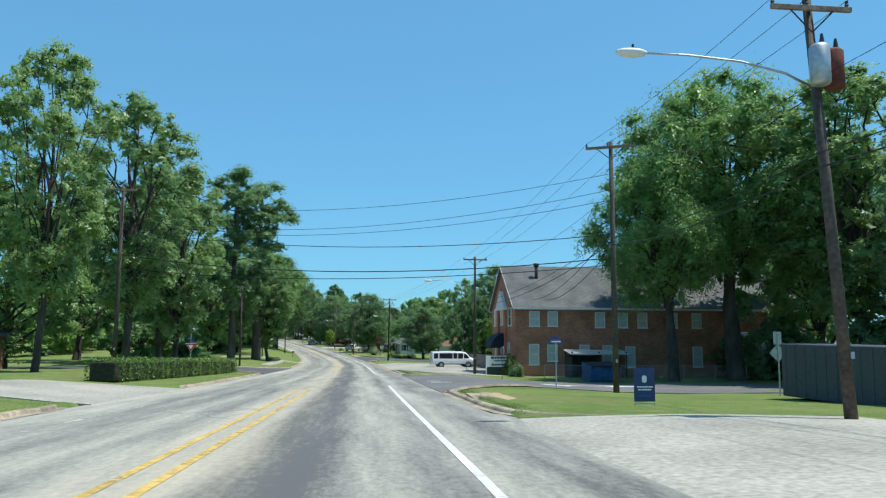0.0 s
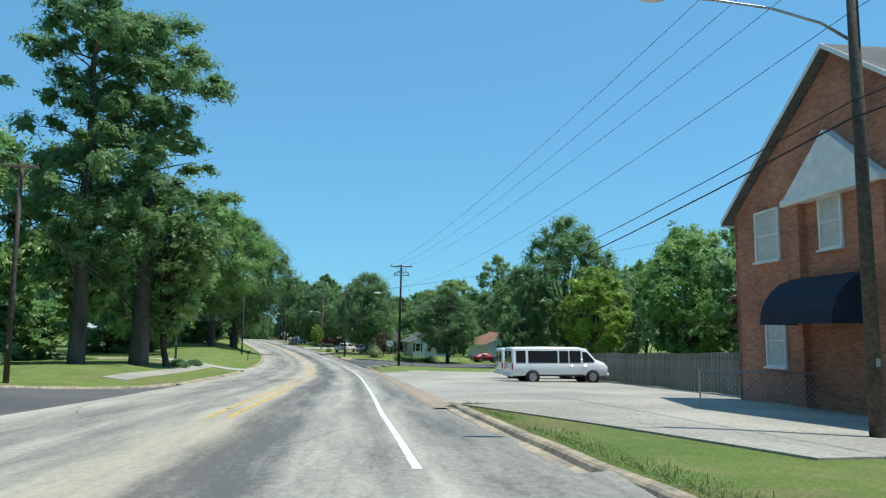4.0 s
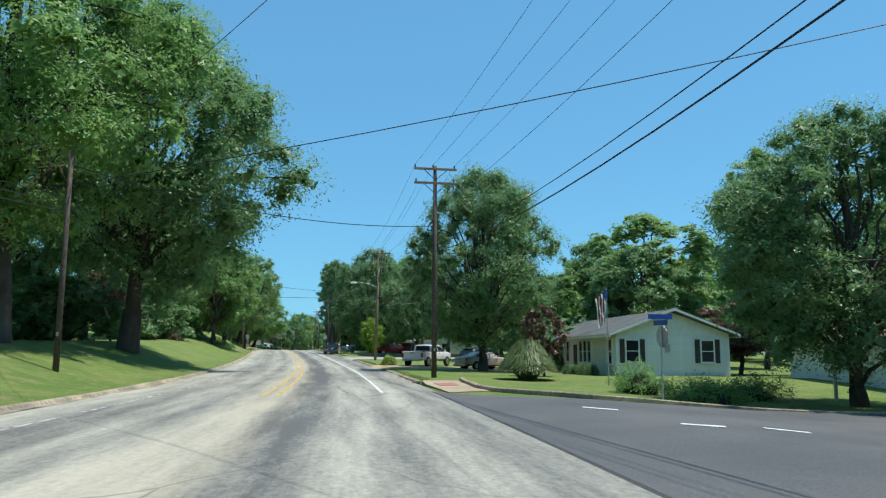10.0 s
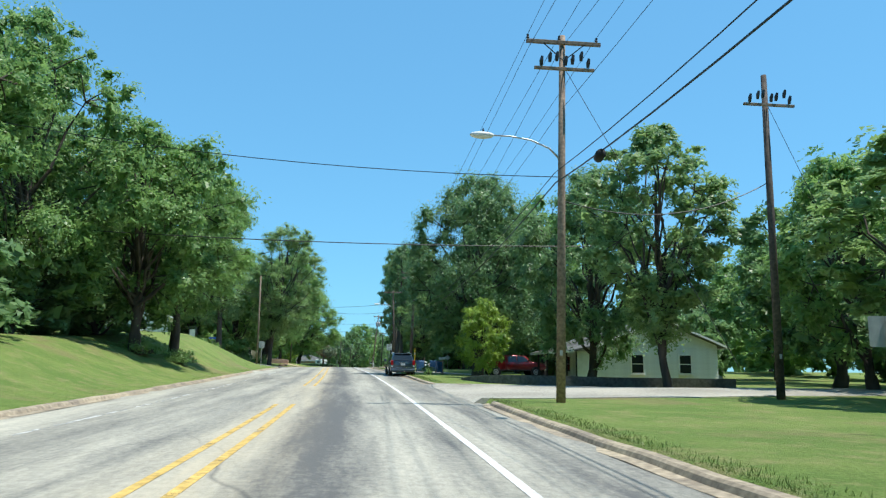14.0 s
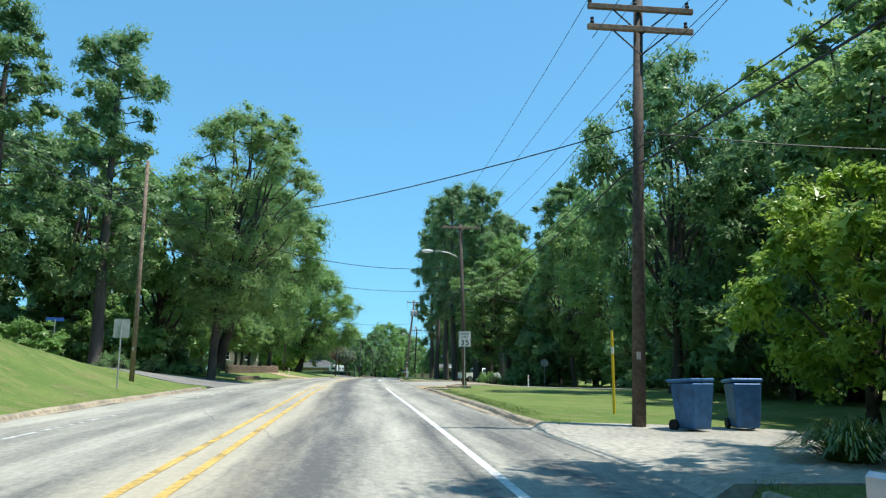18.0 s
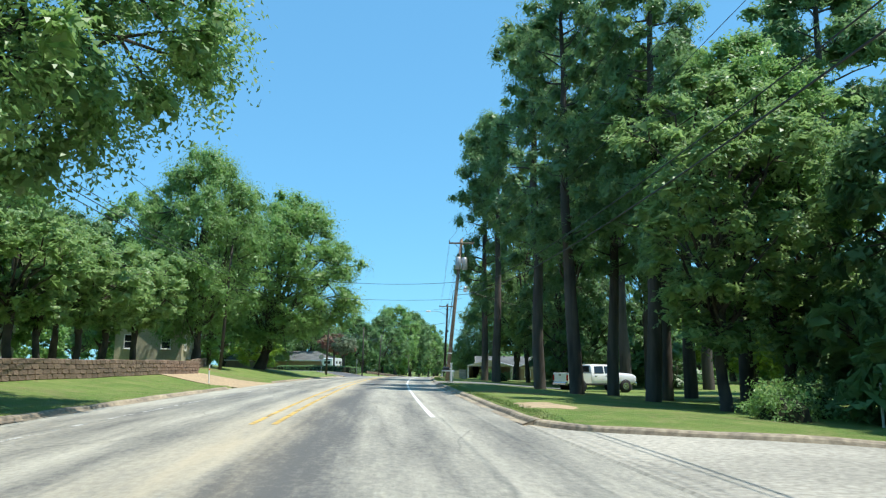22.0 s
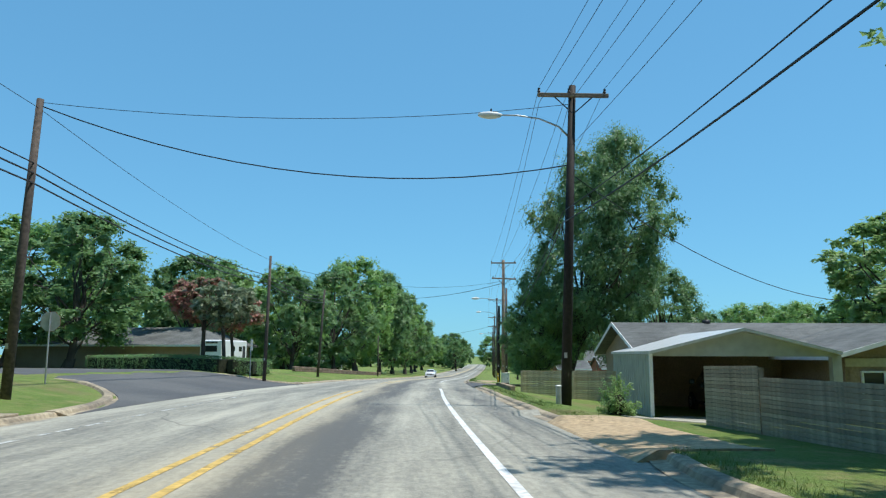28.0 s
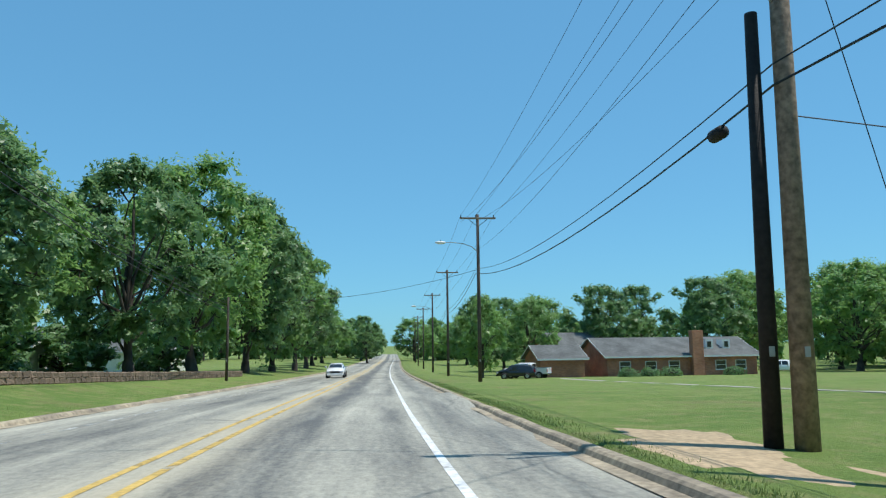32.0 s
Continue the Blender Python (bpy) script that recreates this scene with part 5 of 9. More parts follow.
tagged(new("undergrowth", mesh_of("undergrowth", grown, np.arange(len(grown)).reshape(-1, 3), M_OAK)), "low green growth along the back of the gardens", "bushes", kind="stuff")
for i in range(46):
    off = -95 + 4.6 * i
    tree(("far_a", "far_b")[i % 2], 715 + rng.uniform(0, 30) + abs(off + 2) * 0.2, off if abs(off - 4) > 9 else off + 16, rng.uniform(12, 16), rng.uniform(6, 8), 0.5)


# ---------------------------------------------------------------- utility poles and wires
def utility_pole(s, off, h, arms=(), lamp_at=None, cans=0, lean=(0.0, 0.0), material=None, r=0.15, label="", rack=False, rusty=True, yard=None):
    """Arms: (height, half width, turn). lamp_at: (height, reach). lean: metres the top is off to the right and ahead."""
    mt = material or M_WOOD_POLE
    root = thing("utility_pole", stand(s, off), label or "tall dark wooden utility pole beside the road", "utility pole", "poles along the road")
    top = Vector((lean[0], lean[1], h))
    bm = bmesh.new()
    tube(bm, [(0, 0, -0.3), top * 0.5, top], [r, r * 0.85, r * 0.68], 12)
    part("post", bm, mt, root, smooth=True)
    at = {}
    for n, (ah, hw, turn) in enumerate(arms):
        c = top * (ah / h)
        rot = Matrix.Translation(c) @ pose(0, 0, 0, 0, 0, turn)
        bm = bmesh.new()
        box(bm, (0, -0.16, 0), (2 * hw, 0.1, 0.13), rot, 0.012)
        arm = part("crossarm", bm, M_PALE_POLE, root)
        for sx in (-1, 1):
            bm = bmesh.new()
            tube(bm, [rot @ Vector((sx * hw * 0.55, -0.18, -0.05)), rot @ Vector((0, -0.15, -0.62))], 0.02, 5)
            part("brace", bm, M_DKMETAL, root)
        for k in (-1, -0.12, 0.93) if n == 0 else (-0.95, 0.9):
            bm = bmesh.new()
            tube(bm, [rot @ Vector((k * hw * 0.96, -0.16, 0.05)), rot @ Vector((k * hw * 0.96, -0.16, 0.12)), rot @ Vector((k * hw * 0.96, -0.16, 0.15)), rot @ Vector((k * hw * 0.96, -0.16, 0.22))], [0.02, 0.055, 0.035, 0.045], 8)
            part("insulator", bm, M_DKMETAL, arm)
            at.setdefault("arm%d" % n, []).append(root.matrix_world @ (rot @ Vector((k * hw * 0.96, -0.16, 0.23))))
    for k in range(cans):
        c = top * 0.82 + Vector((0.42 if k else -0.1, -0.4 if not k else -0.15, 0))
        bm = bmesh.new()
        tube(bm, [c - Vector((0, 0, 0.5)), c - Vector((0, 0, 0.45)), c + Vector((0, 0, 0.42)), c + Vector((0, 0, 0.5))], [0.2, 0.24, 0.24, 0.17], 14)
        can = part("transformer", bm, M_RUST if k and rusty else M_STEEL, root, "rusty transformer can" if k and rusty else "grey transformer can", True)
        bm = bmesh.new()
        tube(bm, [c + Vector((0.08, 0, 0.48)), c + Vector((0.08, 0, 0.58)), c + Vector((0.08, 0, 0.78))], [0.05, 0.06, 0.03], 8)
        part("bushing", bm, M_DKMETAL, can)
    if rack:
        for k in range(7):
            bm = bmesh.new()
            c = top * 0.9 + Vector(((k - 3) * 0.26, -0.3 - 0.1 * (k % 2), (k % 3) * 0.09))
            tube(bm, [c, c + Vector((0, -0.04, 0.16)), c + Vector((0.02, -0.08, 0.3))], [0.05, 0.07, 0.04], 7)
            part("cutout", bm, M_DKMETAL, root)
        bm = bmesh.new()
        box(bm, top * 0.9 + Vector((0, -0.26, -0.06)), (2.0, 0.09, 0.1), None, 0.01)
        part("crossarm", bm, M_PALE_POLE, root)
    if lamp_at:
        lh, reach = lamp_at
        c = top * (lh / h)
        end = c + Vector((-reach, -0.2, 0.62))
        bm = bmesh.new()
        pts = [c + Vector((-0.08, 0, 0)), c + Vector((-reach * 0.18, -0.04, 0.32)), c + Vector((-reach * 0.45, -0.1, 0.55)), c + Vector((-reach * 0.75, -0.15, 0.63)), end]
        tube(bm, pts, [0.035, 0.032, 0.028, 0.026, 0.026], 7)
        arm = part("lamp_arm", bm, M_STEEL, root, "curved galvanised lamp arm", True)
        bm = bmesh.new()
        r_ = bmesh.ops.create_uvsphere(bm, u_segments=14, v_segments=8, radius=1.0)
        for q in r_["verts"]:
            z = q.co.z
            q.co = end + Vector((-0.34 + q.co.x * 0.40, q.co.y * 0.15, z * (0.1 if z > 0 else 0.13)))
        part("lamp_head", bm, M_WHITE, arm, "pale cobra street lamp head", True)
        bm = bmesh.new()
        tube(bm, [end + Vector((-0.3, 0, 0.08)), end + Vector((-0.3, 0, 0.2))], [0.035, 0.03], 7)
        part("photocell", bm, M_DKMETAL, arm)
    if yard:
        h_, reach = yard
        c = top * (h_ / h)
        bm = bmesh.new()
        tube(bm, [c + Vector((0.1, 0, 0)), c + Vector((reach * 0.6, 0, 0.18)), c + Vector((reach, 0, 0.15))], 0.022, 6)
        arm = part("yard_lamp_arm", bm, M_STEEL, root, "short galvanised lamp arm", True)
        c = c + Vector((reach, 0, 0))
        bm = bmesh.new()
        tube(bm, [c + Vector((0, 0, 0.2)), c + Vector((0, 0, 0.08)), c - Vector((0, 0, 0.06))], [0.07, 0.1, 0.16], 12)
        part("lamp_housing", bm, M_STEEL, arm, "grey lamp housing", True)
        bm = bmesh.new()
        tube(bm, [c - Vector((0, 0, 0.05)), c - Vector((0, 0, 0.17)), c - Vector((0, 0, 0.26))], [0.15, 0.155, 0.09], 12)
        part("lens", bm, M_WHITE, arm, "pale plastic lens", True)
    # ground wire and plates
    bm = bmesh.new()
    box(bm, (0, -r * 0.98, 1.5), (0.09, 0.012, 0.16))
    part("pole_tag", bm, M_STEEL, root)
    at["top"] = [root.matrix_world @ top]
    at["mid"] = [root.matrix_world @ (top * 0.72)]
    at["low"] = [root.matrix_world @ (top * 0.58 + Vector((-0.2, 0, 0)))]
    return at


def wire(a, b, sag, r=0.012, label="thin black overhead wire between poles", n=14):
    a, b = Vector(a), Vector(b)
    pts = [a.lerp(b, k / n) - Vector((0, 0, 4 * sag * (k / n) * (1 - k / n))) for k in range(n + 1)]
    mid = a.lerp(b, 0.5)
    v, f = tube_np([p - a for p in pts], [r] * (n + 1), 5)
    ob = new("overhead_wire", mesh_of("overhead_wire", v, f, M_WIRE))
    ob.location = a
    return tagged(ob, label, "wire", "overhead wires")


M_RUST = mat("rusty_red_steel", (0.16, 0.05, 0.035), 0.8, 0.2, var=0.3)
P = {}
P["0"] = utility_pole(-28, 11, 11, [(10.8, 1.25, 0)])
P["A"] = utility_pole(16.4, 11.2, 10.3, [(10.0, 1.05, 0)], (8.0, 4.4), 2, (-0.42, 0.3), label="leaning dark wooden pole with a street lamp and two transformers")
P["B"] = utility_pole(34.7, 11.8, 12.2, [(11.9, 1.2, -25)], None, 0, (-0.05, 0.0))
P["C"] = utility_pole(70.2, 10.2, 11.2, [(10.9, 1.15, 0)], (8.2, 4.2))
P["D"] = utility_pole(143.4, 7.6, 11.9, [(11.7, 1.3, 0)], (7.9, 2.4), 0, (0.15, 0), M_BLACK_POLE, rack=True, label="dark pole with switchgear and a street lamp")
P["E"] = utility_pole(183, 5.27, 11.7, [(11.5, 1.2, 0), (10.7, 1.2, 0)], None, 0)
P["F"] = utility_pole(223.5, 6.15, 11.9, [(11.6, 1.25, 0)], (7.7, 2.3), 0, (0.25, 0), M_PALE_POLE, rack=True, label="weathered pole with switchgear and a street lamp")
P["F2"] = utility_pole(225.9, 14.8, 12.0, [], None, 0, (0.1, 0), rack=True, label="weathered dead-end pole with a cluster of insulators")
P["G"] = utility_pole(272, 5.86, 9.7, [(9.4, 1.25, 0), (8.9, 1.25, 0)], None, 0, (0.35, 0), M_WOOD_POLE)
P["H"] = utility_pole(305.7, 6.85, 10.85, [(10.6, 1.28, 0)], (8.3, 2.0), 0, (-0.3, 0))
P["I"] = utility_pole(369.0, 4.45, 11.7, [(11.3, 1.05, 0)], None, 2, (1.2, 0.3), M_PALE_POLE, 0.17, "leaning weathered pole with two transformers and white bands", rusty=False, yard=(7.5, 0.72))
P["J"] = utility_pole(412.75, 5.08, 10.15, [(9.78, 1.15, 0)], (8.45, 2.3), 0, (0.42, 0), M_BLACK_POLE, 0.17)
P["K"] = utility_pole(460.4, 6.7, 11.5, [(11.2, 1.2, 0), (9.7, 1.25, 22)], (7.2, 2.3), 0, (0.1, 0), M_PALE_POLE, 0.19, "stout weathered pole with two crossarms and a street lamp")
P["K3"] = utility_pole(460.6, 6.26, 7.1, [], None, 0, (0.1, 0), M_BLACK_POLE, 0.15, "dark cut-off pole stub beside the taller pole")
P["K2"] = utility_pole(457.4, 6.85, 8.6, [], None, 0, (0.05, 0), M_WOOD_POLE, 0.13, "slim dark utility pole beside the one way street")
P["M"] = utility_pole(502, 7.1, 12.0, [(11.7, 1.3, 0)], (9.3, 2.4))
P["N"] = utility_pole(530, 7.2, 11.5, [(11.2, 1.2, 0)])
P["O"] = utility_pole(558, 7.2, 11.5, [(11.2, 1.2, 0)], (9.0, 2.4))
P["Q"] = utility_pole(590, 7.2, 11.5, [(11.2, 1.2, 0)])
P["R"] = utility_pole(622, 7.2, 11.5, [(11.2, 1.2, 0)])
P["S"] = utility_pole(660, 7.4, 11.5, [(11.2, 1.2, 0)])
# across the road
P["La"] = utility_pole(50.6, -16.5, 12.3, [(12.0, 0.9, 0)], label="dark wooden pole beside the clipped hedge")
P["Lb"] = utility_pole(89.8, -14.5, 9.4, [(9.2, 0.7, 10)], r=0.12)
P["Lc"] = utility_pole(130.5, -15.4, 6.5, [], r=0.11, label="plain short wooden pole on the bank")
P["L2"] = utility_pole(175.5, -11.4, 9.2, [], r=0.13, label="plain wooden pole on the grass bank")
P["L3"] = utility_pole(227.3, -17.0, 9.8, [], cans=1, r=0.14, material=M_PALE_POLE, label="pale weathered pole with a transformer on the bank")
P["L4"] = utility_pole(292.8, -10.5, 10.6, [], r=0.12, material=M_PALE_POLE, label="pale brown wooden pole at the foot of the bank")
P["L5"] = utility_pole(369.5, -13.8, 10.2, [], None, 0, (0.5, 0), r=0.14, label="leaning dark pole under the trees")
P["L6"] = utility_pole(411.9, -11.2, 8.9, [], None, 0, (0.3, 0), r=0.15, label="dark corner pole carrying cable bundles")
P["L7"] = utility_pole(440.7, -10.6, 8.6, [], None, 0, (0.15, 0), r=0.13, label="dark corner pole carrying cable bundles")
P["L8"] = utility_pole(463.2, -11.4, 8.6, [], None, 0, (0.5, 0), r=0.14, label="dark leaning pole carrying cable bundles")
P["L9"] = utility_pole(506.8, -11.5, 6.3, [], r=0.12)

# where the thick cable meets some of the poles, over their feet
for k, h, z in (("H", 10.5, 6.0), ("I", 11.7, 7.0), ("J", 10.15, 5.65), ("K", 11.5, 5.8), ("M", 12.0, 7.7)):
    P[k]["low"][0].z = P[k]["top"][0].z - h + z
main = ["0", "A", "B", "C", "D", "E", "F", "G", "H", "I", "J", "K", "M", "N", "O", "Q", "R", "S"]
for a, b in zip(main, main[1:]):
    pa, pb = P[a]["arm0"], P[b]["arm0"]
    d = (pa[0] - pb[0]).length
    for k in range(3):
        wire(pa[k], pb[k], d * 0.012, 0.008)
    wire(P[a]["mid"][0] + Vector((0, 0, 0.8)), P[b]["mid"][0] + Vector((0, 0, 0.8)), d * 0.016, 0.008)
    wire(P[a]["low"][0] + Vector((0, 0, 0.35)), P[b]["low"][0] + Vector((0, 0, 0.35)), d * 0.02, 0.014, "black communication cable between poles")
    wire(P[a]["low"][0], P[b]["low"][0], d * 0.022, 0.021, "thick black communication cable between poles")
for a, b in (("E", "F"), ("F", "G"), ("K", "M"), ("J", "K"), ("I", "J")):
    for k in (0, 1):
        q, w = P[a].get("arm1", P[a]["arm0"])[k], P[b].get("arm1", P[b]["arm0"])[k]
        wire(q - Vector((0, 0, 0.5)), w - Vector((0, 0, 0.5)), 0.7, 0.008)
left = ["La", "Lb", "Lc", "L2", "L3", "L4", "L5", "L6", "L7", "L8", "L9"]
for a, b in zip(left, left[1:]):
    d = (P[a]["top"][0] - P[b]["top"][0]).length
    for k in range(3):
        ends = [P[q]["top"][0] - Vector((0, 0, {"L7": 1.4, "L8": 0.7, "L9": 0.5}.get(q, 2.0) + 0.3 * k)) for q in (a, b)]
        wire(ends[0], ends[1], d * 0.014, 0.014 + 0.006 * (k > 0) + (0.008 if a in ("L5", "L6", "L7") else 0), "black cable between the poles on the bank")
    wire(P[a]["top"][0] - Vector((0, 0, 0.3)), P[b]["top"][0] - Vector((0, 0, 0.3)), d * 0.012, 0.01)
# over the road
for a, b, za, zb, sag, r in [("B", "La", -1.6, -1.0, 1.2, 0.012), ("B", "La", -2.4, -2.2, 1.3, 0.012), ("B", "La", -2.9, -2.6, 1.2, 0.012), ("B", "La", -4.6, -2.9, 0.9, 0.02), ("B", "La", -5.75, -4.6, 0.9, 0.026), ("B", "La", -6.1, -5.5, 0.7, 0.02),
                             ("D", "L2", -1.2, -0.2, 0.9, 0.01), ("E", "L2", -3.4, -0.6, 0.8, 0.02), ("F", "L3", -4.8, -1.8, 0.6, 0.014),
                             ("G", "L4", -3.0, -3.2, 0.6, 0.016), ("H", "L4", -2.9, -2.2, 1.2, 0.018), ("H", "L4", -4.5, -4.0, 0.9, 0.014), ("I", "L5", -3.6, -1.8, 0.7, 0.018), ("I", "L5", -5.0, -3.2, 0.6, 0.014), ("J", "L6", -2.6, -0.2, 1.2, 0.02), ("J", "L6", -0.6, -0.1, 0.5, 0.01), ("K", "L7", -2.0, -0.5, 1.1, 0.012), ("K", "L8", -2.2, -0.4, 1.0, 0.02), ("M", "L9", -4, -0.3, 0.8, 0.014)]:
    wire(P[a]["top"][0] + Vector((0, 0, za)), P[b]["top"][0] + Vector((0, 0, zb)), sag, r, "black cable crossing over the road")
wire(P["L2"]["top"][0] - Vector((0, 0, 1.5)), road(150, 46, 17.0), 1.0, 0.02, "black cable crossing over the road")
wire(road(242, -21, 8.2), road(242, 21, 8.2), 0.55, 0.026, "thick black cable crossing over the road")
# service drops to the right
for a, s, off, z, za, r in [("B", 70.6, 16, 7.0, -4.4, 0.022), ("B", 70.6, 17, 7.0, -5.2, 0.022), ("D", 150, 60, 8, -4.6, 0.016), ("D", 152, 60, 7, -6.0, 0.016), ("F", 226, 15, 8, -5.6, 0.018), ("J", 424, 20, 4.2, -3.0, 0.016), ("K", 470, 60, 6.5, -6.2, 0.012), ("G", 262, 22, 5.0, -3.2, 0.014), ("H", 318, 34, 5.5, -4.6, 0.014), ("I", 372, 26, 4.5, -4.2, 0.014)]:
    wire(P[a]["top"][0] + Vector((0, 0, za)), road(s, off, z), 0.8, r, "black service cable to a house")
# guy wires and splice boxes
for a, ds, do in (("K", 3, 4.5), ("K2", 1.5, 4.0), ("F", -2.5, 5), ("F2", -1.5, 3.5), ("D", 1.0, 5.0)):
    wire(P[a]["top"][0] - Vector((0, 0, 1.0)), P[a]["top"][0] + Vector((do * 0.9, ds, -10.8 if a != "K2" else -7.2)), 0.0, 0.01, "taut steel guy wire", 2)


def splice_box(p, yaw, l=0.5):
    root = thing("splice_box", pose(p.x, p.y, p.z, 0, 0, yaw), "black cable splice closure hanging on a line", "cable box", "overhead wires")
    bm = bmesh.new()
    tube(bm, [(0, -l / 2, 0), (0, -l / 2 + 0.06, 0), (0, l / 2 - 0.06, 0), (0, l / 2, 0)], [0.05, 0.13, 0.13, 0.05], 10)
    part("body", bm, M_BLACK, root, smooth=True)
    bm = bmesh.new()
    tube(bm, [(0, -l / 2, 0.1), (0, l / 2, 0.1)], 0.02, 6)
    part("strap", bm, M_DKMETAL, root)


for a, b, u in (("K", "M", 0.05), ("I", "J", 0.55), ("F", "E", 0.12)):
    splice_box(P[a]["low"][0].lerp(P[b]["low"][0], u) - Vector((0, 0, 0.1 + 3.5 * u * (1 - u))), heading(440))


# ---------------------------------------------------------------- signs
def text_mesh(name, body, size, material, parent, loc, width=None):
    cu = bpy.data.curves.new(name, "FONT")
    cu.body, cu.size, cu.align_x, cu.align_y, cu.extrude = body, size, "CENTER", "CENTER", 0.002
    tmp = new("tmp", cu)
    me = bpy.data.meshes.new_from_object(tmp.evaluated_get(bpy.context.evaluated_depsgraph_get()))
    bpy.data.objects.remove(tmp)
    me.materials.clear()
    me.materials.append(material)
    co = np.zeros(len(me.vertices) * 3)
    me.vertices.foreach_get("co", co)
    q = co.reshape(-1, 3)
    if width:
        q[:, 0] *= width / max(1e-6, np.ptp(q[:, 0]))
    # stand the writing up, facing back along the road (-y)
    q = np.stack([q[:, 0] + loc[0], loc[1] - q[:, 2], q[:, 1] + loc[2]], 1)
    me.vertices.foreach_set("co", q.ravel())
    me.update()
    ob = new(name, me)
    ob.parent = parent
    return ob


def post_sign(name, s, off, turn, post_h, label, category, post=None, dz=0.0):
    root = thing(name, stand(s, off, turn, dz), label, category, "road signs")
    bm = bmesh.new()
    tube(bm, [(0, 0, -0.2), (0, 0, post_h)], 0.032, 8)
    part("post", bm, post or M_STEEL, root)
    return root


def plate(root, name, material, c, w, h, corner=0.04, label="", shape=None, y=-0.05):
    bm = bmesh.new()
    if shape == "oct":
        pts = [(math.cos(math.pi / 8 + k * math.pi / 4) * w / 2 * 1.08, math.sin(math.pi / 8 + k * math.pi / 4) * h / 2 * 1.08) for k in range(8)]
    elif shape == "down":
        pts = [(-w / 2, h / 2), (0, -h / 2), (w / 2, h / 2)][::-1]
    elif shape == "diamond":
        pts = [(0, -h / 2), (w / 2, 0), (0, h / 2), (-w / 2, 0)]
    elif shape == "shield":
        pts = [(-0.5, 0.32), (-0.42, 0.5), (-0.2, 0.45), (0, 0.5), (0.2, 0.45), (0.42, 0.5), (0.5, 0.32), (0.46, 0.1), (0.5, -0.12), (0.42, -0.34), (0.2, -0.44), (0, -0.5), (-0.2, -0.44), (-0.42, -0.34), (-0.5, -0.12), (-0.46, 0.1)][::-1]
        pts = [(x * w, z * h) for x, z in pts]
    else:
        pts = []
        for sx, sz, a0 in ((1, -1, -90), (1, 1, 0), (-1, 1, 90), (-1, -1, 180)):
            for k in range(4):
                a = radians(a0 + 30 * k)
                pts.append((sx * (w / 2 - corner) + corner * math.cos(a), sz * (h / 2 - corner) + corner * math.sin(a)))
    fr = [bm.verts.new((c[0] + x, y, c[1] + z)) for x, z in pts]
    bk = [bm.verts.new((c[0] + x, y + 0.006, c[1] + z)) for x, z in pts]
    bm.faces.new(fr)
    bm.faces.new(bk[::-1])
    for k in range(len(pts)):
        bm.faces.new((fr[k], bk[k], bk[(k + 1) % len(pts)], fr[(k + 1) % len(pts)]))
    return part(name, bm, material, root, label)


def bars(root, material, c, w, h, rows, y=-0.058, fill=0.5, seed=0):
    """Writing too small to read: short bars in rows."""
    r = random.Random(seed)
    for k in range(rows):
        z = c[1] + h / 2 - h * (k + 0.5) / rows
        x, end = -w / 2 * r.uniform(0.7, 1), w / 2 * r.uniform(0.7, 1)
        bm = bmesh.new()
        while x < end:
            ln = w * r.uniform(0.06, 0.16)
            box(bm, (c[0] + x + ln / 2, y, z), (ln, 0.004, h / rows * fill))
            x += ln + w * 0.025
        part("lettering", bm, material, root)


M_SIGNWHITE = mat("white_sign_sheet", (0.75, 0.76, 0.74), 0.45, var=0.05)
M_SIGNBLACK = mat("black_sign_paint", (0.02, 0.02, 0.02), 0.5, var=0.05)
M_SIGNRED = mat("red_sign_sheet", (0.5, 0.03, 0.03), 0.45, var=0.1)
M_SIGNBLUE = mat("blue_sign_sheet", (0.02, 0.09, 0.34), 0.45, var=0.1)
M_SIGNNAVY = mat("navy_board", (0.025, 0.05, 0.14), 0.5, var=0.1)
M_SIGNGREY = mat("bare_aluminium_sign_back", (0.42, 0.44, 0.43), 0.5, 0.4, var=0.1)
M_DKGREEN = mat("dark_green_board", (0.012, 0.045, 0.03), 0.6, var=0.1)
M_YELLOW = mat("yellow_plastic", (0.75, 0.5, 0.03), 0.5, var=0.1)
M_ORANGE = mat("orange_plastic", (0.8, 0.15, 0.03), 0.5, var=0.1)


def speed_sign(s, off):
    root = post_sign("speed_limit_sign", s, off, 0, 3.0, "white speed limit sign on a steel post", "road sign")
    plate(root, "panel", M_SIGNWHITE, (0, 2.62), 0.66, 0.8)
    bm = bmesh.new()
    for cx, cz, w, h in ((0, 2.99, 0.6, 0.012), (0, 2.25, 0.6, 0.012), (-0.3, 2.62, 0.012, 0.74), (0.3, 2.62, 0.012, 0.74)):
        box(bm, (cx, -0.058, cz), (w, 0.004, h))
    part("border", bm, M_SIGNBLACK, root)
    text_mesh("lettering", "SPEED", 0.16, M_SIGNBLACK, root, (0, -0.056, 2.88), 0.46)
    text_mesh("lettering", "LIMIT", 0.16, M_SIGNBLACK, root, (0, -0.056, 2.70), 0.36)
    text_mesh("lettering", "35", 0.4, M_SIGNBLACK, root, (0, -0.056, 2.42), 0.44)


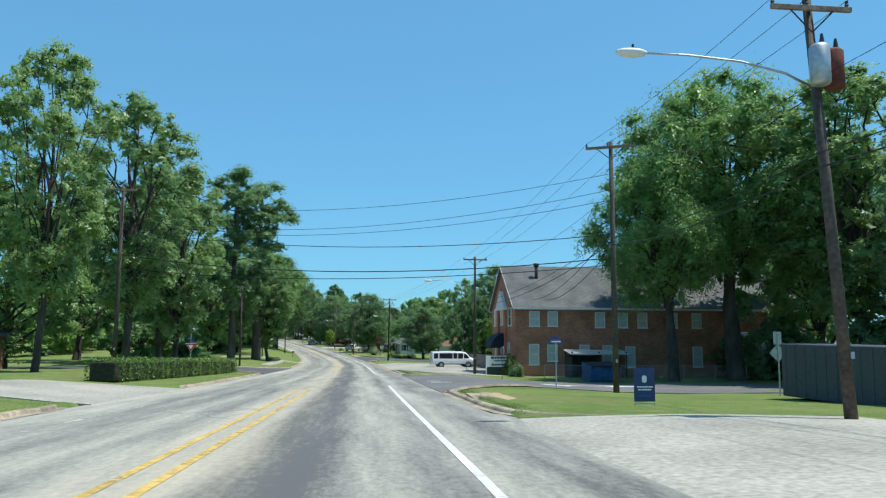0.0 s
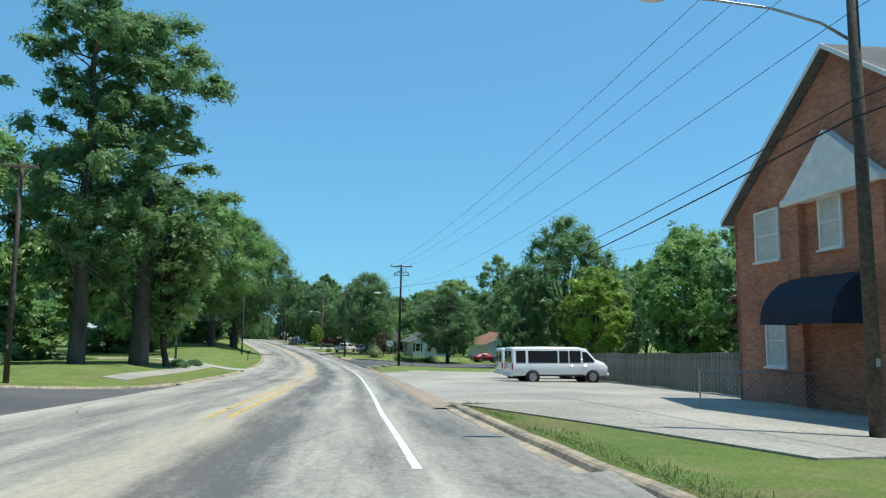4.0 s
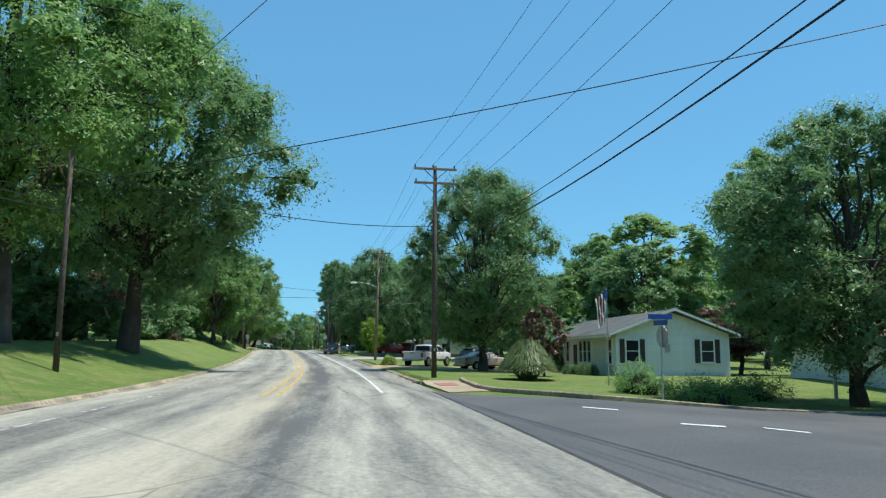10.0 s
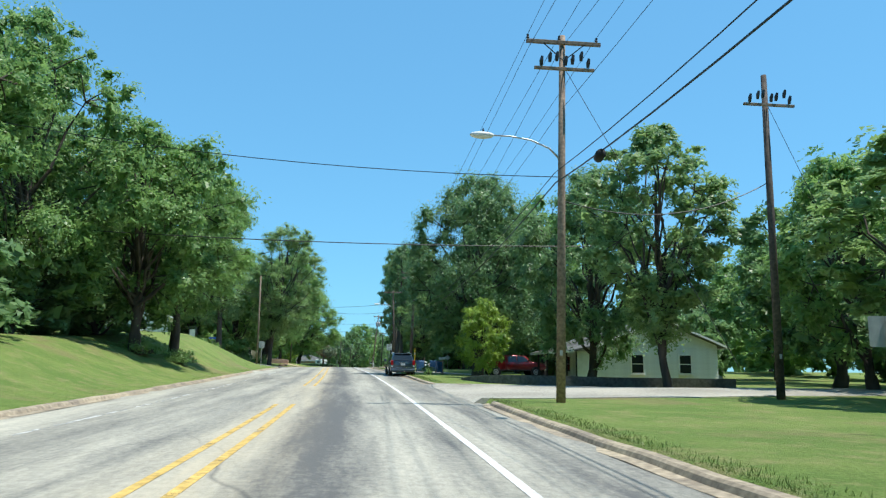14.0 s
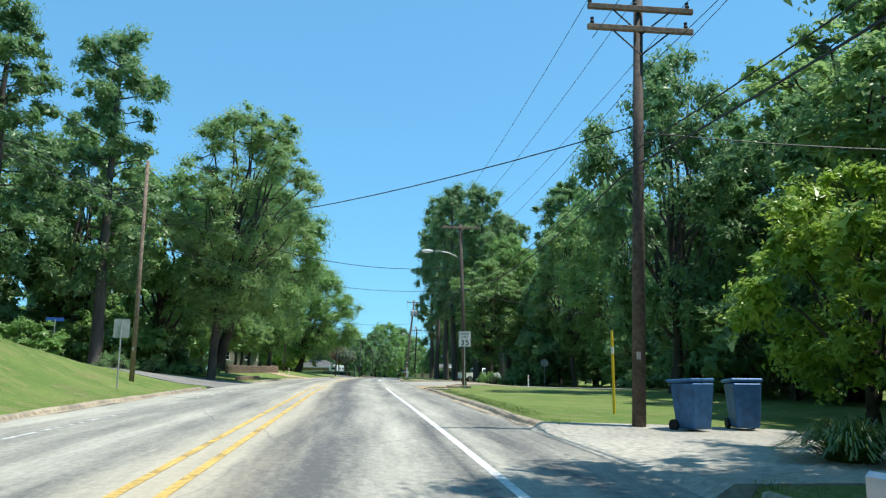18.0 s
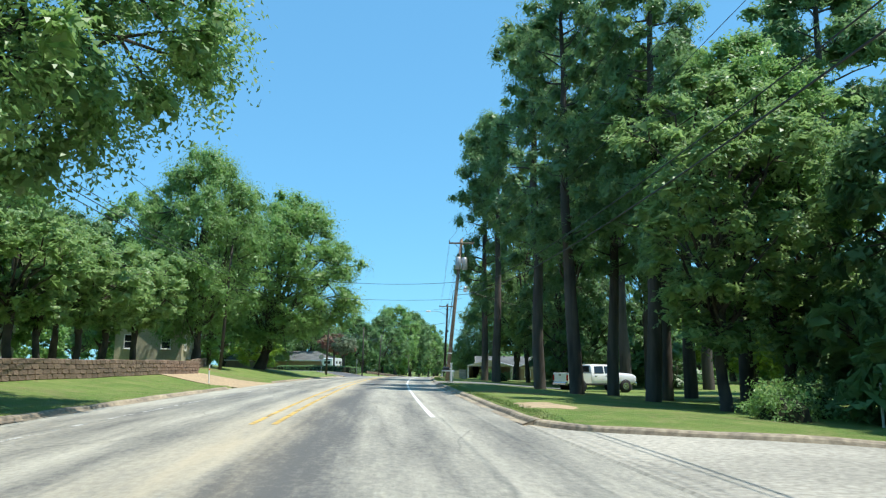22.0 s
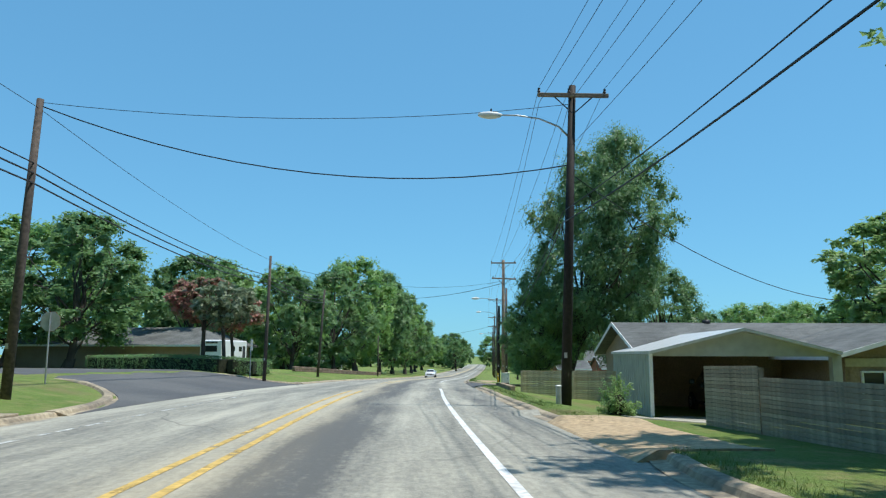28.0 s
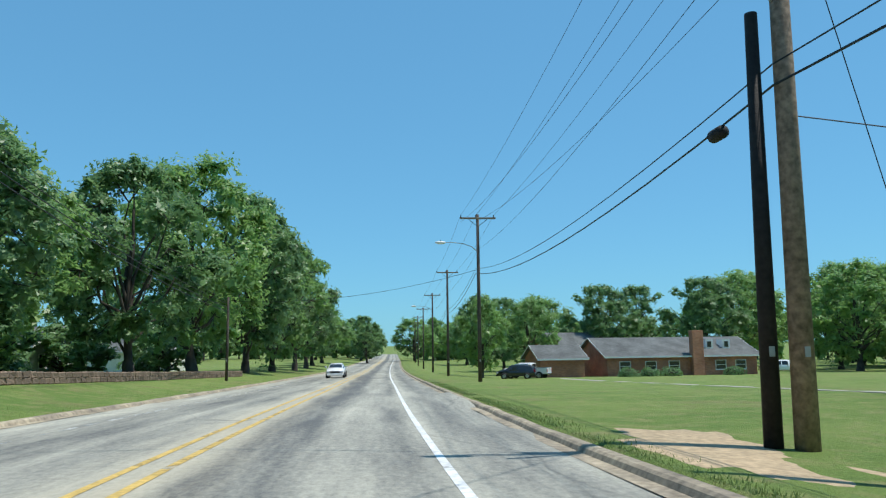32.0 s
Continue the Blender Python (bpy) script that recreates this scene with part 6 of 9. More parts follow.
def route_sign(s, off):
    root = post_sign("route_sign", s, off, 0, 2.85, "black and white highway route shield on a post", "road sign")
    plate(root, "panel", M_SIGNBLACK, (0, 2.5), 0.68, 0.66, shape="shield")
    plate(root, "shield", M_SIGNWHITE, (0, 2.5), 0.65, 0.63, shape="shield", y=-0.056)
    text_mesh("lettering", "BUSINESS", 0.1, M_SIGNBLACK, root, (0, -0.064, 2.705), 0.42)
    text_mesh("lettering", "79", 0.42, M_SIGNBLACK, root, (0, -0.064, 2.44), 0.46)


def stop_sign(s, off, turn, dz=0.0, seen_back=False, post=None, h=2.6, names=True, label="red stop sign on a post"):
    root = post_sign("stop_sign", s, off, turn, h, label, "road sign", post, dz)
    plate(root, "panel", M_SIGNRED, (0, h - 0.35), 0.72, 0.72, shape="oct")
    plate(root, "back", M_SIGNGREY, (0, h - 0.35), 0.71, 0.71, shape="oct", y=-0.042)
    text_mesh("lettering", "STOP", 0.28, M_SIGNWHITE, root, (0, -0.056, h - 0.35), 0.56)
    if names:
        for k, a in enumerate((0, 90)):
            bm = bmesh.new()
            box(bm, (0, 0, h + 0.12 + 0.2 * k), (0.9, 0.012, 0.17), pose(0, 0, 0, 0, 0, a))
            blade = part("name_blade", bm, M_SIGNBLUE, root, "blue street name blade")
            bm = bmesh.new()
            box(bm, (0.05, -0.009, h + 0.12 + 0.2 * k), (0.5, 0.004, 0.08), pose(0, 0, 0, 0, 0, a))
            part("lettering", bm, M_SIGNWHITE, blade)
    return root


speed_sign(295.6, 5.5)
route_sign(133.9, 5.3)
stop_sign(58.5, 10.6, 105, post=M_RUST, names=False, label="red stop sign on a rusty post, seen edge on")
stop_sign(166.8, 10.6, 95)
stop_sign(327, 17.2, 180, names=False, label="stop sign seen from behind, beside a post")
stop_sign(417.5, -12.9, 180, names=False, label="stop sign seen from behind at the corner")
root = post_sign("street_name_sign", 41.5, 10.6, 0, 2.55, "blue street name blades on a slim post", "road sign")
for k, a in enumerate((10, 100)):
    bm = bmesh.new()
    box(bm, (0, 0, 2.6 + 0.2 * k), (0.9, 0.012, 0.17), pose(0, 0, 0, 0, 0, a))
    blade = part("name_blade", bm, M_SIGNBLUE, root)
    bm = bmesh.new()
    box(bm, (0, -0.009, 2.6 + 0.2 * k), (0.6, 0.004, 0.08), pose(0, 0, 0, 0, 0, a))
    part("lettering", bm, M_SIGNWHITE, blade)
root = post_sign("yield_sign", 60, -13.8, 15, 2.9, "yield sign with a blue street name blade", "road sign")
plate(root, "panel", M_SIGNWHITE, (0, 1.8), 0.8, 0.7, shape="down")
plate(root, "panel", M_SIGNRED, (0, 1.8), 0.74, 0.64, shape="down", y=-0.056)
plate(root, "panel", M_SIGNWHITE, (0, 1.84), 0.4, 0.34, shape="down", y=-0.062)
bm = bmesh.new()
box(bm, (0, 0, 2.38), (1.0, 0.012, 0.2), pose(0, 0, 0, 0, 0, -60))
part("name_blade", bm, M_SIGNBLUE, root)
root = post_sign("warning_sign", 33.5, 19.3, 180, 2.9, "diamond road sign seen from behind", "road sign")
plate(root, "panel", M_SIGNGREY, (0, 2.0), 0.85, 0.85, shape="diamond")
plate(root, "panel", M_SIGNGREY, (0, 2.7), 0.4, 0.6)
root = post_sign("one_way_sign", 452.6, 7.8, 0, 3.6, "one way sign with blue street name blades", "road sign")
plate(root, "panel", M_SIGNWHITE, (0, 2.78), 0.46, 0.6)
text_mesh("lettering", "ONE", 0.16, M_SIGNBLACK, root, (0, -0.056, 2.96), 0.3)
text_mesh("lettering", "WAY", 0.16, M_SIGNBLACK, root, (0, -0.056, 2.80), 0.33)
bm = bmesh.new()
box(bm, (-0.05, -0.058, 2.60), (0.22, 0.004, 0.05))
fr = [bm.verts.new((x, -0.06, z)) for x, z in ((0.05, 2.53), (0.19, 2.60), (0.05, 2.67))]
bm.faces.new(fr)
part("arrow", bm, M_SIGNBLACK, root)
for k, (a, w) in enumerate(((35, 0.6), (0, 0.85))):
    bm = bmesh.new()
    box(bm, (0, 0, 3.28 + 0.17 * k), (w, 0.012, 0.15), pose(0, 0, 0, 0, 0, a))
    blade = part("name_blade", bm, M_SIGNBLUE, root)
    bm = bmesh.new()
    box(bm, (0, -0.009, 3.28 + 0.17 * k), (w * 0.6, 0.004, 0.07), pose(0, 0, 0, 0, 0, a))
    part("lettering", bm, M_SIGNWHITE, blade)
root = post_sign("road_sign", 287.5, -9.5, 180, 2.7, "bare metal road sign seen from behind", "road sign")
plate(root, "panel", M_SIGNGREY, (0, 2.4), 0.62, 0.75)
root = post_sign("street_name_sign", 300, -17, 0, 2.4, "small blue street name blade on a post", "road sign")
bm = bmesh.new()
box(bm, (0, 0, 2.4), (0.9, 0.012, 0.2), pose(0, 0, 0, 0, 0, 20))
part("name_blade", bm, M_SIGNBLUE, root)
root = post_sign("road_sign", 440.8, -11.6, 90, 2.6, "narrow sign post seen edge on", "road sign")
plate(root, "panel", M_SIGNGREY, (0, 2.3), 0.6, 0.75)
root = post_sign("road_sign", 214.5, 10.2, 180, 2.3, "square metal sign seen from behind", "road sign")
plate(root, "panel", M_SIGNGREY, (0, 2.0), 0.75, 0.6)

# navy election-style board on a wire stand
root = thing("yard_sign", stand(20.8, 7.9, 0), "navy blue yard sign with a white emblem on thin legs", "yard sign")
plate(root, "panel", M_SIGNNAVY, (0, 0.62), 0.62, 0.95, 0.02)
plate(root, "emblem", M_SIGNWHITE, (0, 0.78), 0.14, 0.2, 0.05, y=-0.056)
bars(root, M_SIGNWHITE, (0, 0.52), 0.44, 0.16, 2, seed=2)
bars(root, M_SIGNBLUE, (0, 0.3), 0.5, 0.1, 1, seed=4)
for x in (-0.28, 0.28):
    bm = bmesh.new()
    tube(bm, [(x, -0.03, -0.1), (x, -0.03, 1.1)], 0.012, 5)
    part("leg", bm, M_STEEL, root)
bm = bmesh.new()
box(bm, (0, -0.03, 0.08), (0.62, 0.03, 0.03))
part("rail", bm, M_STEEL, root)

# white realty-like panel on the bank
root = thing("yard_sign", stand(284.6, -16.6, -15), "white panel hanging in a dark frame on the bank", "yard sign")
plate(root, "panel", M_SIGNWHITE, (0, 0.75), 0.62, 0.95, 0.02)
for x in (-0.42, 0.42):
    bm = bmesh.new()
    box(bm, (x, 0, 0.7), (0.07, 0.07, 1.6), None, 0.008)
    part("post", bm, M_DKMETAL, root)
bm = bmesh.new()
box(bm, (0, 0, 1.47), (0.9, 0.07, 0.07), None, 0.008)
part("crossbar", bm, M_DKMETAL, root)

# school board: white panel with green lettering bars above a dark base
root = thing("school_sign", stand(70.6, 12.6, 8), "white notice board with dark green lettering on a dark base", "sign")
plate(root, "panel", M_SIGNWHITE, (0, 1.35), 2.5, 1.05, 0.03)
bars(root, M_DKGREEN, (0, 1.68), 2.2, 0.24, 1, fill=0.8, seed=1)
bars(root, M_DKGREEN, (0.1, 1.4), 1.5, 0.18, 1, fill=0.7, seed=3)
bars(root, M_DKGREEN, (0.1, 1.02), 1.9, 0.2, 1, fill=0.75, seed=5)
bm = bmesh.new()
box(bm, (0, 0, 0.4), (2.5, 0.14, 0.8), None, 0.02)
part("base", bm, M_DKGREEN, root)
for x in (-1.27, 1.27):
    bm = bmesh.new()
    box(bm, (x, 0, 0.95), (0.09, 0.12, 1.95), None, 0.01)
    part("post", bm, M_WHITE, root)


# ---------------------------------------------------------------- vehicles
M_TAIL = mat("red_tail_lamp", (0.35, 0.01, 0.015), 0.2, var=0.05)
M_CHROME = mat("chrome", (0.6, 0.6, 0.62), 0.15, 1.0, var=0.03)
M_LAMPGLASS = mat("clear_headlamp", (0.55, 0.57, 0.6), 0.1, 0.3, var=0.05)
M_PLATE = mat("number_plate", (0.55, 0.56, 0.55), 0.5, var=0.05)
M_TRIM = mat("dark_plastic_trim", (0.035, 0.035, 0.037), 0.6, var=0.1)


def loft(stations, sides=None):
    """Rounded body through stations (y, half width, bottom, shoulder, top, half width at the top)."""
    bm = bmesh.new()
    rings = []
    for y, hw, zb, zs, zt, hwt in stations:
        c = 0.12 * min(1, hw)
        pts = [(0, zb), (hw * 0.8, zb), (hw * 0.97, zb + 0.08), (hw, zb + (zs - zb) * 0.45), (hw * 0.99, zs - 0.04), (hw * 0.965, zs + 0.01), (hwt, max(zs + 0.012, zt - c * 0.6)), (hwt - c * 0.8, zt), (0, zt + 0.02)]
        pts = pts + [(-x, z) for x, z in pts[-2:0:-1]]
        rings.append([bm.verts.new((x, y, z)) for x, z in pts])
    n = len(rings[0])
    for a, b in zip(rings, rings[1:]):
        for k in range(n):
            bm.faces.new((a[k], a[(k + 1) % n], b[(k + 1) % n], b[k]))
    bm.faces.new(rings[0])
    bm.faces.new(rings[-1][::-1])
    return bm


def pane(root, name, pts, material, thick=0.012, label=""):
    """A flat or folded polygon with a little depth."""
    bm = bmesh.new()
    q = [Vector(p) for p in pts]
    nrm = (q[1] - q[0]).cross(q[2] - q[0]).normalized()
    a = [bm.verts.new(p + nrm * thick) for p in q]
    b = [bm.verts.new(p - nrm * thick) for p in q]
    bm.faces.new(a)
    bm.faces.new(b[::-1])
    for k in range(len(q)):
        bm.faces.new((a[k], b[k], b[(k + 1) % len(q)], a[(k + 1) % len(q)]))
    return part(name, bm, material, root, label)


def wheel(root, x, y, r=0.36, w=0.24, rim=None):
    side = 1 if x > 0 else -1
    bm = bmesh.new()
    tube(bm, [(x - w / 2, y, r), (x - w / 2 + 0.03, y, r), (x + w / 2 - 0.03, y, r), (x + w / 2, y, r)], [r * 0.92, r, r, r * 0.92], 22)
    wl = part("wheel", bm, M_BLACK, root, "black tyre", True)
    bm = bmesh.new()
    xo = x + side * (w / 2 + 0.004)
    tube(bm, [(x + side * (w / 2 - 0.05), y, r), (xo, y, r)], [r * 0.66, r * 0.6], 18)
    part("rim", bm, rim or M_STEEL, wl, "steel wheel rim")
    # dark blocks on the rim stand for the shade in its holes
    bm = bmesh.new()
    for k in range(6):
        a = k * math.pi / 3
        box(bm, (0, math.cos(a) * r * 0.33, math.sin(a) * r * 0.33), (0.012, r * 0.16, r * 0.16), Matrix.Translation((xo + side * 0.004, y, r)))
    part("hub_holes", bm, M_TRIM, wl)


def vehicle(name, m, paint, kind, label, rim=None, plate_shown=True):
    """Built facing +y, origin on the ground under the middle."""
    root = thing(name, m, label, {"van": "van", "pickup": "pickup truck", "sedan": "car", "suv": "car"}[kind])
    if kind == "van":
        st = [(-2.98, 0.9, 0.55, 1.1, 1.98, 0.82), (-2.9, 0.99, 0.42, 1.12, 2.08, 0.87), (-1.0, 1.0, 0.40, 1.14, 2.12, 0.88), (1.2, 1.0, 0.40, 1.14, 2.10, 0.88), (1.62, 1.0, 0.40, 1.15, 2.02, 0.85), (2.2, 0.99, 0.40, 1.15, 1.40, 0.86), (2.75, 0.96, 0.42, 1.08, 1.20, 0.84), (2.95, 0.86, 0.5, 0.98, 1.05, 0.74)]
        axles, r, wx = (-1.75, 1.95), 0.37, 0.86
        side = [[(-2.74, 1.2), (-2.74, 1.9), (-2.16, 1.9), (-2.16, 1.2)], [(-2.0, 1.2), (-2.0, 1.9), (-0.2, 1.9), (-0.2, 1.2)], [(-0.1, 1.2), (-0.1, 1.9), (0.46, 1.9), (0.46, 1.2)], [(0.54, 1.2), (0.54, 1.9), (1.24, 1.9), (1.24, 1.2)], [(1.35, 1.22), (1.35, 1.86), (1.62, 1.82), (2.08, 1.35), (2.08, 1.22)]]
        back = [[(-0.8, 1.18), (-0.04, 1.18), (-0.04, 1.9), (-0.74, 1.9)], [(0.04, 1.18), (0.8, 1.18), (0.74, 1.9), (0.04, 1.9)]]
        yb, front = -2.97, [(-0.74, 2.16, 1.45), (0.74, 2.16, 1.45), (0.7, 1.66, 1.98), (-0.7, 1.66, 1.98)]
        tail, bump, hl = (0.86, 0.95, 0.16, 0.42), 0.55, 0.85
    elif kind == "pickup":
        st = [(-2.9, 0.94, 0.62, 1.2, 1.30, 0.9), (-2.85, 1.0, 0.55, 1.24, 1.34, 0.95), (-0.95, 1.0, 0.52, 1.25, 1.34, 0.95), (-0.9, 1.0, 0.52, 1.25, 1.9, 0.80), (-0.6, 1.0, 0.52, 1.25, 1.96, 0.80), (0.8, 1.0, 0.52, 1.25, 1.95, 0.80), (1.1, 1.0, 0.52, 1.25, 1.82, 0.82), (1.55, 1.0, 0.52, 1.25, 1.38, 0.88), (2.6, 0.98, 0.55, 1.2, 1.3, 0.88), (2.95, 0.9, 0.6, 1.1, 1.2, 0.82)]
        axles, r, wx = (-1.85, 1.95), 0.42, 0.87
        side = [[(-0.68, 1.32), (-0.6, 1.82), (0.12, 1.84), (0.12, 1.32)], [(0.22, 1.32), (0.22, 1.84), (0.85, 1.8), (1.32, 1.42), (1.32, 1.32)]]
        back = [[(-0.68, 1.42), (0.68, 1.42), (0.62, 1.84), (-0.62, 1.84)]]
        yb, front = -0.92, [(-0.74, 1.5, 1.42), (0.74, 1.5, 1.42), (0.68, 1.08, 1.84), (-0.68, 1.08, 1.84)]
        tail, bump, hl = (0.9, 1.02, 0.17, 0.42), 0.66, 1.0
    elif kind == "suv":
        st = [(-2.36, 0.86, 0.46, 0.95, 1.18, 0.76), (-2.2, 0.92, 0.36, 0.98, 1.5, 0.72), (-1.95, 0.92, 0.34, 1.0, 1.66, 0.69), (-0.4, 0.92, 0.32, 1.0, 1.70, 0.69), (0.5, 0.92, 0.32, 1.0, 1.7, 0.68), (1.2, 0.92, 0.32, 1.0, 1.18, 0.74), (2.0, 0.88, 0.34, 0.94, 1.04, 0.74), (2.38, 0.74, 0.42, 0.78, 0.86, 0.62)]
        axles, r, wx = (-1.4, 1.42), 0.36, 0.8
        side = [[(-2.05, 1.1), (-1.9, 1.5), (-1.35, 1.56), (-1.35, 1.08)], [(-1.25, 1.08), (-1.25, 1.58), (-0.45, 1.62), (-0.45, 1.08)], [(-0.35, 1.08), (-0.35, 1.62), (0.4, 1.56), (0.95, 1.16), (0.95, 1.08)]]
        back = [[(-0.73, 1.13), (0.73, 1.13), (0.64, 1.5), (-0.64, 1.5)]]
        yb, front = -2.40, [(-0.68, 1.2, 1.2), (0.68, 1.2, 1.2), (0.6, 0.56, 1.63), (-0.6, 0.56, 1.63)]
        tail, bump, hl = (0.80, 0.98, 0.19, 0.34), 0.5, 0.75
    else:
        st = [(-2.42, 0.8, 0.5, 0.85, 0.95, 0.72), (-2.3, 0.88, 0.36, 0.92, 1.04, 0.76), (-1.75, 0.91, 0.3, 0.94, 1.1, 0.74), (-0.95, 0.91, 0.28, 0.94, 1.42, 0.62), (-0.2, 0.91, 0.28, 0.94, 1.47, 0.62), (0.4, 0.91, 0.28, 0.94, 1.40, 0.62), (1.2, 0.91, 0.28, 0.92, 1.02, 0.72), (2.1, 0.87, 0.32, 0.84, 0.92, 0.72), (2.42, 0.72, 0.4, 0.68, 0.76, 0.58)]
        axles, r, wx = (-1.38, 1.42), 0.33, 0.79
        side = [[(-1.5, 1.0), (-1.0, 1.32), (-0.45, 1.38), (-0.45, 0.99)], [(-0.36, 0.99), (-0.36, 1.39), (0.32, 1.34), (0.98, 1.03), (0.98, 0.99)]]
        back = [[(-0.64, 1.12), (0.64, 1.12), (0.55, 1.36), (-0.55, 1.36)]]
        yb, front = -1.4, [(-0.64, 1.12, 1.06), (0.64, 1.12, 1.06), (0.56, 0.46, 1.36), (-0.56, 0.46, 1.36)]
        tail, bump, hl = (0.74, 0.82, 0.28, 0.16), 0.45, 0.65
    body = part("body", loft(st if kind != "pickup" else st[3:]), paint, root, "", True)
    mod = body.modifiers.new("edges", "BEVEL")
    mod.width, mod.segments, mod.limit_method, mod.angle_limit = 0.025, 2, "ANGLE", radians(40)

    def half(y, z):
        a = [q for q in st if q[0] <= y][-1]
        b = [q for q in st if q[0] >= y][0]
        u = 0 if b[0] == a[0] else (y - a[0]) / (b[0] - a[0])
        g_ = [p + (q - p) * u for p, q in zip(a, b)]
        w = min(1, max(0, (z - g_[3]) / max(0.05, g_[4] - 0.07 - g_[3])))
        return g_[1] * 0.965 + (g_[5] - g_[1] * 0.965) * w

    for sx in (-1, 1):
        for poly in side:
            pane(root, "side_window", [(sx * (half(y, z) + 0.004), y, z) for y, z in poly], M_GLASS, 0.012, "dark tinted side window")
        bm = bmesh.new()
        box(bm, (sx * (st[3][1] + 0.14), axles[1] - 0.75, side[-1][-1][1] + 0.12), (0.2, 0.08, 0.18), None, 0.02)
        part("mirror", bm, paint, root)
        for poly in side[-2:]:
            bm = bmesh.new()
            box(bm, (sx * 1.0 * st[3][1], poly[0][0] + 0.12, poly[0][1] - 0.16), (0.03, 0.16, 0.04), None, 0.008)
            part("door_handle", bm, M_TRIM if kind != "van" else M_CHROME, root)
        tx, tz, tw, th = tail
        bm = bmesh.new()
        box(bm, (sx * tx, st[1][0] - 0.03 if kind != "suv" else st[0][0] + 0.05, tz), (tw, 0.12 if kind != "suv" else 0.2, th), None, 0.04)
        part("tail_lamp", bm, M_TAIL, root, "red tail lamp")
        bm = bmesh.new()
        box(bm, (sx * st[-2][1] * 0.74, st[-1][0] - 0.12, hl), (0.34, 0.3, 0.2), None, 0.03)
        part("headlamp", bm, M_LAMPGLASS, root, "clear headlamp")
        bm = bmesh.new()
        box(bm, (sx * st[3][1] * 0.985, 0, st[3][2] + 0.06), (0.04, (axles[1] - axles[0]) - 2.3 * r, 0.1), None, 0.01)
        part("sill", bm, M_TRIM, root)
    for poly in back:
        z0 = min(z for _, z in poly)
        slope = {"van": 0.02, "pickup": 0.06, "suv": 0.53, "sedan": 1.25}[kind]
        pane(root, "rear_window", [(x, yb + (z - z0) * slope - 0.012, z) for x, z in poly], M_GLASS, 0.012, "dark rear window")
    pane(root, "windscreen", [(x, y + 0.02, z + 0.012) for x, y, z in front], M_GLASS, 0.012, "dark windscreen")
    y_back, y_front = st[0][0], st[-1][0]
    for nm, y, d in (("rear_bumper", y_back - 0.02, 0.2), ("front_bumper", y_front - 0.02, 0.22)):
        bm = bmesh.new()
        box(bm, (0, y, bump - 0.06), (1.78 if kind != "sedan" else 1.6, d, 0.2), None, 0.04)
        part(nm, bm, M_CHROME if kind == "pickup" else (paint if kind != "van" else M_WHITE), root)
    bm = bmesh.new()
    box(bm, (0, y_front - 0.03, hl), (0.95, 0.14, 0.2), None, 0.02)
    part("grille", bm, M_TRIM, root)
    if plate_shown:
        bm = bmesh.new()
        px, pz = (0.0, {"van": 1.02, "pickup": 0.62, "suv": 0.86, "sedan": 0.8}[kind])
        box(bm, (-0.0 if kind != "van" else -0.55, y_back - 0.05, pz), (0.32, 0.02, 0.16))
        part("number_plate", bm, M_PLATE, root)
    if kind == "suv":
        for sx in (-1, 1):
            bm = bmesh.new()
            tube(bm, [(sx * 0.6, -1.75, 1.66), (sx * 0.6, -1.6, 1.74), (sx * 0.6, 0.1, 1.76), (sx * 0.6, 0.3, 1.68)], 0.022, 6)
            part("roof_rail", bm, M_CHROME, root)
            bm = bmesh.new()
            box(bm, (sx * 0.8, -2.4, 0.72), (0.16, 0.06, 0.1), None, 0.02)
            part("reflector", bm, M_LAMPGLASS, root)
        for nm, c, d, mt in (("garnish", (0, -2.385, 1.03), (0.78, 0.05, 0.05), M_CHROME), ("bumper_trim", (0, -2.475, 0.62), (1.0, 0.02, 0.02), M_CHROME), ("lower_bumper", (0, -2.38, 0.36), (1.5, 0.16, 0.16), M_TRIM), ("spoiler", (0, -2.08, 1.655), (1.25, 0.3, 0.045), paint), ("wiper", (0.1, -2.405, 1.16), (0.5, 0.02, 0.02), M_TRIM), ("tow_hitch", (0.1, -2.5, 0.36), (0.07, 0.16, 0.09), M_CHROME)):
            bm = bmesh.new()
            box(bm, c, d, None, 0.012)
            part(nm, bm, mt, root)
    if kind == "pickup":
        for sx in (-1, 1):
            bm = bmesh.new()
            box(bm, (sx * 0.93, -1.9, 0.98), (0.12, 1.96, 0.74), None, 0.03)
            part("bed_side", bm, paint, root)
            bm = bmesh.new()
            box(bm, (sx * 0.93, -1.9, 1.36), (0.13, 1.94, 0.03), None, 0.008)
            part("bed_rail", bm, M_TRIM, root)
        for nm, c, d, mt in (("bed_floor", (0, -1.9, 0.78), (1.76, 1.94, 0.08), M_TRIM), ("bed_front", (0, -0.96, 1.0), (1.76, 0.06, 0.66), paint), ("tow_hitch", (0, -3.02, 0.5), (0.08, 0.2, 0.08), M_TRIM)):
            bm = bmesh.new()
            box(bm, c, d, None, 0.01)
            part(nm, bm, mt, root)
        bm = bmesh.new()
        box(bm, (0, -2.86, 1.0), (1.74, 0.07, 0.7), None, 0.02)
        part("tailgate", bm, paint, root)
        bm = bmesh.new()
        box(bm, (0, -2.94, 1.2), (0.3, 0.02, 0.07), None, 0.005)
        part("tailgate_handle", bm, M_TRIM, root)
    for yy in axles:
        for sx in (-1, 1):
            bm = bmesh.new()
            tube(bm, [(sx * (wx + 0.02), yy, r), (sx * (st[3][1] + 0.006), yy, r)], [r * 1.16, r * 1.16], 22)
            part("wheel_arch", bm, M_BLACK, root, smooth=True)
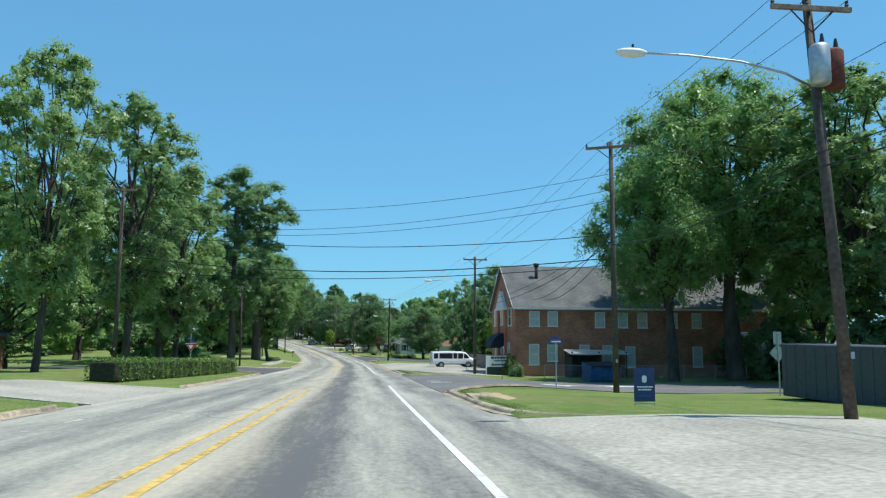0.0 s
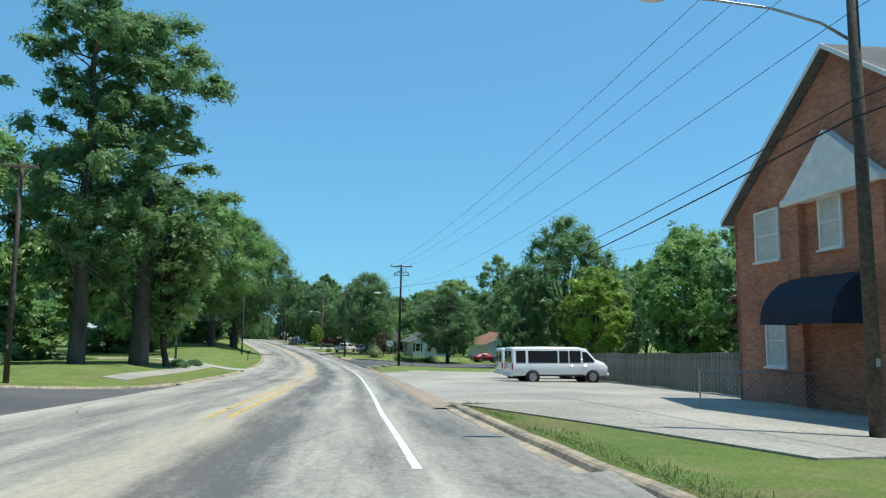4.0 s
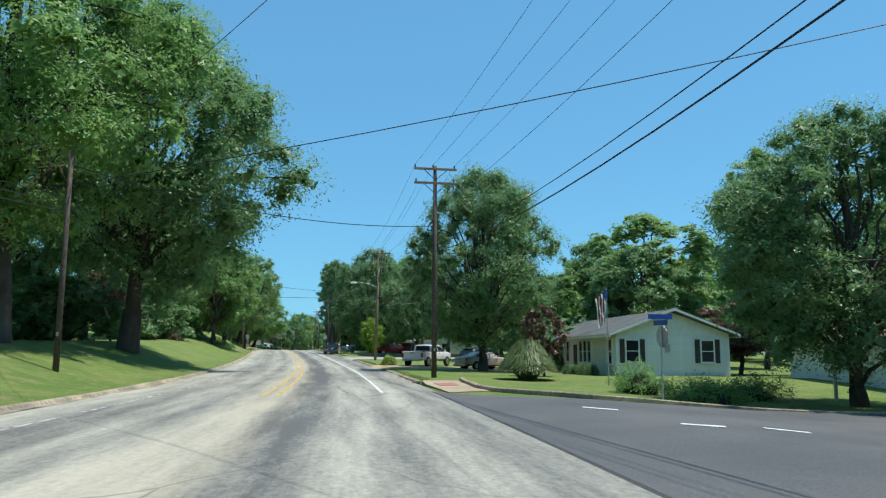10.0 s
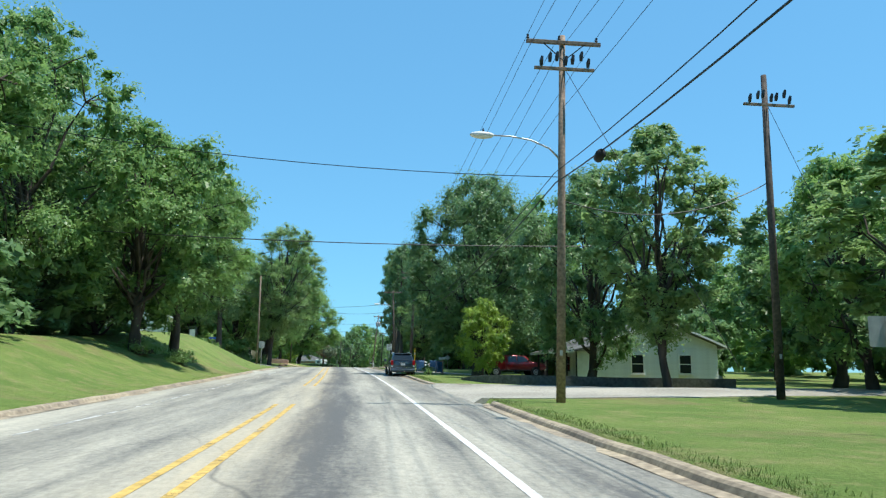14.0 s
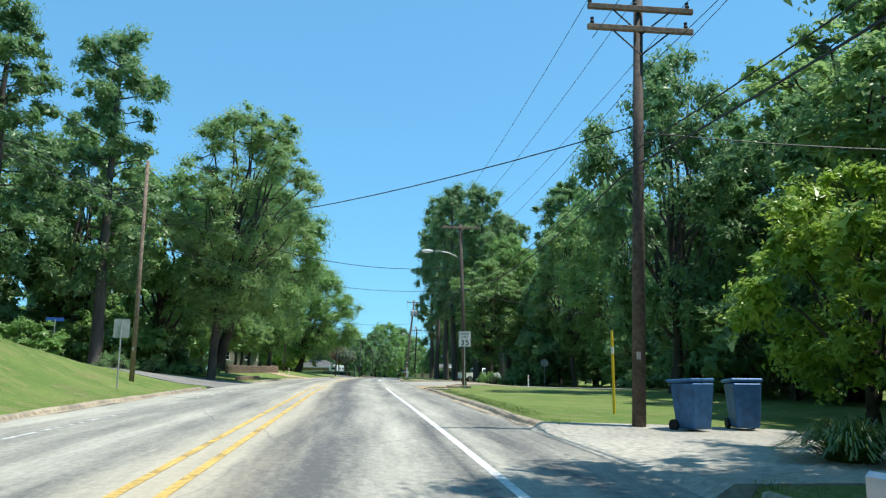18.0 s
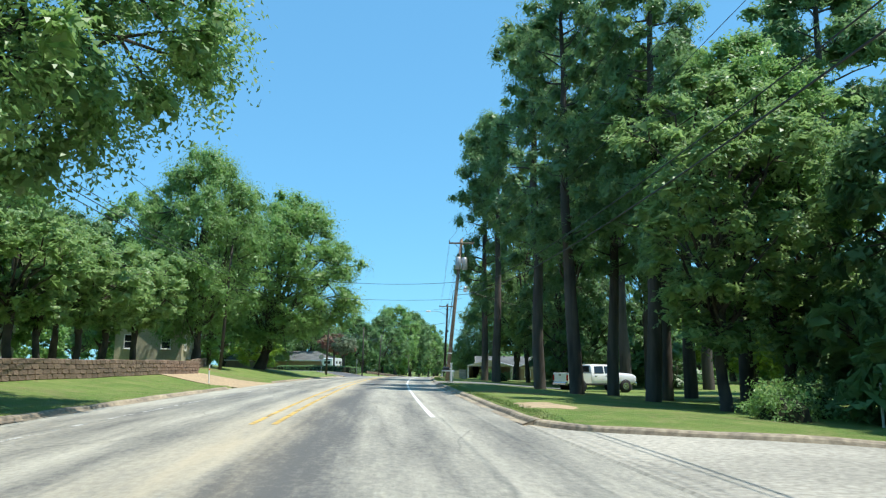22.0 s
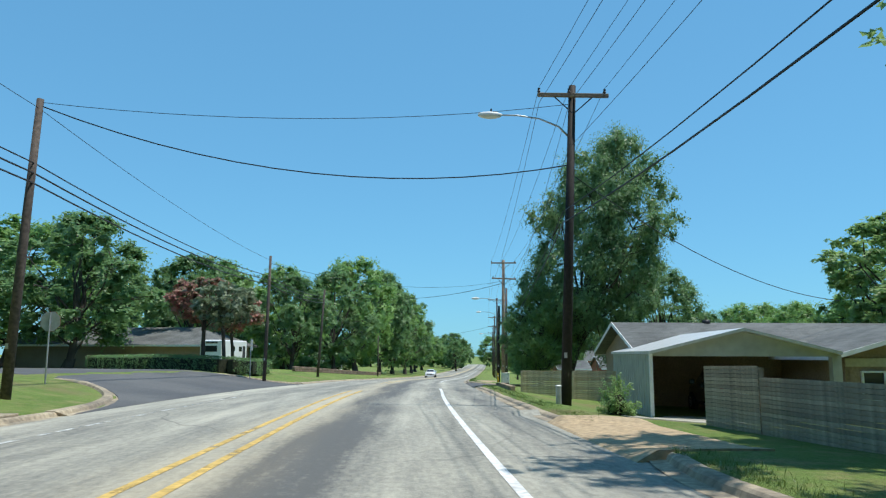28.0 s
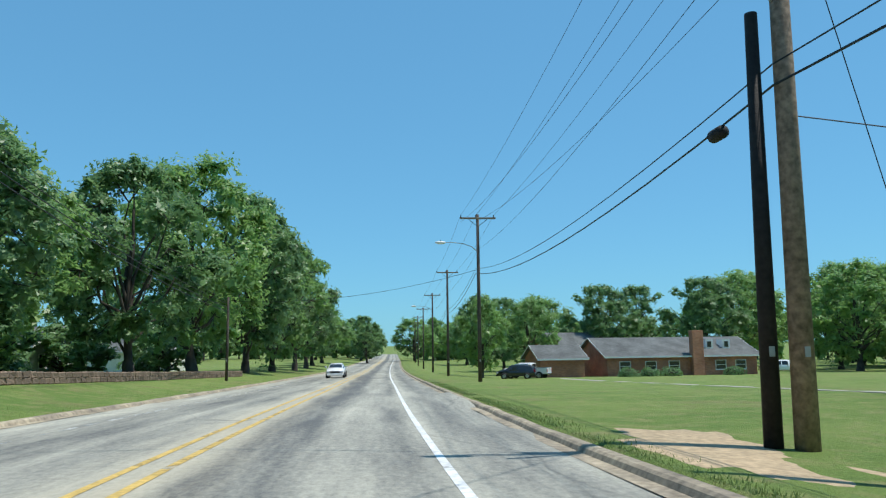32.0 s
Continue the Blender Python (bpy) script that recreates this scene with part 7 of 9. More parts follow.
            wheel(root, sx * (wx + 0.045), yy, r, 0.25, rim)
    return root


M_SILVERBEIGE = mat("champagne_car_paint", (0.5, 0.44, 0.36), 0.35, 0.15, var=0.02, coat=0.6)
M_DKGREY = mat("dark_grey_car_paint", (0.03, 0.034, 0.04), 0.25, 0.4, var=0.02, coat=0.7)
M_BLUEGREY = mat("dark_blue_grey_car_paint", (0.075, 0.105, 0.14), 0.25, 0.5, var=0.02, coat=0.7)
M_CARRED = mat("dark_red_car_paint", (0.22, 0.014, 0.018), 0.28, 0.2, var=0.03, coat=0.6)
M_CARBLUE = mat("bright_blue_car_paint", (0.02, 0.22, 0.5), 0.3, 0.2, var=0.03, coat=0.5)
VAN = vehicle("passenger_van", stand(100.1, 12.25, -88), M_CARWHITE, "van", "long white passenger van with dark tinted windows")
v2 = copy_thing(VAN, stand(105.6, 12.9, -88))
# two rows of dark lettering, too worn to read, on one van's side
rng = random.Random(4)
for row, (z, y0, y1, h) in enumerate(((1.13, -2.35, 0.3, 0.1), (0.99, -1.55, 0.1, 0.075))):
    y = y0
    while y < y1:
        w = rng.uniform(0.06, 0.13)
        bm = bmesh.new()
        box(bm, (0.982 if row == 0 else 0.998, y + w / 2, z), (0.012, w, h * rng.uniform(0.8, 1.0)))
        part("lettering_bar", bm, M_TRIM, v2, "dark worn lettering")
        y += w + 0.03 + (0.1 if rng.random() < 0.18 else 0)
for van in (VAN, v2):
    van["group"] = "vans in the car park"
vehicle("pickup_truck", stand(207.2, 8.9, -36) @ Matrix.Diagonal((1, 1, 0.93, 1)), M_CARWHITE, "pickup", "white crew cab pickup truck on the driveway")
vehicle("sedan", stand(203.4, 13.0, -68), M_SILVERBEIGE, "sedan", "champagne coloured sedan parked under the tree")
vehicle("suv", stand(207.4, 14.0, -55), M_DKGREY, "suv", "dark grey suv parked beside a sedan")
vehicle("suv", stand(258.3, 3.75, 1, 0.0), M_BLUEGREY, "suv", "dark blue-grey suv parked at the kerb")
vehicle("pickup_truck", stand(268.6, 15.0, -86), M_CARRED, "pickup", "dark red pickup truck in the shade")
vehicle("pickup_truck", stand(362.5, 14.9, -70), M_CARWHITE, "pickup", "white pickup truck parked under the pines", M_CHROME)
vehicle("sedan", stand(172, 26.8, -84), M_CARRED, "sedan", "dark red sedan parked on the grass")
vehicle("pickup_truck", stand(168.5, 31.2, -90), M_CARRED, "pickup", "red pickup truck parked on the grass")
vehicle("sedan", stand(171, 30.2, -75), M_CARBLUE, "sedan", "bright blue car parked on the grass")
vehicle("suv", stand(419.2, 12.6, -6), M_BLUEGREY, "suv", "dark grey-blue suv parked in the carport")
vehicle("suv", stand(164.5, 36, 80), M_DKGREY, "suv", "dark suv parked beside the house")
vehicle("sedan", stand(527, -4.6, 180), M_CARWHITE, "sedan", "white sedan on the opposite lane")
vehicle("pickup_truck", stand(544, 18.5, 60), M_CARWHITE, "pickup", "white pickup truck far across the lawn")
vehicle("suv", stand(541.5, 16.6, 75), M_DKGREY, "suv", "dark suv parked far across the lawn")
vehicle("pickup_truck", stand(549, 55, 70), M_CARWHITE, "pickup", "pale pickup truck parked beyond the brick house")


# ---------------------------------------------------------------- buildings
M_SIDING = mat("white_lap_siding", (0.72, 0.74, 0.72), 0.6, var=0.05, scale=3, random_amount=0.03)
M_TANWALL = mat("tan_brick_wall", (0.36, 0.27, 0.19), 0.85, var=0.12, scale=12, bump=0.3)
M_BROWNSHINGLE = striped("brown_shingle_roof", (0.29, 0.16, 0.095), (0.23, 0.12, 0.075), 0.06, 0.06, (0.3, 0.06))
M_METALROOF = mat("white_metal_roof", (0.62, 0.63, 0.62), 0.4, 0.2, var=0.08)
M_GARAGE = mat("pale_green_grey_metal", (0.40, 0.43, 0.37), 0.55, 0.1, var=0.08)
M_SHADE = mat("window_blind", (0.55, 0.56, 0.52), 0.7, var=0.08)
M_DKWALL = mat("dark_stained_wood", (0.055, 0.05, 0.045), 0.8, var=0.25)
M_AWNING = mat("navy_canvas", (0.014, 0.02, 0.04), 0.8, var=0.15)
M_STONE = mat("rough_brown_stone", (0.24, 0.17, 0.12), 0.9, var=0.3, scale=5, bump=0.8, bump_scale=8, random_amount=0.25)
M_CREAM = mat("cream_painted_wall", (0.52, 0.47, 0.33), 0.8, var=0.08)


def window_at(root, c, w, h, along, out, frame_m=None, pane_m=None, bars_=True, name="window"):
    """A sash window: centre c, unit vector along the wall and out of it."""
    a, o, z = Vector(along), Vector(out), Vector((0, 0, 1))
    m = Matrix((a, o, z)).transposed().to_4x4()
    m.translation = Vector(c)
    bm = bmesh.new()
    t = 0.07
    for cx, cz, sw, sh in ((0, h / 2 - t / 2, w, t), (0, -h / 2 + t / 2, w, t), (-w / 2 + t / 2, 0, t, h - 2 * t), (w / 2 - t / 2, 0, t, h - 2 * t)):
        box(bm, (cx, 0.03, cz), (sw, 0.09, sh), m)
    if bars_:
        box(bm, (0, 0.02, 0), (w - 2 * t, 0.06, 0.05), m)
    win = part(name, bm, frame_m or M_WHITE, root, "white window frame" if not frame_m else "")
    bm = bmesh.new()
    box(bm, (0, 0.0, 0), (w - 2 * t, 0.03, h - 2 * t), m)
    part("pane", bm, pane_m or M_GLASS, win)
    bm = bmesh.new()
    box(bm, (0, 0.07, -h / 2 - 0.03), (w + 0.12, 0.16, 0.06), m)
    part("sill", bm, frame_m or M_WHITE, win)
    return win


def gable_house(name, m, w, d, eave, ridge, wall_m, roof_m, label, over=0.45, category="house", gable_m=None, boards=False, hip=0.0):
    """Ridge along local y, from y=0 (front gable) to y=d; x from -w/2 to w/2; origin on the ground."""
    root = thing(name, m, label, category)
    t = 0.2
    for nm, c, size in (("wall", (-w / 2 + t / 2, d / 2, eave / 2 - 0.4), (t, d, eave + 0.8)), ("wall", (w / 2 - t / 2, d / 2, eave / 2 - 0.4), (t, d, eave + 0.8))):
        bm = bmesh.new()
        box(bm, c, size)
        part(nm, bm, wall_m, root)
    for y in (t / 2, d - t / 2):
        bm = bmesh.new()
        hy = hip if hip else 0
        pts = [(-w / 2, -0.8), (w / 2, -0.8), (w / 2, eave), (0, ridge) if not hip else (w / 2 - 0.01, eave), (-w / 2, eave)]
        fr = [bm.verts.new((x * 0.998, y - t / 2, z - (0.06 if z > eave + 0.01 else 0))) for x, z in pts]
        bk = [bm.verts.new((x * 0.998, y + t / 2, z - (0.06 if z > eave + 0.01 else 0))) for x, z in pts]
        bm.faces.new(fr)
        bm.faces.new(bk[::-1])
        for k in range(5):
            bm.faces.new((fr[k], bk[k], bk[(k + 1) % 5], fr[(k + 1) % 5]))
        part("gable_wall", bm, gable_m or wall_m, root)
    # roof slabs with thickness
    rise = (ridge - eave) / (w / 2)
    for sx in (-1, 1):
        bm = bmesh.new()
        xe, ze = sx * (w / 2 + over), eave - over * rise
        y0, y1 = -over, d + over
        pts = [(xe, y0, ze), (xe, y1, ze), (0, y1 - hip, ridge), (0, y0 + hip, ridge)]
        lo = [bm.verts.new((x, y, z + 0.02)) for x, y, z in pts]
        hi = [bm.verts.new((x, y, z + 0.17)) for x, y, z in pts]
        bm.faces.new(hi)
        bm.faces.new(lo[::-1])
        for k in range(4):
            bm.faces.new((lo[k], hi[k], hi[(k + 1) % 4], lo[(k + 1) % 4]))
        part("roof", bm, roof_m, root)
        bm = bmesh.new()
        box(bm, (xe, d / 2, ze + 0.06), (0.04, d + 2 * over, 0.2))
        part("fascia", bm, M_WHITE, root, "white fascia board")
        if not hip:
            for y in (y0, y1):
                bm = bmesh.new()
                a, b = Vector((xe, y, ze + 0.03)), Vector((0, y, ridge + 0.03))
                v4 = [bm.verts.new(p) for p in (a, b, b + Vector((0, 0, 0.16)), a + Vector((0, 0, 0.16)))]
                e2 = [bm.verts.new(p + Vector((0, 0.03 if y < 0 else -0.03, 0))) for p in (a, b, b + Vector((0, 0, 0.16)), a + Vector((0, 0, 0.16)))]
                for q in (v4, e2):
                    for p in q:
                        p.co.y += -0.02 if y < 0 else 0.02
                bm.faces.new(v4)
                bm.faces.new(e2[::-1])
                for k in range(4):
                    bm.faces.new((v4[k], e2[k], e2[(k + 1) % 4], v4[(k + 1) % 4]))
                part("barge_board", bm, M_WHITE, root)
    if hip:
        for y0, y1 in ((-over, -over + hip), (d + over, d + over - hip)):
            bm = bmesh.new()
            xe, ze = w / 2 + over, eave - over * rise
            q = [bm.verts.new(p) for p in ((-xe, y0, ze + 0.17), (xe, y0, ze + 0.17), (0, y1, ridge + 0.17))]
            q2 = [bm.verts.new(p) for p in ((-xe, y0, ze + 0.02), (xe, y0, ze + 0.02), (0, y1, ridge + 0.02))]
            bm.faces.new(q)
            bm.faces.new(q2[::-1])
            for k in range(3):
                bm.faces.new((q[k], q2[k], q2[(k + 1) % 3], q[(k + 1) % 3]))
            part("roof", bm, roof_m, root)
    if boards:
        # lap boards, one object each on shared meshes
        bh = 0.2
        n = int((eave - 0.05) / bh)
        bm = bmesh.new()
        q = box(bm, (0, -0.018, bh / 2), (w + 0.02, 0.03, bh * 0.97))
        for v_ in q:
            if v_.co.z > bh / 2:
                v_.co.y += 0.018
        first = part("siding_board", bm, wall_m, root)
        for k in range(1, n):
            b = new("siding_board", first.data)
            b.parent = root
            b.location = (0, 0, k * bh)
        bm = bmesh.new()
        q = box(bm, (0, 0, bh / 2), (0.03, d, bh * 0.97))
        first2 = part("siding_board", bm, wall_m, root)
        first2.location = (-w / 2 - 0.016, d / 2, 0)
        for k in range(1, n):
            b = new("siding_board", first2.data)
            b.parent = root
            b.location = (-w / 2 - 0.016, d / 2, k * bh)
    return root


def house_pose(s, off, turn=0.0, dz=0.0):
    return stand(s, off, turn, dz)


# brick school: the gable faces the road (local -y), the long side the street
W_ = 12.4
school = gable_house("brick_school", house_pose(76.6, 14.2, -90), W_, 30, 6.7, 11.0, M_BRICK, M_SHINGLE, "two storey red brick school with a grey shingle roof", 0.35, "building")
# local x = -(s - 76.6)... the side toward the oncoming road is local +x
for o, z0, z1 in [(15.55, 4.8, 6.25), (17.36, 4.8, 6.25), (22.1, 4.7, 6.2), (24.4, 4.7, 6.2), (26.4, 4.7, 6.2), (29.5, 4.7, 6.2), (32, 4.7, 6.2), (15.5, 1.1, 3.1), (17.3, 1.45, 3.05), (20.5, 1.3, 3.05), (22.8, 0.9, 3.0), (25.1, 0.85, 2.9), (29.4, 0.9, 2.9), (32, 0.9, 2.9)]:
    window_at(school, (W_ / 2 + 0.02, o + 0.5 - 14.2, (z0 + z1) / 2), 1.0, z1 - z0, (0, 1, 0), (1, 0, 0), None, M_SHADE)
for x, z0, z1, w in [(3.6, 4.85, 6.65, 1.5), (-3.9, 4.85, 6.65, 1.5), (-0.4, 4.9, 6.55, 1.1), (3.2, 2.2, 3.2, 0.7), (-3.6, 1.2, 3.0, 1.2)]:
    window_at(school, (x, -0.02, (z0 + z1) / 2), w, z1 - z0, (1, 0, 0), (0, -1, 0), None, M_GLASS if x > 2 else M_SHADE)
bm = bmesh.new()
fr = [bm.verts.new(p) for p in ((-2.4, -0.35, 6.7), (2.1, -0.35, 6.7), (-0.15, -0.35, 8.5))]
bk = [bm.verts.new(p) for p in ((-2.4, 0.05, 6.7), (2.1, 0.05, 6.7), (-0.15, 0.05, 8.5))]
bm.faces.new(fr)
bm.faces.new(bk[::-1])
for k in range(3):
    bm.faces.new((fr[k], bk[k], bk[(k + 1) % 3], fr[(k + 1) % 3]))
part("pediment", bm, M_WHITE, school, "white pediment over the entrance")
bm = bmesh.new()
box(bm, (-0.15, -0.2, 6.6), (4.7, 0.4, 0.22), None, 0.03)
part("cornice", bm, M_WHITE, school)
for x in (-2.1, 1.8):
    bm = bmesh.new()
    box(bm, (x, -0.12, 3.2), (0.7, 0.25, 6.6))
    part("pilaster", bm, M_BRICK, school)
bm = bmesh.new()
rows_ = []
for k in range(7):
    a = math.pi / 2 * k / 6
    rows_.append([bm.verts.new((x, -1.5 * math.sin(a) - 0.05, 2.6 + 1.5 * math.cos(a))) for x in (-2.0, 1.6)])
for a, b in zip(rows_, rows_[1:]):
    bm.faces.new((a[0], a[1], b[1], b[0]))
for side_ in (0, 1):
    c0 = bm.verts.new(((-2.0, 1.6)[side_], -0.05, 2.6))
    for a, b in zip(rows_, rows_[1:]):
        bm.faces.new((c0, a[side_], b[side_]))
part("awning", bm, M_AWNING, school, "dark navy rounded canvas awning")
bm = bmesh.new()
tube(bm, [(W_ / 2 - 4.2, 3.1, 9.2), (W_ / 2 - 4.2, 3.1, 11.0)], 0.16, 10)
tube(bm, [(W_ / 2 - 4.2, 3.1, 10.95), (W_ / 2 - 4.2, 3.1, 11.3)], 0.28, 10)
part("roof_vent", bm, M_DKMETAL, school, "dark round roof vent", True)
bm = bmesh.new()
tube(bm, [(W_ / 2 + 0.12, 9.9, 1.0), (W_ / 2 + 0.12, 9.9, 6.9)], 0.05, 7)
part("downpipe", bm, M_WHITE, school, "white vertical pipe")
# timber shelter with a white metal roof against the wall
root = thing("shelter", house_pose(69.0, 21.5, -90), "dark timber shelter with a pale metal roof", "shed")
bm = bmesh.new()
box(bm, (0.4, 0, 2.42), (2.6, 5.7, 0.06), pose(0, 0, 0, 0, 8, 0))
part("roof", bm, M_METALROOF, root, "white corrugated metal roof")
for x, y in ((1.5, -2.6), (1.5, 0), (1.5, 2.6), (-0.7, -2.6), (-0.7, 2.6)):
    bm = bmesh.new()
    box(bm, (x, y, 1.1), (0.1, 0.1, 2.6))
    part("post", bm, M_DKWALL, root)
bm = bmesh.new()
box(bm, (-0.6, -0.9, 0.9), (0.08, 3.4, 2.2))
part("back_panel", bm, M_DKWALL, root)
bm = bmesh.new()
box(bm, (0.5, -2.6, 0.9), (2.2, 0.06, 2.0))
part("side_panel", bm, M_DKWALL, root)
# lower wing further back
wing = gable_house("school_annexe", house_pose(68, 36, -90), 6, 12, 2.9, 4.2, M_GARAGE, M_METALROOF, "low pale annexe with a metal roof", 0.3, "building")

# dumpster
M_DUMP = mat("blue_painted_steel", (0.035, 0.12, 0.27), 0.5, 0.2, var=0.2, bump=0.1)
root = thing("dumpster", stand(60.5, 19.3, -82), "large blue steel dumpster on the grass", "dumpster")
bm = bmesh.new()
q = box(bm, (0, 0, 0.85), (1.8, 2.6, 1.5), None, 0.03)
for v_ in q:
    if v_.co.z > 1.3 and v_.co.x > 0:
        v_.co.z -= 0.3
part("bin", bm, M_DUMP, root)
for y in (-1.0, -0.35, 0.35, 1.0):
    bm = bmesh.new()
    box(bm, (0.93, y, 0.7), (0.06, 0.08, 1.15))
    part("rib", bm, M_DUMP, root)
for y in (-0.66, 0.66):
    bm = bmesh.new()
    box(bm, (0, y, 1.5), (1.9, 1.26, 0.05), pose(0, 0, 0, 0, 9, 0), 0.01)
    part("lid", bm, M_BLACK, root, "black plastic lid")
for y in (-1.34, 1.34):
    bm = bmesh.new()
    box(bm, (0, y, 0.95), (1.0, 0.08, 0.14))
    part("lift_pocket", bm, M_DUMP, root)

# low dark grey wall beside the yard, given the shape of a ribbed box
root = thing("storage_container", stand(24.3, 17.2, 4), "long grey ribbed box standing in for a wall on the grass", "container")
bm = bmesh.new()
box(bm, (1.2, 0, 0.95), (2.4, 9.5, 2.1), None, 0.03)
M_GREYMETAL = mat("dark_grey_painted_metal", (0.075, 0.085, 0.10), 0.6, 0.1, var=0.1)
part("body", bm, M_GREYMETAL, root)
for k in range(16):
    bm = bmesh.new()
    box(bm, (-0.005, -4.5 + k * 0.6, 0.95), (0.02, 0.1, 1.95))
    part("rib", bm, M_GREYMETAL, root)

# white gabled house at the second street
wh = gable_house("white_house", house_pose(188.6, 22.1, -6), 7.6, 25, 2.75, 4.2, M_SIDING, M_SHINGLE, "long white clapboard house with a grey shingle roof", 0.55, boards=True)
for x in (-2.75, 2.3):
    window_at(wh, (x, -0.03, 1.6), 0.95, 1.5, (1, 0, 0), (0, -1, 0))
    for sx in (-1, 1):
        bm = bmesh.new()
        box(bm, (x + sx * 0.68, -0.05, 1.6), (0.32, 0.05, 1.55), None, 0.006)
        part("shutter", bm, M_DKWALL, wh, "dark shutter")
for y, w in ((1.3, 1.3), (6.4, 1.1), (7.6, 1.1), (8.8, 1.1), (13.0, 1.0)):
    window_at(wh, (-3.84, y, 1.55), w, 1.7, (0, 1, 0), (-1, 0, 0))
bm = bmesh.new()
box(bm, (-3.86, 10.6, 1.05), (0.06, 0.95, 2.05), None, 0.01)
part("door", bm, M_DKWALL, wh, "dark front door")
bm = bmesh.new()
for k in range(4):
    box(bm, (-3.86, 20.0, 0.3 + 0.55 * k), (0.05, 2.9, 0.5), None, 0.02)
part("garage_door", bm, M_WHITE, wh, "white panelled garage door")
bm = bmesh.new()
tube(bm, [(-4.3, 24.6, 2.3), (-3.95, 24.6, 2.1), (-3.95, 24.6, 0.0)], 0.05, 7)
part("downpipe", bm, M_WHITE, wh)
bm = bmesh.new()
tube(bm, [(-0.4, -0.08, 2.0), (-0.4, -0.08, 4.4)], 0.03, 6)
box(bm, (-0.4, -0.1, 1.8), (0.28, 0.14, 0.45), None, 0.01)
part("meter", bm, M_SIGNGREY, wh, "grey electric meter and riser")
# a pot hanging under the eave and chairs on the porch
root = thing("hanging_basket", house_pose(200.2, 18.6, 0), "leafy hanging basket under the eave", "plant")
bm = bmesh.new()
tube(bm, [(0, 0, 1.75), (0, 0, 1.95)], [0.14, 0.2], 10)
pot = part("pot", bm, M_TRIM, root)
bm = bmesh.new()
for a in range(3):
    tube(bm, [(0.18 * math.cos(a * 2.1), 0.18 * math.sin(a * 2.1), 1.95), (0, 0, 2.55)], 0.008, 4)
part("hanger", bm, M_DKMETAL, root)
# house behind the street with a brown roof
bh_ = gable_house("white_house", house_pose(175.9, 32.3, 4), 8.5, 9, 2.9, 4.7, M_SIDING, M_BROWNSHINGLE, "small white clapboard house with a brown roof", 0.6, boards=True)
for x in (-2.2, 0.4, 2.4):
    window_at(bh_, (x, -0.03, 1.5), 0.9, 1.5, (1, 0, 0), (0, -1, 0))
# white house behind the pickup
h3 = gable_house("white_house", house_pose(262, 28, 4), 8.5, 9, 2.8, 4.4, M_SIDING, M_SHINGLE, "white clapboard house with a long porch roof", 0.6, boards=True)
for x in (-2.6, 0.4, 2.6):
    window_at(h3, (x, -0.03, 1.45), 0.9, 1.4, (1, 0, 0), (0, -1, 0))
# porch house beside the concrete drive: low roof along the road
h4 = gable_house("porch_house", house_pose(252, 22.0, 0), 8.6, 11, 2.75, 4.5, M_SIDING, M_SHINGLE, "low white house with a deep shaded porch", 0.5, boards=True)
for x in (-1.8, 1.8):
    window_at(h4, (x, -0.03, 1.4), 1.0, 1.4, (1, 0, 0), (0, -1, 0))
for y in (0.3, 2.8, 5.4, 8.0, 10.6):
    bm = bmesh.new()
    box(bm, (-6.15, y, 1.0), (0.14, 0.14, 2.6), None, 0.01)
    part("porch_post", bm, M_DKWALL, h4)
bm = bmesh.new()
lo = [bm.verts.new(p) for p in ((-6.6, -0.5, 2.22), (-4.25, -0.5, 2.8), (-4.25, 11.5, 2.8), (-6.6, 11.5, 2.22))]
hi = [bm.verts.new(v_.co + Vector((0, 0, 0.12))) for v_ in lo]
bm.faces.new(lo[::-1])
bm.faces.new(hi)
for k in range(4):
    bm.faces.new((lo[k], lo[(k + 1) % 4], hi[(k + 1) % 4], hi[k]))
part("porch_roof", bm, M_SHINGLE, h4, "grey shingle porch roof")
bm = bmesh.new()
box(bm, (-6.62, 5.5, 2.24), (0.05, 12.0, 0.16))
part("fascia", bm, M_WHITE, h4, "white fascia board")
bm = bmesh.new()
box(bm, (-5.25, 0.02, 1.0), (1.9, 0.1, 2.5))
part("porch_end_wall", bm, M_SIDING, h4)
bm = bmesh.new()
box(bm, (-5.3, 5.5, 0.06), (2.2, 11, 0.2))
part("porch_floor", bm, M_CONCRETE, h4)
for y in (2, 5, 8):
    window_at(h4, (-4.33, y, 1.4), 1.1, 1.3, (0, 1, 0), (-1, 0, 0))
# retaining wall beside the drive
root = thing("retaining_wall", stand(0, 0), "dark low concrete retaining wall beside the drive", "wall")
root.matrix_world = Matrix()
verts, faces = [], []
pts = [(246.6, 6.6, 0.1), (244, 6.9, 0.3), (241, 7.2, 0.42), (239.9, 9, 0.5), (239.6, 14, 0.55), (238.6, 20, 0.5)]
for s, o, h in pts:
    for ds in (0.0, -0.22):
        verts += [on(s + ds, o, -0.4), on(s + ds, o, h)]
for i in range(len(pts) - 1):
    a, b = i * 4, i * 4 + 4
    faces += [(a, b, b + 1, a + 1), (a + 1, b + 1, b + 3, a + 3), (a + 3, b + 3, b + 2, a + 2)]
faces += [(0, 1, 3, 2), (len(verts) - 4, len(verts) - 2, len(verts) - 1, len(verts) - 3)]
me = mesh_of("wall_face", verts, faces, mat("dark_stained_concrete", (0.13, 0.13, 0.12), 0.9, var=0.25, bump=0.4))
ob = new("wall_face", me)
ob.parent = root

# small white gabled house on the bank
h5 = gable_house("white_cottage", house_pose(281, -21.5, 12), 6, 8, 2.2, 4.1, M_WHITE, M_WHITE, "small white gabled cottage on the bank", 0.5)
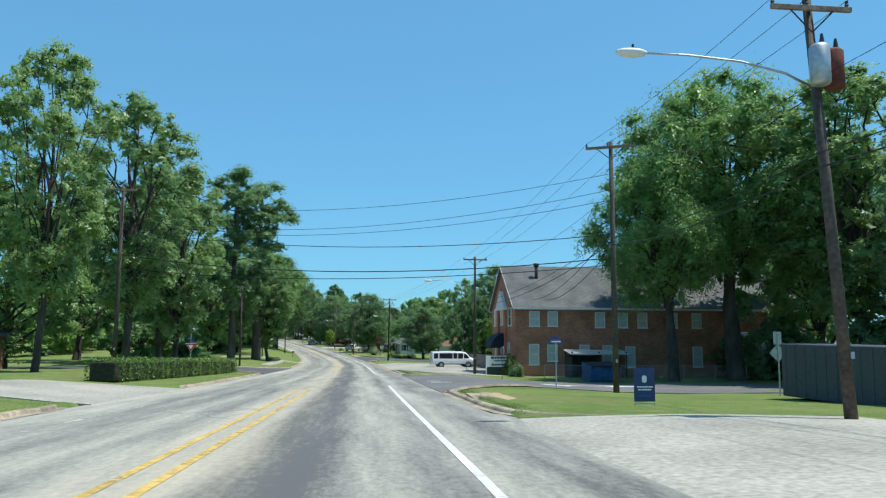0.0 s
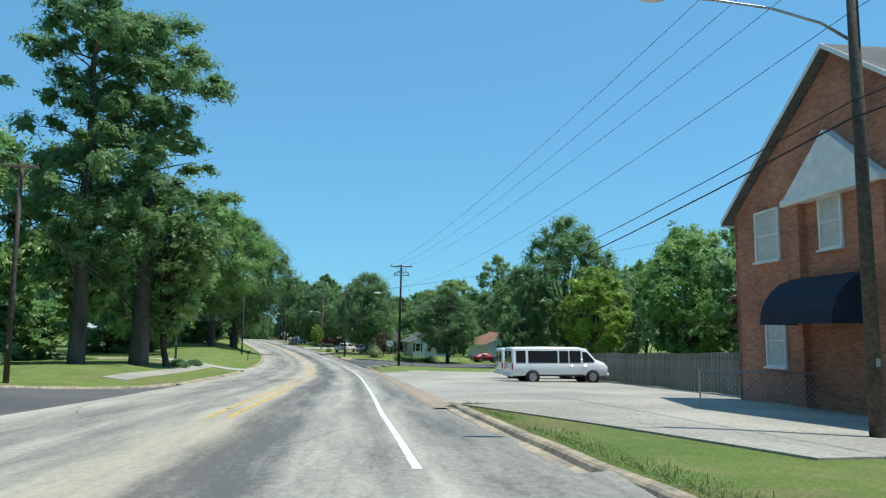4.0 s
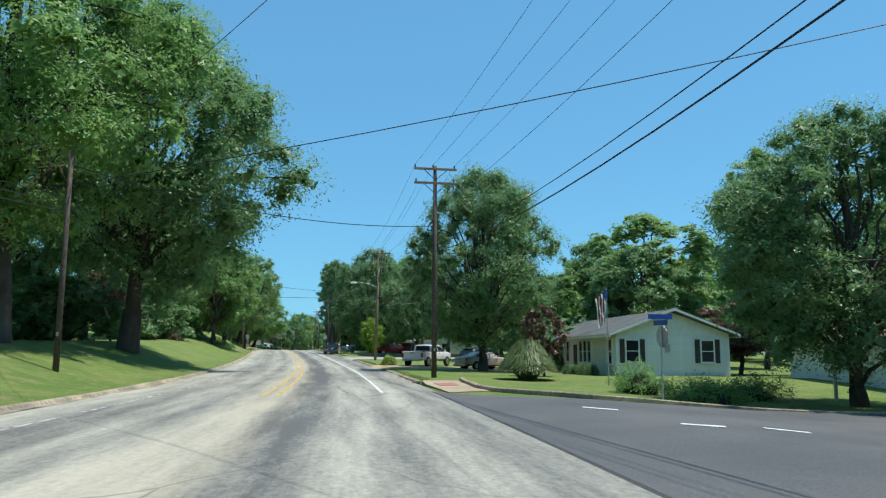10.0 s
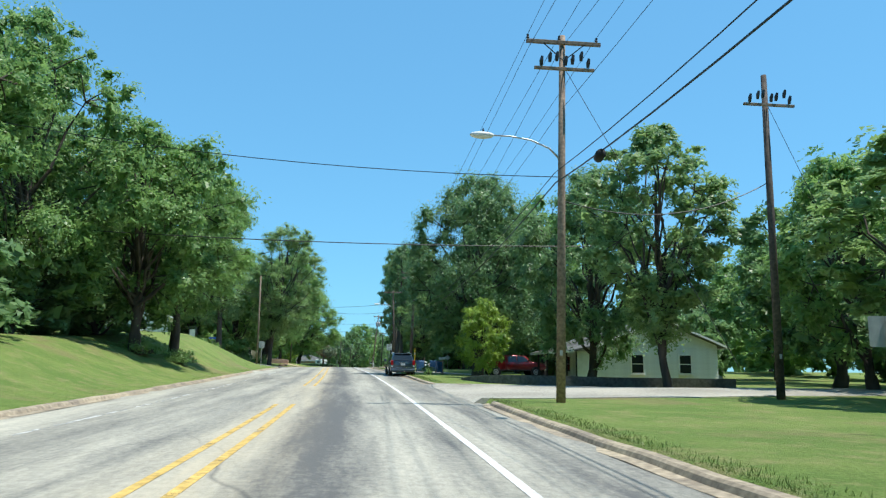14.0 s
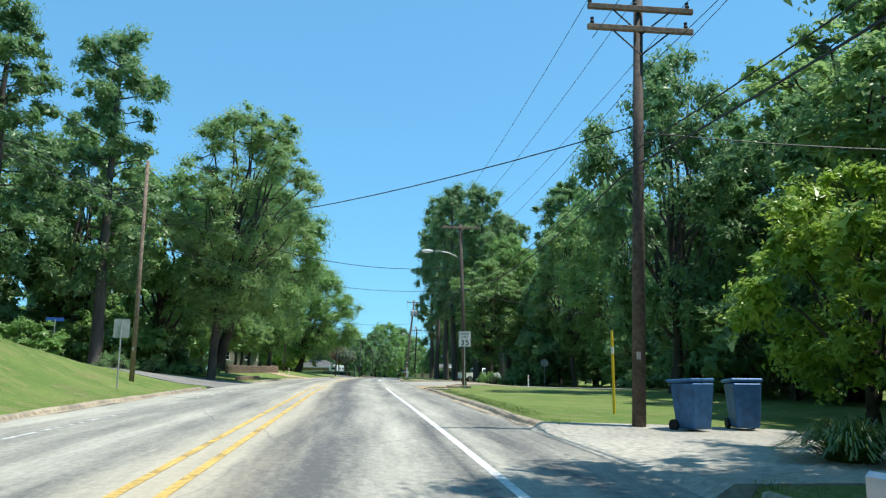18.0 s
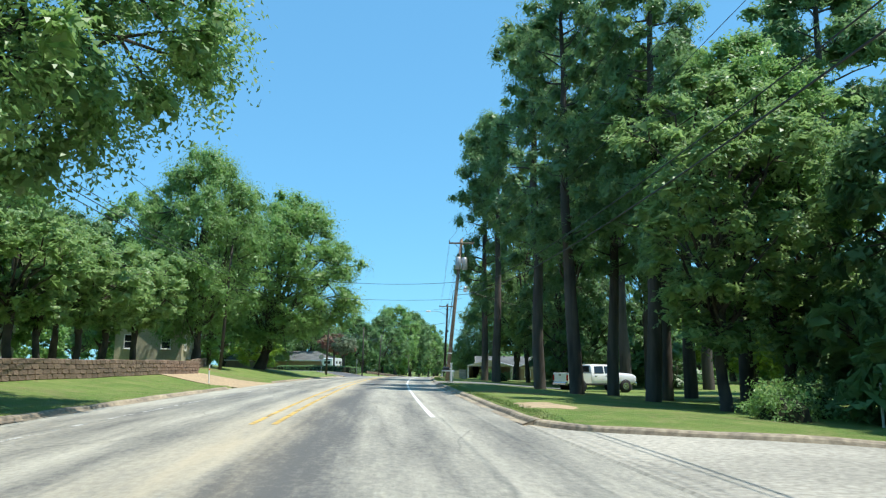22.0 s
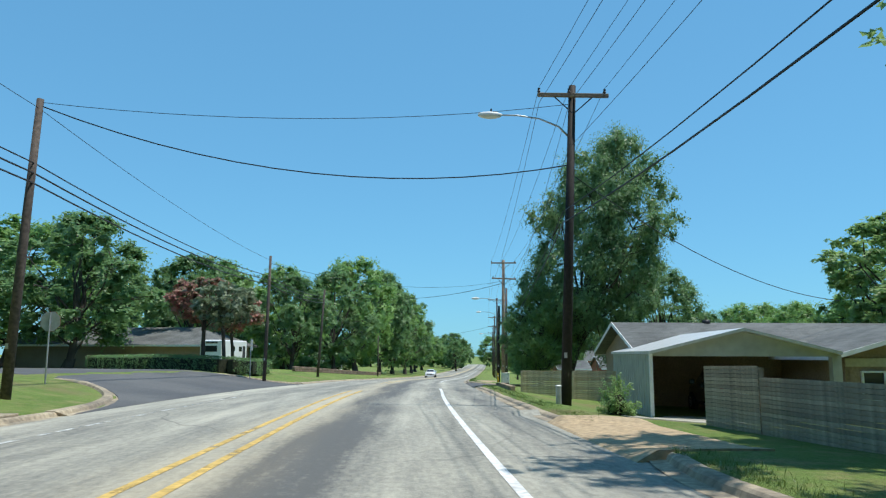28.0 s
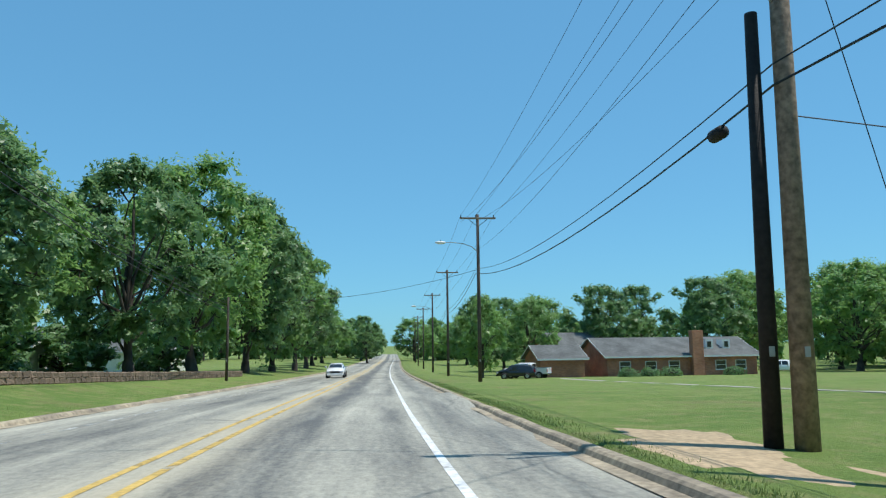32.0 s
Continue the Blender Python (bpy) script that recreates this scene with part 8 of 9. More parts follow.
window_at(h5, (0.6, -0.03, 1.3), 0.8, 1.1, (1, 0, 0), (0, -1, 0))
# stone-walled house on the left rise
h6 = gable_house("stone_house", house_pose(377.5, -22.5, 10, 0.7), 5.8, 11, 2.8, 5.0, M_CREAM, M_SHINGLE, "cream stone house with white sash windows", 0.4)
for x in (-1.7, 1.5):
    window_at(h6, (x, -0.03, 1.5), 0.85, 1.3, (1, 0, 0), (0, -1, 0))
for y in (2, 6):
    window_at(h6, (-2.93, y, 1.5), 1.0, 1.5, (0, 1, 0), (-1, 0, 0))
    window_at(h6, (2.93, y, 1.5), 1.0, 1.5, (0, 1, 0), (1, 0, 0))
h7 = gable_house("white_house", house_pose(357, -28, 30, 0.7), 8, 9, 3.0, 5.2, M_SIDING, M_SHINGLE, "white house behind the lawn trees", 0.4)
for x in (-2.2, 0.2, 2.4):
    window_at(h7, (x, -0.03, 1.5), 0.9, 1.4, (1, 0, 0), (0, -1, 0))
# brick bungalow at the start, left
h8 = gable_house("brick_bungalow", house_pose(66, -33, 84), 10, 16, 2.9, 4.6, M_BRICK, M_SHINGLE, "low red brick bungalow under the trees", 0.6, hip=4)
for x in (-3, 0.5, 3.2):
    window_at(h8, (x, -0.03, 1.4), 1.2, 1.4, (1, 0, 0), (0, -1, 0), M_DKWALL)
for y in (3, 7, 11):
    window_at(h8, (5.03, y, 1.4), 1.2, 1.4, (0, 1, 0), (1, 0, 0), M_DKWALL)
gable_house("dark_bungalow", house_pose(208, -29, 60), 8, 10, 2.6, 4.0, M_TANWALL, M_METALROOF, "small tan house with a pale metal roof", 0.8)

# --- last stretch
# carport and house behind the slatted fence
M_CARPORT = mat("pale_sheet_metal", (0.40, 0.41, 0.35), 0.6, 0.0, var=0.08, scale=3, bump=0.05)
cp = thing("carport", house_pose(414.7, 11.5, -6), "pale metal carport with a low gabled roof", "carport")
for sx in (-1, 1):
    bm = bmesh.new()
    if sx < 0:
        box(bm, (-3.05, 3.85, 1.0), (0.08, 7.7, 2.5))
    else:
        box(bm, (3.05, 0.1, 1.0), (0.3, 0.3, 2.5))
    part("side_wall" if sx < 0 else "post", bm, M_CARPORT, cp)
    bm = bmesh.new()
    q = [(sx * 3.14, -0.3, 2.24), (sx * 3.14, 7.9, 2.24), (0, 7.9, 3.02), (0, -0.3, 3.02)]
    lo = [bm.verts.new(p) for p in q]
    hi = [bm.verts.new((p[0], p[1], p[2] + 0.1)) for p in q]
    bm.faces.new(hi)
    bm.faces.new(lo[::-1])
    for k in range(4):
        bm.faces.new((lo[k], hi[k], hi[(k + 1) % 4], lo[(k + 1) % 4]))
    part("roof", bm, M_METALROOF, cp, "white corrugated metal roof")
bm = bmesh.new()
fr = [bm.verts.new(p) for p in ((-3.1, -0.05, 2.17), (3.1, -0.05, 2.17), (3.1, -0.05, 2.26), (0, -0.05, 3.0), (-3.1, -0.05, 2.26))]
bk = [bm.verts.new(v_.co + Vector((0, 0.06, 0))) for v_ in fr]
bm.faces.new(fr)
bm.faces.new(bk[::-1])
for k in range(5):
    bm.faces.new((fr[k], bk[k], bk[(k + 1) % 5], fr[(k + 1) % 5]))
part("gable", bm, M_CARPORT, cp)
for k in range(18):
    bm = bmesh.new()
    box(bm, (-3.093, 0.2 + k * 0.43, 1.0), (0.022, 0.06, 2.45))
    part("panel_rib", bm, M_CARPORT, cp)
bm = bmesh.new()
box(bm, (0, 7.6, 0.95), (6.0, 0.08, 2.4))
part("back_wall", bm, M_DKWALL, cp)
bm = bmesh.new()
box(bm, (-3.06, -0.06, 1.0), (0.12, 0.08, 2.5), None, 0.008)
part("corner_trim", bm, M_WHITE, cp, "white corner trim")
hh = gable_house("tan_house", house_pose(425.0, 10.1, -90), 6.8, 17, 2.15, 3.32, M_TANWALL, M_SHINGLE, "long low tan house with a grey shingle roof", 0.5)
bm = bmesh.new()
tube(bm, [(0, 4.0, 3.25), (0, 4.0, 3.42), (0, 4.0, 3.45), (0, 4.0, 3.62)], [0.13, 0.13, 0.2, 0.17], 12)
part("roof_vent", bm, M_DKMETAL, hh, "dark turbine roof vent", True)
hg = gable_house("tan_house_wing", house_pose(416.5, 20.0, 0), 8.0, 8, 2.4, 3.5, M_TANWALL, M_SHINGLE, "tan gabled wing of a low house", 0.5)
for x in (-3.0, -1.4, 0.4, 2.6):
    window_at(hg, (x, -0.03, 1.35), 0.9, 1.0, (1, 0, 0), (0, -1, 0), None, M_GLASS, False)
bm = bmesh.new()
box(bm, (0, -0.03, 2.15), (8.0, 0.06, 0.3))
part("frieze", bm, M_CREAM, hg)


def slat_fence(name, pts, h, slat, gap, material, label, posts=2.2, group="", down=0.24):
    """Horizontal boards on posts along (s, off) points; each board is an object."""
    root = thing(name, stand(*pts[0]), label, "fence", group)
    inv = root.matrix_world.inverted()
    for (s0, o0), (s1, o1) in zip(pts, pts[1:]):
        a, b = inv @ on(s0, o0), inv @ on(s1, o1)
        if down > 0.5:
            b.z = a.z
        ln = (b - a).length
        d = (b - a).normalized()
        m = Matrix((d, Vector((-d.y, d.x, 0)).normalized(), Vector((0, 0, 1)))).transposed().to_4x4()
        m.translation = a
        bm = bmesh.new()
        box(bm, (ln / 2, 0, 0), (ln, 0.025, slat), None, 0.004)
        me = bpy.data.meshes.new("board")
        bm.to_mesh(me)
        bm.free()
        me.materials.append(material)
        n = int((h + down + 0.06) / (slat + gap))
        for k in range(n):
            o = new("board", me)
            o.parent = root
            o.matrix_local = m @ Matrix.Translation((0, 0, -down + k * (slat + gap) + slat / 2))
        for k in range(int(ln / posts) + 1):
            bm = bmesh.new()
            box(bm, (min(k * posts + 0.05, ln - 0.05), -0.065, (h - down) / 2), (0.09, 0.09, h + down - 0.04), m)
            part("post", bm, material, root)
    return root


M_SLATDARK = mat("grey_weathered_boards", (0.34, 0.29, 0.21), 0.85, var=0.2, scale=8, random_amount=0.25)
M_SLATTAN = mat("tan_weathered_boards", (0.54, 0.44, 0.29), 0.85, var=0.18, scale=8, random_amount=0.15)
M_PICKET = mat("grey_weathered_pickets", (0.19, 0.18, 0.16), 0.85, var=0.2, scale=8, random_amount=0.18)
slat_fence("slatted_fence", [(384, 6.9), (404, 7.0)], 0.92, 0.075, 0.006, M_SLATDARK, "weathered fence of narrow horizontal boards")
slat_fence("slatted_fence", [(404.05, 7.0), (406.9, 7.1)], 1.28, 0.075, 0.006, M_SLATDARK, "dark weathered fence of narrow horizontal boards")
slat_fence("slatted_fence", [(422.6, 5.0), (422.2, 9.3)], 0.92, 0.085, 0.008, M_SLATTAN, "low tan fence of narrow horizontal boards", down=0.75)
# vertical board fence behind the car park
root = thing("board_fence", stand(84, 15.3), "tall grey weathered board fence behind the car park", "fence")
inv = root.matrix_world.inverted()
bm = bmesh.new()
box(bm, (0, 0, 0.87), (0.15, 0.022, 1.74), None, 0.004)
me = bpy.data.meshes.new("board")
bm.to_mesh(me)
bm.free()
me.materials.append(M_PICKET)
for i in range(300):
    s = 76 + i * 0.158
    off = 15.25 + 1.25 * (s - 76) / 47.4 + 0.02 * (i % 2)
    p = inv @ on(s, off, 0.03)
    o = new("board", me)
    o.parent = root
    o.matrix_local = pose(p.x, p.y, p.z, 0, 0, 88.5 + heading(s) - heading(84))
for k in range(19):
    s = 76.5 + k * 2.55
    p = inv @ on(s, 15.42 + 1.25 * (s - 76) / 47.4)
    bm = bmesh.new()
    box(bm, (p.x, p.y, p.z + 0.8), (0.09, 0.09, 1.7))
    part("post", bm, M_PICKET, root)


def chain_fence(pts, h, label):
    root = thing("chain_link_fence", stand(*pts[0]), label, "fence")
    inv = root.matrix_world.inverted()
    for (s0, o0), (s1, o1) in zip(pts, pts[1:]):
        a, b = inv @ on(s0, o0), inv @ on(s1, o1)
        n = max(1, int((b - a).length / 2.6))
        for k in range(n + 1):
            p = a.lerp(b, k / n)
            bm = bmesh.new()
            tube(bm, [p - Vector((0, 0, 0.2)), p + Vector((0, 0, h + 0.05))], 0.028, 7)
            part("post", bm, M_STEEL, root)
        bm = bmesh.new()
        tube(bm, [a + Vector((0, 0, h)), b + Vector((0, 0, h))], 0.02, 6)
        part("top_rail", bm, M_STEEL, root)
        ln = (b - a).length
        d = (b - a) / ln
        v, f = [], []
        step = 0.17
        for k in range(-int(h / step), int(ln / step) + 1):
            for sg in (1, -1):
                x0 = k * step if sg > 0 else k * step + h
                pa, pb = [x0, 0.0], [x0 + sg * h, h]
                for pt, other in ((pa, pb), (pb, pa)):
                    if pt[0] < 0:
                        pt[1] += (0 - pt[0]) * sg if pt is pa else (0 - pt[0]) * sg
                        pt[0] = 0
                    if pt[0] > ln:
                        pt[1] += (ln - pt[0]) * sg
                        pt[0] = ln
                if abs(pa[1] - pb[1]) < 0.05 or not (0 <= pa[1] <= h and 0 <= pb[1] <= h):
                    continue
                q, g2 = tube_np([a + d * pa[0] + Vector((0, 0, pa[1])), a + d * pb[0] + Vector((0, 0, pb[1]))], [0.004, 0.004], 3)
                f += [tuple(i + len(v) for i in t_) for t_ in g2]
                v += q
        ob = new("mesh", mesh_of("mesh", v, f, M_STEEL))
        ob.parent = root
    return root


chain_fence([(64.5, 15.5), (63.2, 22), (62.2, 33)], 1.3, "grey chain link fence round the school yard")
chain_fence([(78.0, 14.9), (78.6, 10.6)], 1.1, "short chain link fence at the car park corner")

# distant brick house with a chimney across the lawn
rh = gable_house("brick_ranch_house", house_pose(553, 29.4, -84), 11, 22, 2.9, 5.2, M_BRICK, M_SHINGLE, "long low red brick house with a chimney", 0.6)
for y in (2.5, 6.2, 9.6, 16.5, 19.5):
    window_at(rh, (5.53, y, 1.5), 1.6, 1.3, (0, 1, 0), (1, 0, 0))
bm = bmesh.new()
box(bm, (5.9, 12.8, 3.0), (1.0, 1.6, 6.4), None, 0.03)
part("chimney", bm, M_BRICK, rh, "red brick chimney")
for y in (15.8, 18.4):
    bm = bmesh.new()
    box(bm, (3.2, y, 4.3), (1.6, 1.1, 1.4))
    dm = part("dormer", bm, M_WHITE, rh, "white dormer")
    bm = bmesh.new()
    box(bm, (4.01, y, 4.3), (0.04, 0.6, 0.8))
    part("dormer_window", bm, M_GLASS, dm)
gable_house("brick_garage", house_pose(551, 20.5, -84), 7, 6.2, 2.6, 4.2, M_BRICK, M_SHINGLE, "low brick garage beside the long house", 0.5)
gable_house("brick_house", house_pose(600, 30, -80), 10, 12, 5.2, 7.5, M_BRICK, M_SHINGLE, "two storey brick house among the trees", 0.6)
# houses behind the trees on the left of the last stretch
hl = gable_house("grey_house", house_pose(474, -24, 84), 11, 24, 2.8, 4.6, M_TANWALL, M_SHINGLE, "long low house with a grey shingle roof", 0.8, hip=4)
for x in (-3, 0, 3):
    window_at(hl, (x, -0.03, 1.4), 1.4, 1.3, (1, 0, 0), (0, -1, 0))
hl2 = gable_house("white_bungalow", house_pose(522, -30, 84), 10, 16, 2.8, 4.4, M_GARAGE, M_SHINGLE, "pale bungalow behind the roadside trees", 0.6)
for x in (-3, 0, 3):
    window_at(hl2, (x, -0.03, 1.4), 1.4, 1.3, (1, 0, 0), (0, -1, 0))
gable_house("white_bungalow", house_pose(556, -28, 84), 9, 12, 2.8, 4.4, M_SIDING, M_SHINGLE, "white bungalow behind the roadside trees", 0.6)

# caravan
root = thing("travel_trailer", stand(467.5, -22.3, -4), "white travel trailer parked beside the house", "trailer")
bm = bmesh.new()
box(bm, (0, 0, 1.75), (2.4, 6.6, 2.5), None, 0.12)
part("body", bm, M_CARWHITE, root)
for z, y, w, h in ((2.1, -0.6, 1.0, 0.5), (2.1, 1.4, 0.8, 0.5)):
    for sx in (1, -1):
        bm = bmesh.new()
        box(bm, (sx * 1.21, y, z), (0.03, w, h), None, 0.01)
        part("window", bm, M_GLASS, root)
bm = bmesh.new()
box(bm, (0, -3.31, 2.1), (1.3, 0.03, 0.6), None, 0.01)
part("end_window", bm, M_GLASS, root)
bm = bmesh.new()
box(bm, (1.215, 2.4, 1.5), (0.03, 0.7, 1.8), None, 0.01)
part("door", bm, M_TRIM, root)
bars(root, M_SIGNBLACK, (0, 2.72), 1.4, 0.22, 1, y=-3.33, fill=0.8, seed=8)
for y in (-0.5, 0.5):
    for x in (-1.05, 1.05):
        wheel(root, x, y, 0.36, 0.22)
bm = bmesh.new()
tube(bm, [(0.5, 3.2, 0.5), (0, 4.3, 0.5)], 0.05, 6)
tube(bm, [(-0.5, 3.2, 0.5), (0, 4.3, 0.5)], 0.05, 6)
part("tow_bar", bm, M_DKMETAL, root)


# ---------------------------------------------------------------- hedges, shrubs and small things
def leaf_shell(name, root, sampler, count, size, material, seed, label=""):
    """Leaves over a shape given by sampler(rng, n) -> points, normals."""
    rng_ = np.random.default_rng(seed)
    p, n = sampler(rng_, count)
    n = n + rng_.normal(scale=0.5, size=n.shape)
    n /= np.linalg.norm(n, axis=1)[:, None] + 1e-9
    t = np.cross(n, rng_.normal(size=n.shape))
    t /= np.linalg.norm(t, axis=1)[:, None] + 1e-9
    b = np.cross(n, t)
    sz = size * rng_.uniform(0.6, 1.4, count)[:, None]
    v = np.stack([p - t * sz, p + b * sz * 0.6 + n * sz * 0.2, p + t * sz, p - b * sz * 0.6 + n * sz * 0.2], 1).reshape(-1, 3)
    i = np.arange(count)[:, None] * 4
    f = np.concatenate([i + (0, 1, 2), i + (0, 2, 3)], 1).reshape(-1, 3)
    ob = new(name, mesh_of(name, v, f, material))
    ob.parent = root
    if label:
        ob["label"] = label
    return ob


def hedge(pts, w, h, material, label, density=420, size=0.06):
    root = thing("hedge", stand(*pts[0]), label, "hedge")
    inv = root.matrix_world.inverted()
    for (s0, o0), (s1, o1) in zip(pts, pts[1:]):
        a, b = inv @ on(s0, o0), inv @ on(s1, o1)
        ln = (b - a).length
        d = np.array((b - a) / ln)
        r = np.array((d[1], -d[0], 0.0))
        a_ = np.array(a)

        def sampler(rg, n):
            u = rg.uniform(0, ln, n)
            face = rg.uniform(0, w + 2 * h, n)
            bulge = 0.06 * np.sin(u * 2.1) + 0.05 * np.sin(u * 5.3) + rg.normal(scale=0.035, size=n)
            x = np.where(face < h, -w / 2 - bulge, np.where(face < h + w, face - h - w / 2, w / 2 + bulge))
            z = np.where(face < h, face, np.where(face < h + w, h + bulge, face - h - w))
            nn = np.where((face < h)[:, None], -r, np.where((face < h + w)[:, None], np.array((0, 0, 1.0)), r))
            return a_ + u[:, None] * d + x[:, None] * r + z[:, None] * np.array((0, 0, 1.0)), nn

        leaf_shell("foliage", root, sampler, int(ln * density), size, material, int(s0))
        bm = bmesh.new()
        m = Matrix((Vector(d), Vector(r), Vector((0, 0, 1)))).transposed().to_4x4()
        m.translation = a
        box(bm, (ln / 2, 0, h * 0.46), (ln - 0.1, w * 0.8, h * 0.86), m, 0.05)
        part("core", bm, M_DARKCORE, root, "dark solid core inside the leaves")
    return root


# near black filling that closes the gaps behind hedge and shrub leaves
M_DARKCORE = mat("dark_core", (0.03, 0.035, 0.018), 0.95, var=0.3)


def shrub(s, off, r, h, material, label, count=2200, size=0.05, spiky=False, category="bush", loose=False):
    root = thing("shrub", stand(s, off, 37 * s), label, category)

    def sampler(rg, n):
        d = rg.normal(size=(n, 3))
        d[:, 2] = np.abs(d[:, 2])
        d /= np.linalg.norm(d, axis=1)[:, None]
        k = (0.85 + 0.1 * np.sin(d[:, 0] * 5 + s) + 0.08 * np.sin(d[:, 1] * 7)) * rg.uniform(0.75, 1.03, n)
        return d * k[:, None] * (r, r, h) + (0, 0, 0.03), d

    def tufts(rg, n):
        # leaves gathered on shoots of uneven length
        k = 46
        d = rg.normal(size=(k, 3))
        d[:, 2] = np.abs(d[:, 2]) * 1.1 + 0.05
        d /= np.linalg.norm(d, axis=1)[:, None]
        tip = d * rg.uniform(0.62, 1.12, k)[:, None] * (r, r, h)
        own = rg.integers(0, k, n)
        u = rg.uniform(0.45, 1.0, n)[:, None]
        p = tip[own] * u + rg.normal(size=(n, 3)) * (0.17 * r * (1.25 - u))
        p[:, 2] = np.maximum(p[:, 2], 0.02)
        return p, d[own] * 0.6 + (0, 0, 0.5)

    if not spiky:
        leaf_shell("foliage", root, tufts if loose else sampler, count, size, material, int(s * 10))
        bm = bmesh.new()
        q = bmesh.ops.create_icosphere(bm, subdivisions=2, radius=1.0)
        for v_ in q["verts"]:
            fill = 0.5 if loose else 0.72
            v_.co = Vector((v_.co.x * r * fill, v_.co.y * r * fill, max(0, v_.co.z) * h * (fill + 0.06)))
        part("core", bm, M_DARKCORE, root, "dark solid core inside the leaves")
    else:
        rg = np.random.default_rng(int(s))
        v, f = [], []
        for k in range(count):
            a = rg.uniform(0, 2 * math.pi)
            out = math.sqrt(rg.uniform(0.01, 1.0)) * r
            top = h * math.sqrt(max(0.05, 1.08 - (out / r) ** 2)) * rg.uniform(0.75, 1.08)
            da = np.array((math.cos(a), math.sin(a), 0))
            w = np.array((-math.sin(a), math.cos(a), 0)) * 0.011
            pts = [da * 0.3 * r * rg.uniform(0, 1), da * out * 0.55 + (0, 0, top * 0.72), da * out * 0.85 + (0, 0, top), da * out * 1.1 + (0, 0, top * rg.uniform(0.5, 0.9))]
            q = len(v)
            for p in pts:
                v += [np.asarray(p) - w, np.asarray(p) + w]
            f += [(q + 2 * j, q + 2 * j + 1, q + 2 * j + 3, q + 2 * j + 2) for j in range(3)]
        ob = new("grass_clump", mesh_of("grass_clump", v, f, material))
        ob.parent = root
    return root


hedge([(37, -12.6), (50, -12.0), (64, -11.6)], 1.5, 1.05, M_HEDGE, "clipped bright green hedge beside the road")
hedge([(456, -30), (448.6, -20.8), (443.0, -13.9), (444.2, -13.0), (450.2, -13.3)], 1.6, 1.1, M_DARKLEAF, "long clipped dark green hedge at the corner", 420)
# its leaf green is lightened too, standing in for sunshine on the bush
shrub(206.6, 5.45, 0.82, 1.0, leaf_mat("bright_box_leaves", (0.38, 0.5, 0.1), (0.22, 0.34, 0.07), 0.35), "round clipped bright green bush at the driveway", 8000, 0.024)
shrub(181.3, 10.0, 1.55, 2.0, leaf_mat("pampas_blades", (0.25, 0.32, 0.12), (0.12, 0.17, 0.06), 0.3), "tall fountain grass clump on the lawn", 5200, spiky=True)
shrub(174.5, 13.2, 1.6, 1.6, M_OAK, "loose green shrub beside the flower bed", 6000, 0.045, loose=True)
shrub(170.5, 14.0, 2.2, 1.0, M_HEDGE, "wide low green shrub at the street corner", 7000, 0.042, loose=True)
shrub(172.5, 17.0, 2.2, 1.1, M_HEDGE, "wide low green shrub at the street corner", 7000, 0.042, loose=True)
for k in range(4):
    shrub(190.5 + 1.4 * k, 17.2, 0.65, 0.85, M_DARKLEAF, "small rounded foundation bush by the house", 2600, 0.028)
shrub(408.5, 5.5, 0.56, 0.98, M_ELM, "loose leafy bush beside the carport", 5200, 0.027, loose=True)
shrub(70.4, 13.7, 0.75, 2.3, M_HEDGE, "upright clipped bush beside the school board", 2600, 0.06)
shrub(68.6, 13.9, 0.8, 1.4, M_DARKLEAF, "dark bush at the school corner", 1500, 0.06)
shrub(229, -15.2, 0.9, 1.1, M_RED, "small reddish shrub on the bank", 3000, 0.03, loose=True)
shrub(256.3, 5.7, 0.38, 0.6, M_OAK, "small shrub at the foot of a mailbox", 1500, 0.025, loose=True)
shrub(266.6, 6.9, 1.1, 0.6, leaf_mat("day_lily_blades", (0.2, 0.3, 0.06), (0.08, 0.14, 0.03), 0.3), "clump of arching lily leaves by the drive", 500, spiky=True)
for s, o in ((118, -13), (121, -13.6), (124, -12.8)):
    shrub(s, o, 0.9, 0.6, M_DARKLEAF, "low dark shrub on the lawn", 1100, 0.06)
for s, o in ((543.5, 31.5), (544, 34.5), (544.5, 37.5), (545.5, 46.5)):
    shrub(s, o, 1.6, 1.3, M_DARKLEAF, "clipped dark bush before the brick house", 900, 0.12)
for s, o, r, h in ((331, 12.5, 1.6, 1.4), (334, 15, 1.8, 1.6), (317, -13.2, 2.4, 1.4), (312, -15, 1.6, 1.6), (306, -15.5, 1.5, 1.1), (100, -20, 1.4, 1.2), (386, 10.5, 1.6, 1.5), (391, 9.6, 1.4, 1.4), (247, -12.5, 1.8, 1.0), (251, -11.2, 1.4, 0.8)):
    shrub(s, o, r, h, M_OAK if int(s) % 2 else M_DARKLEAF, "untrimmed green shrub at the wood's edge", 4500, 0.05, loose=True)


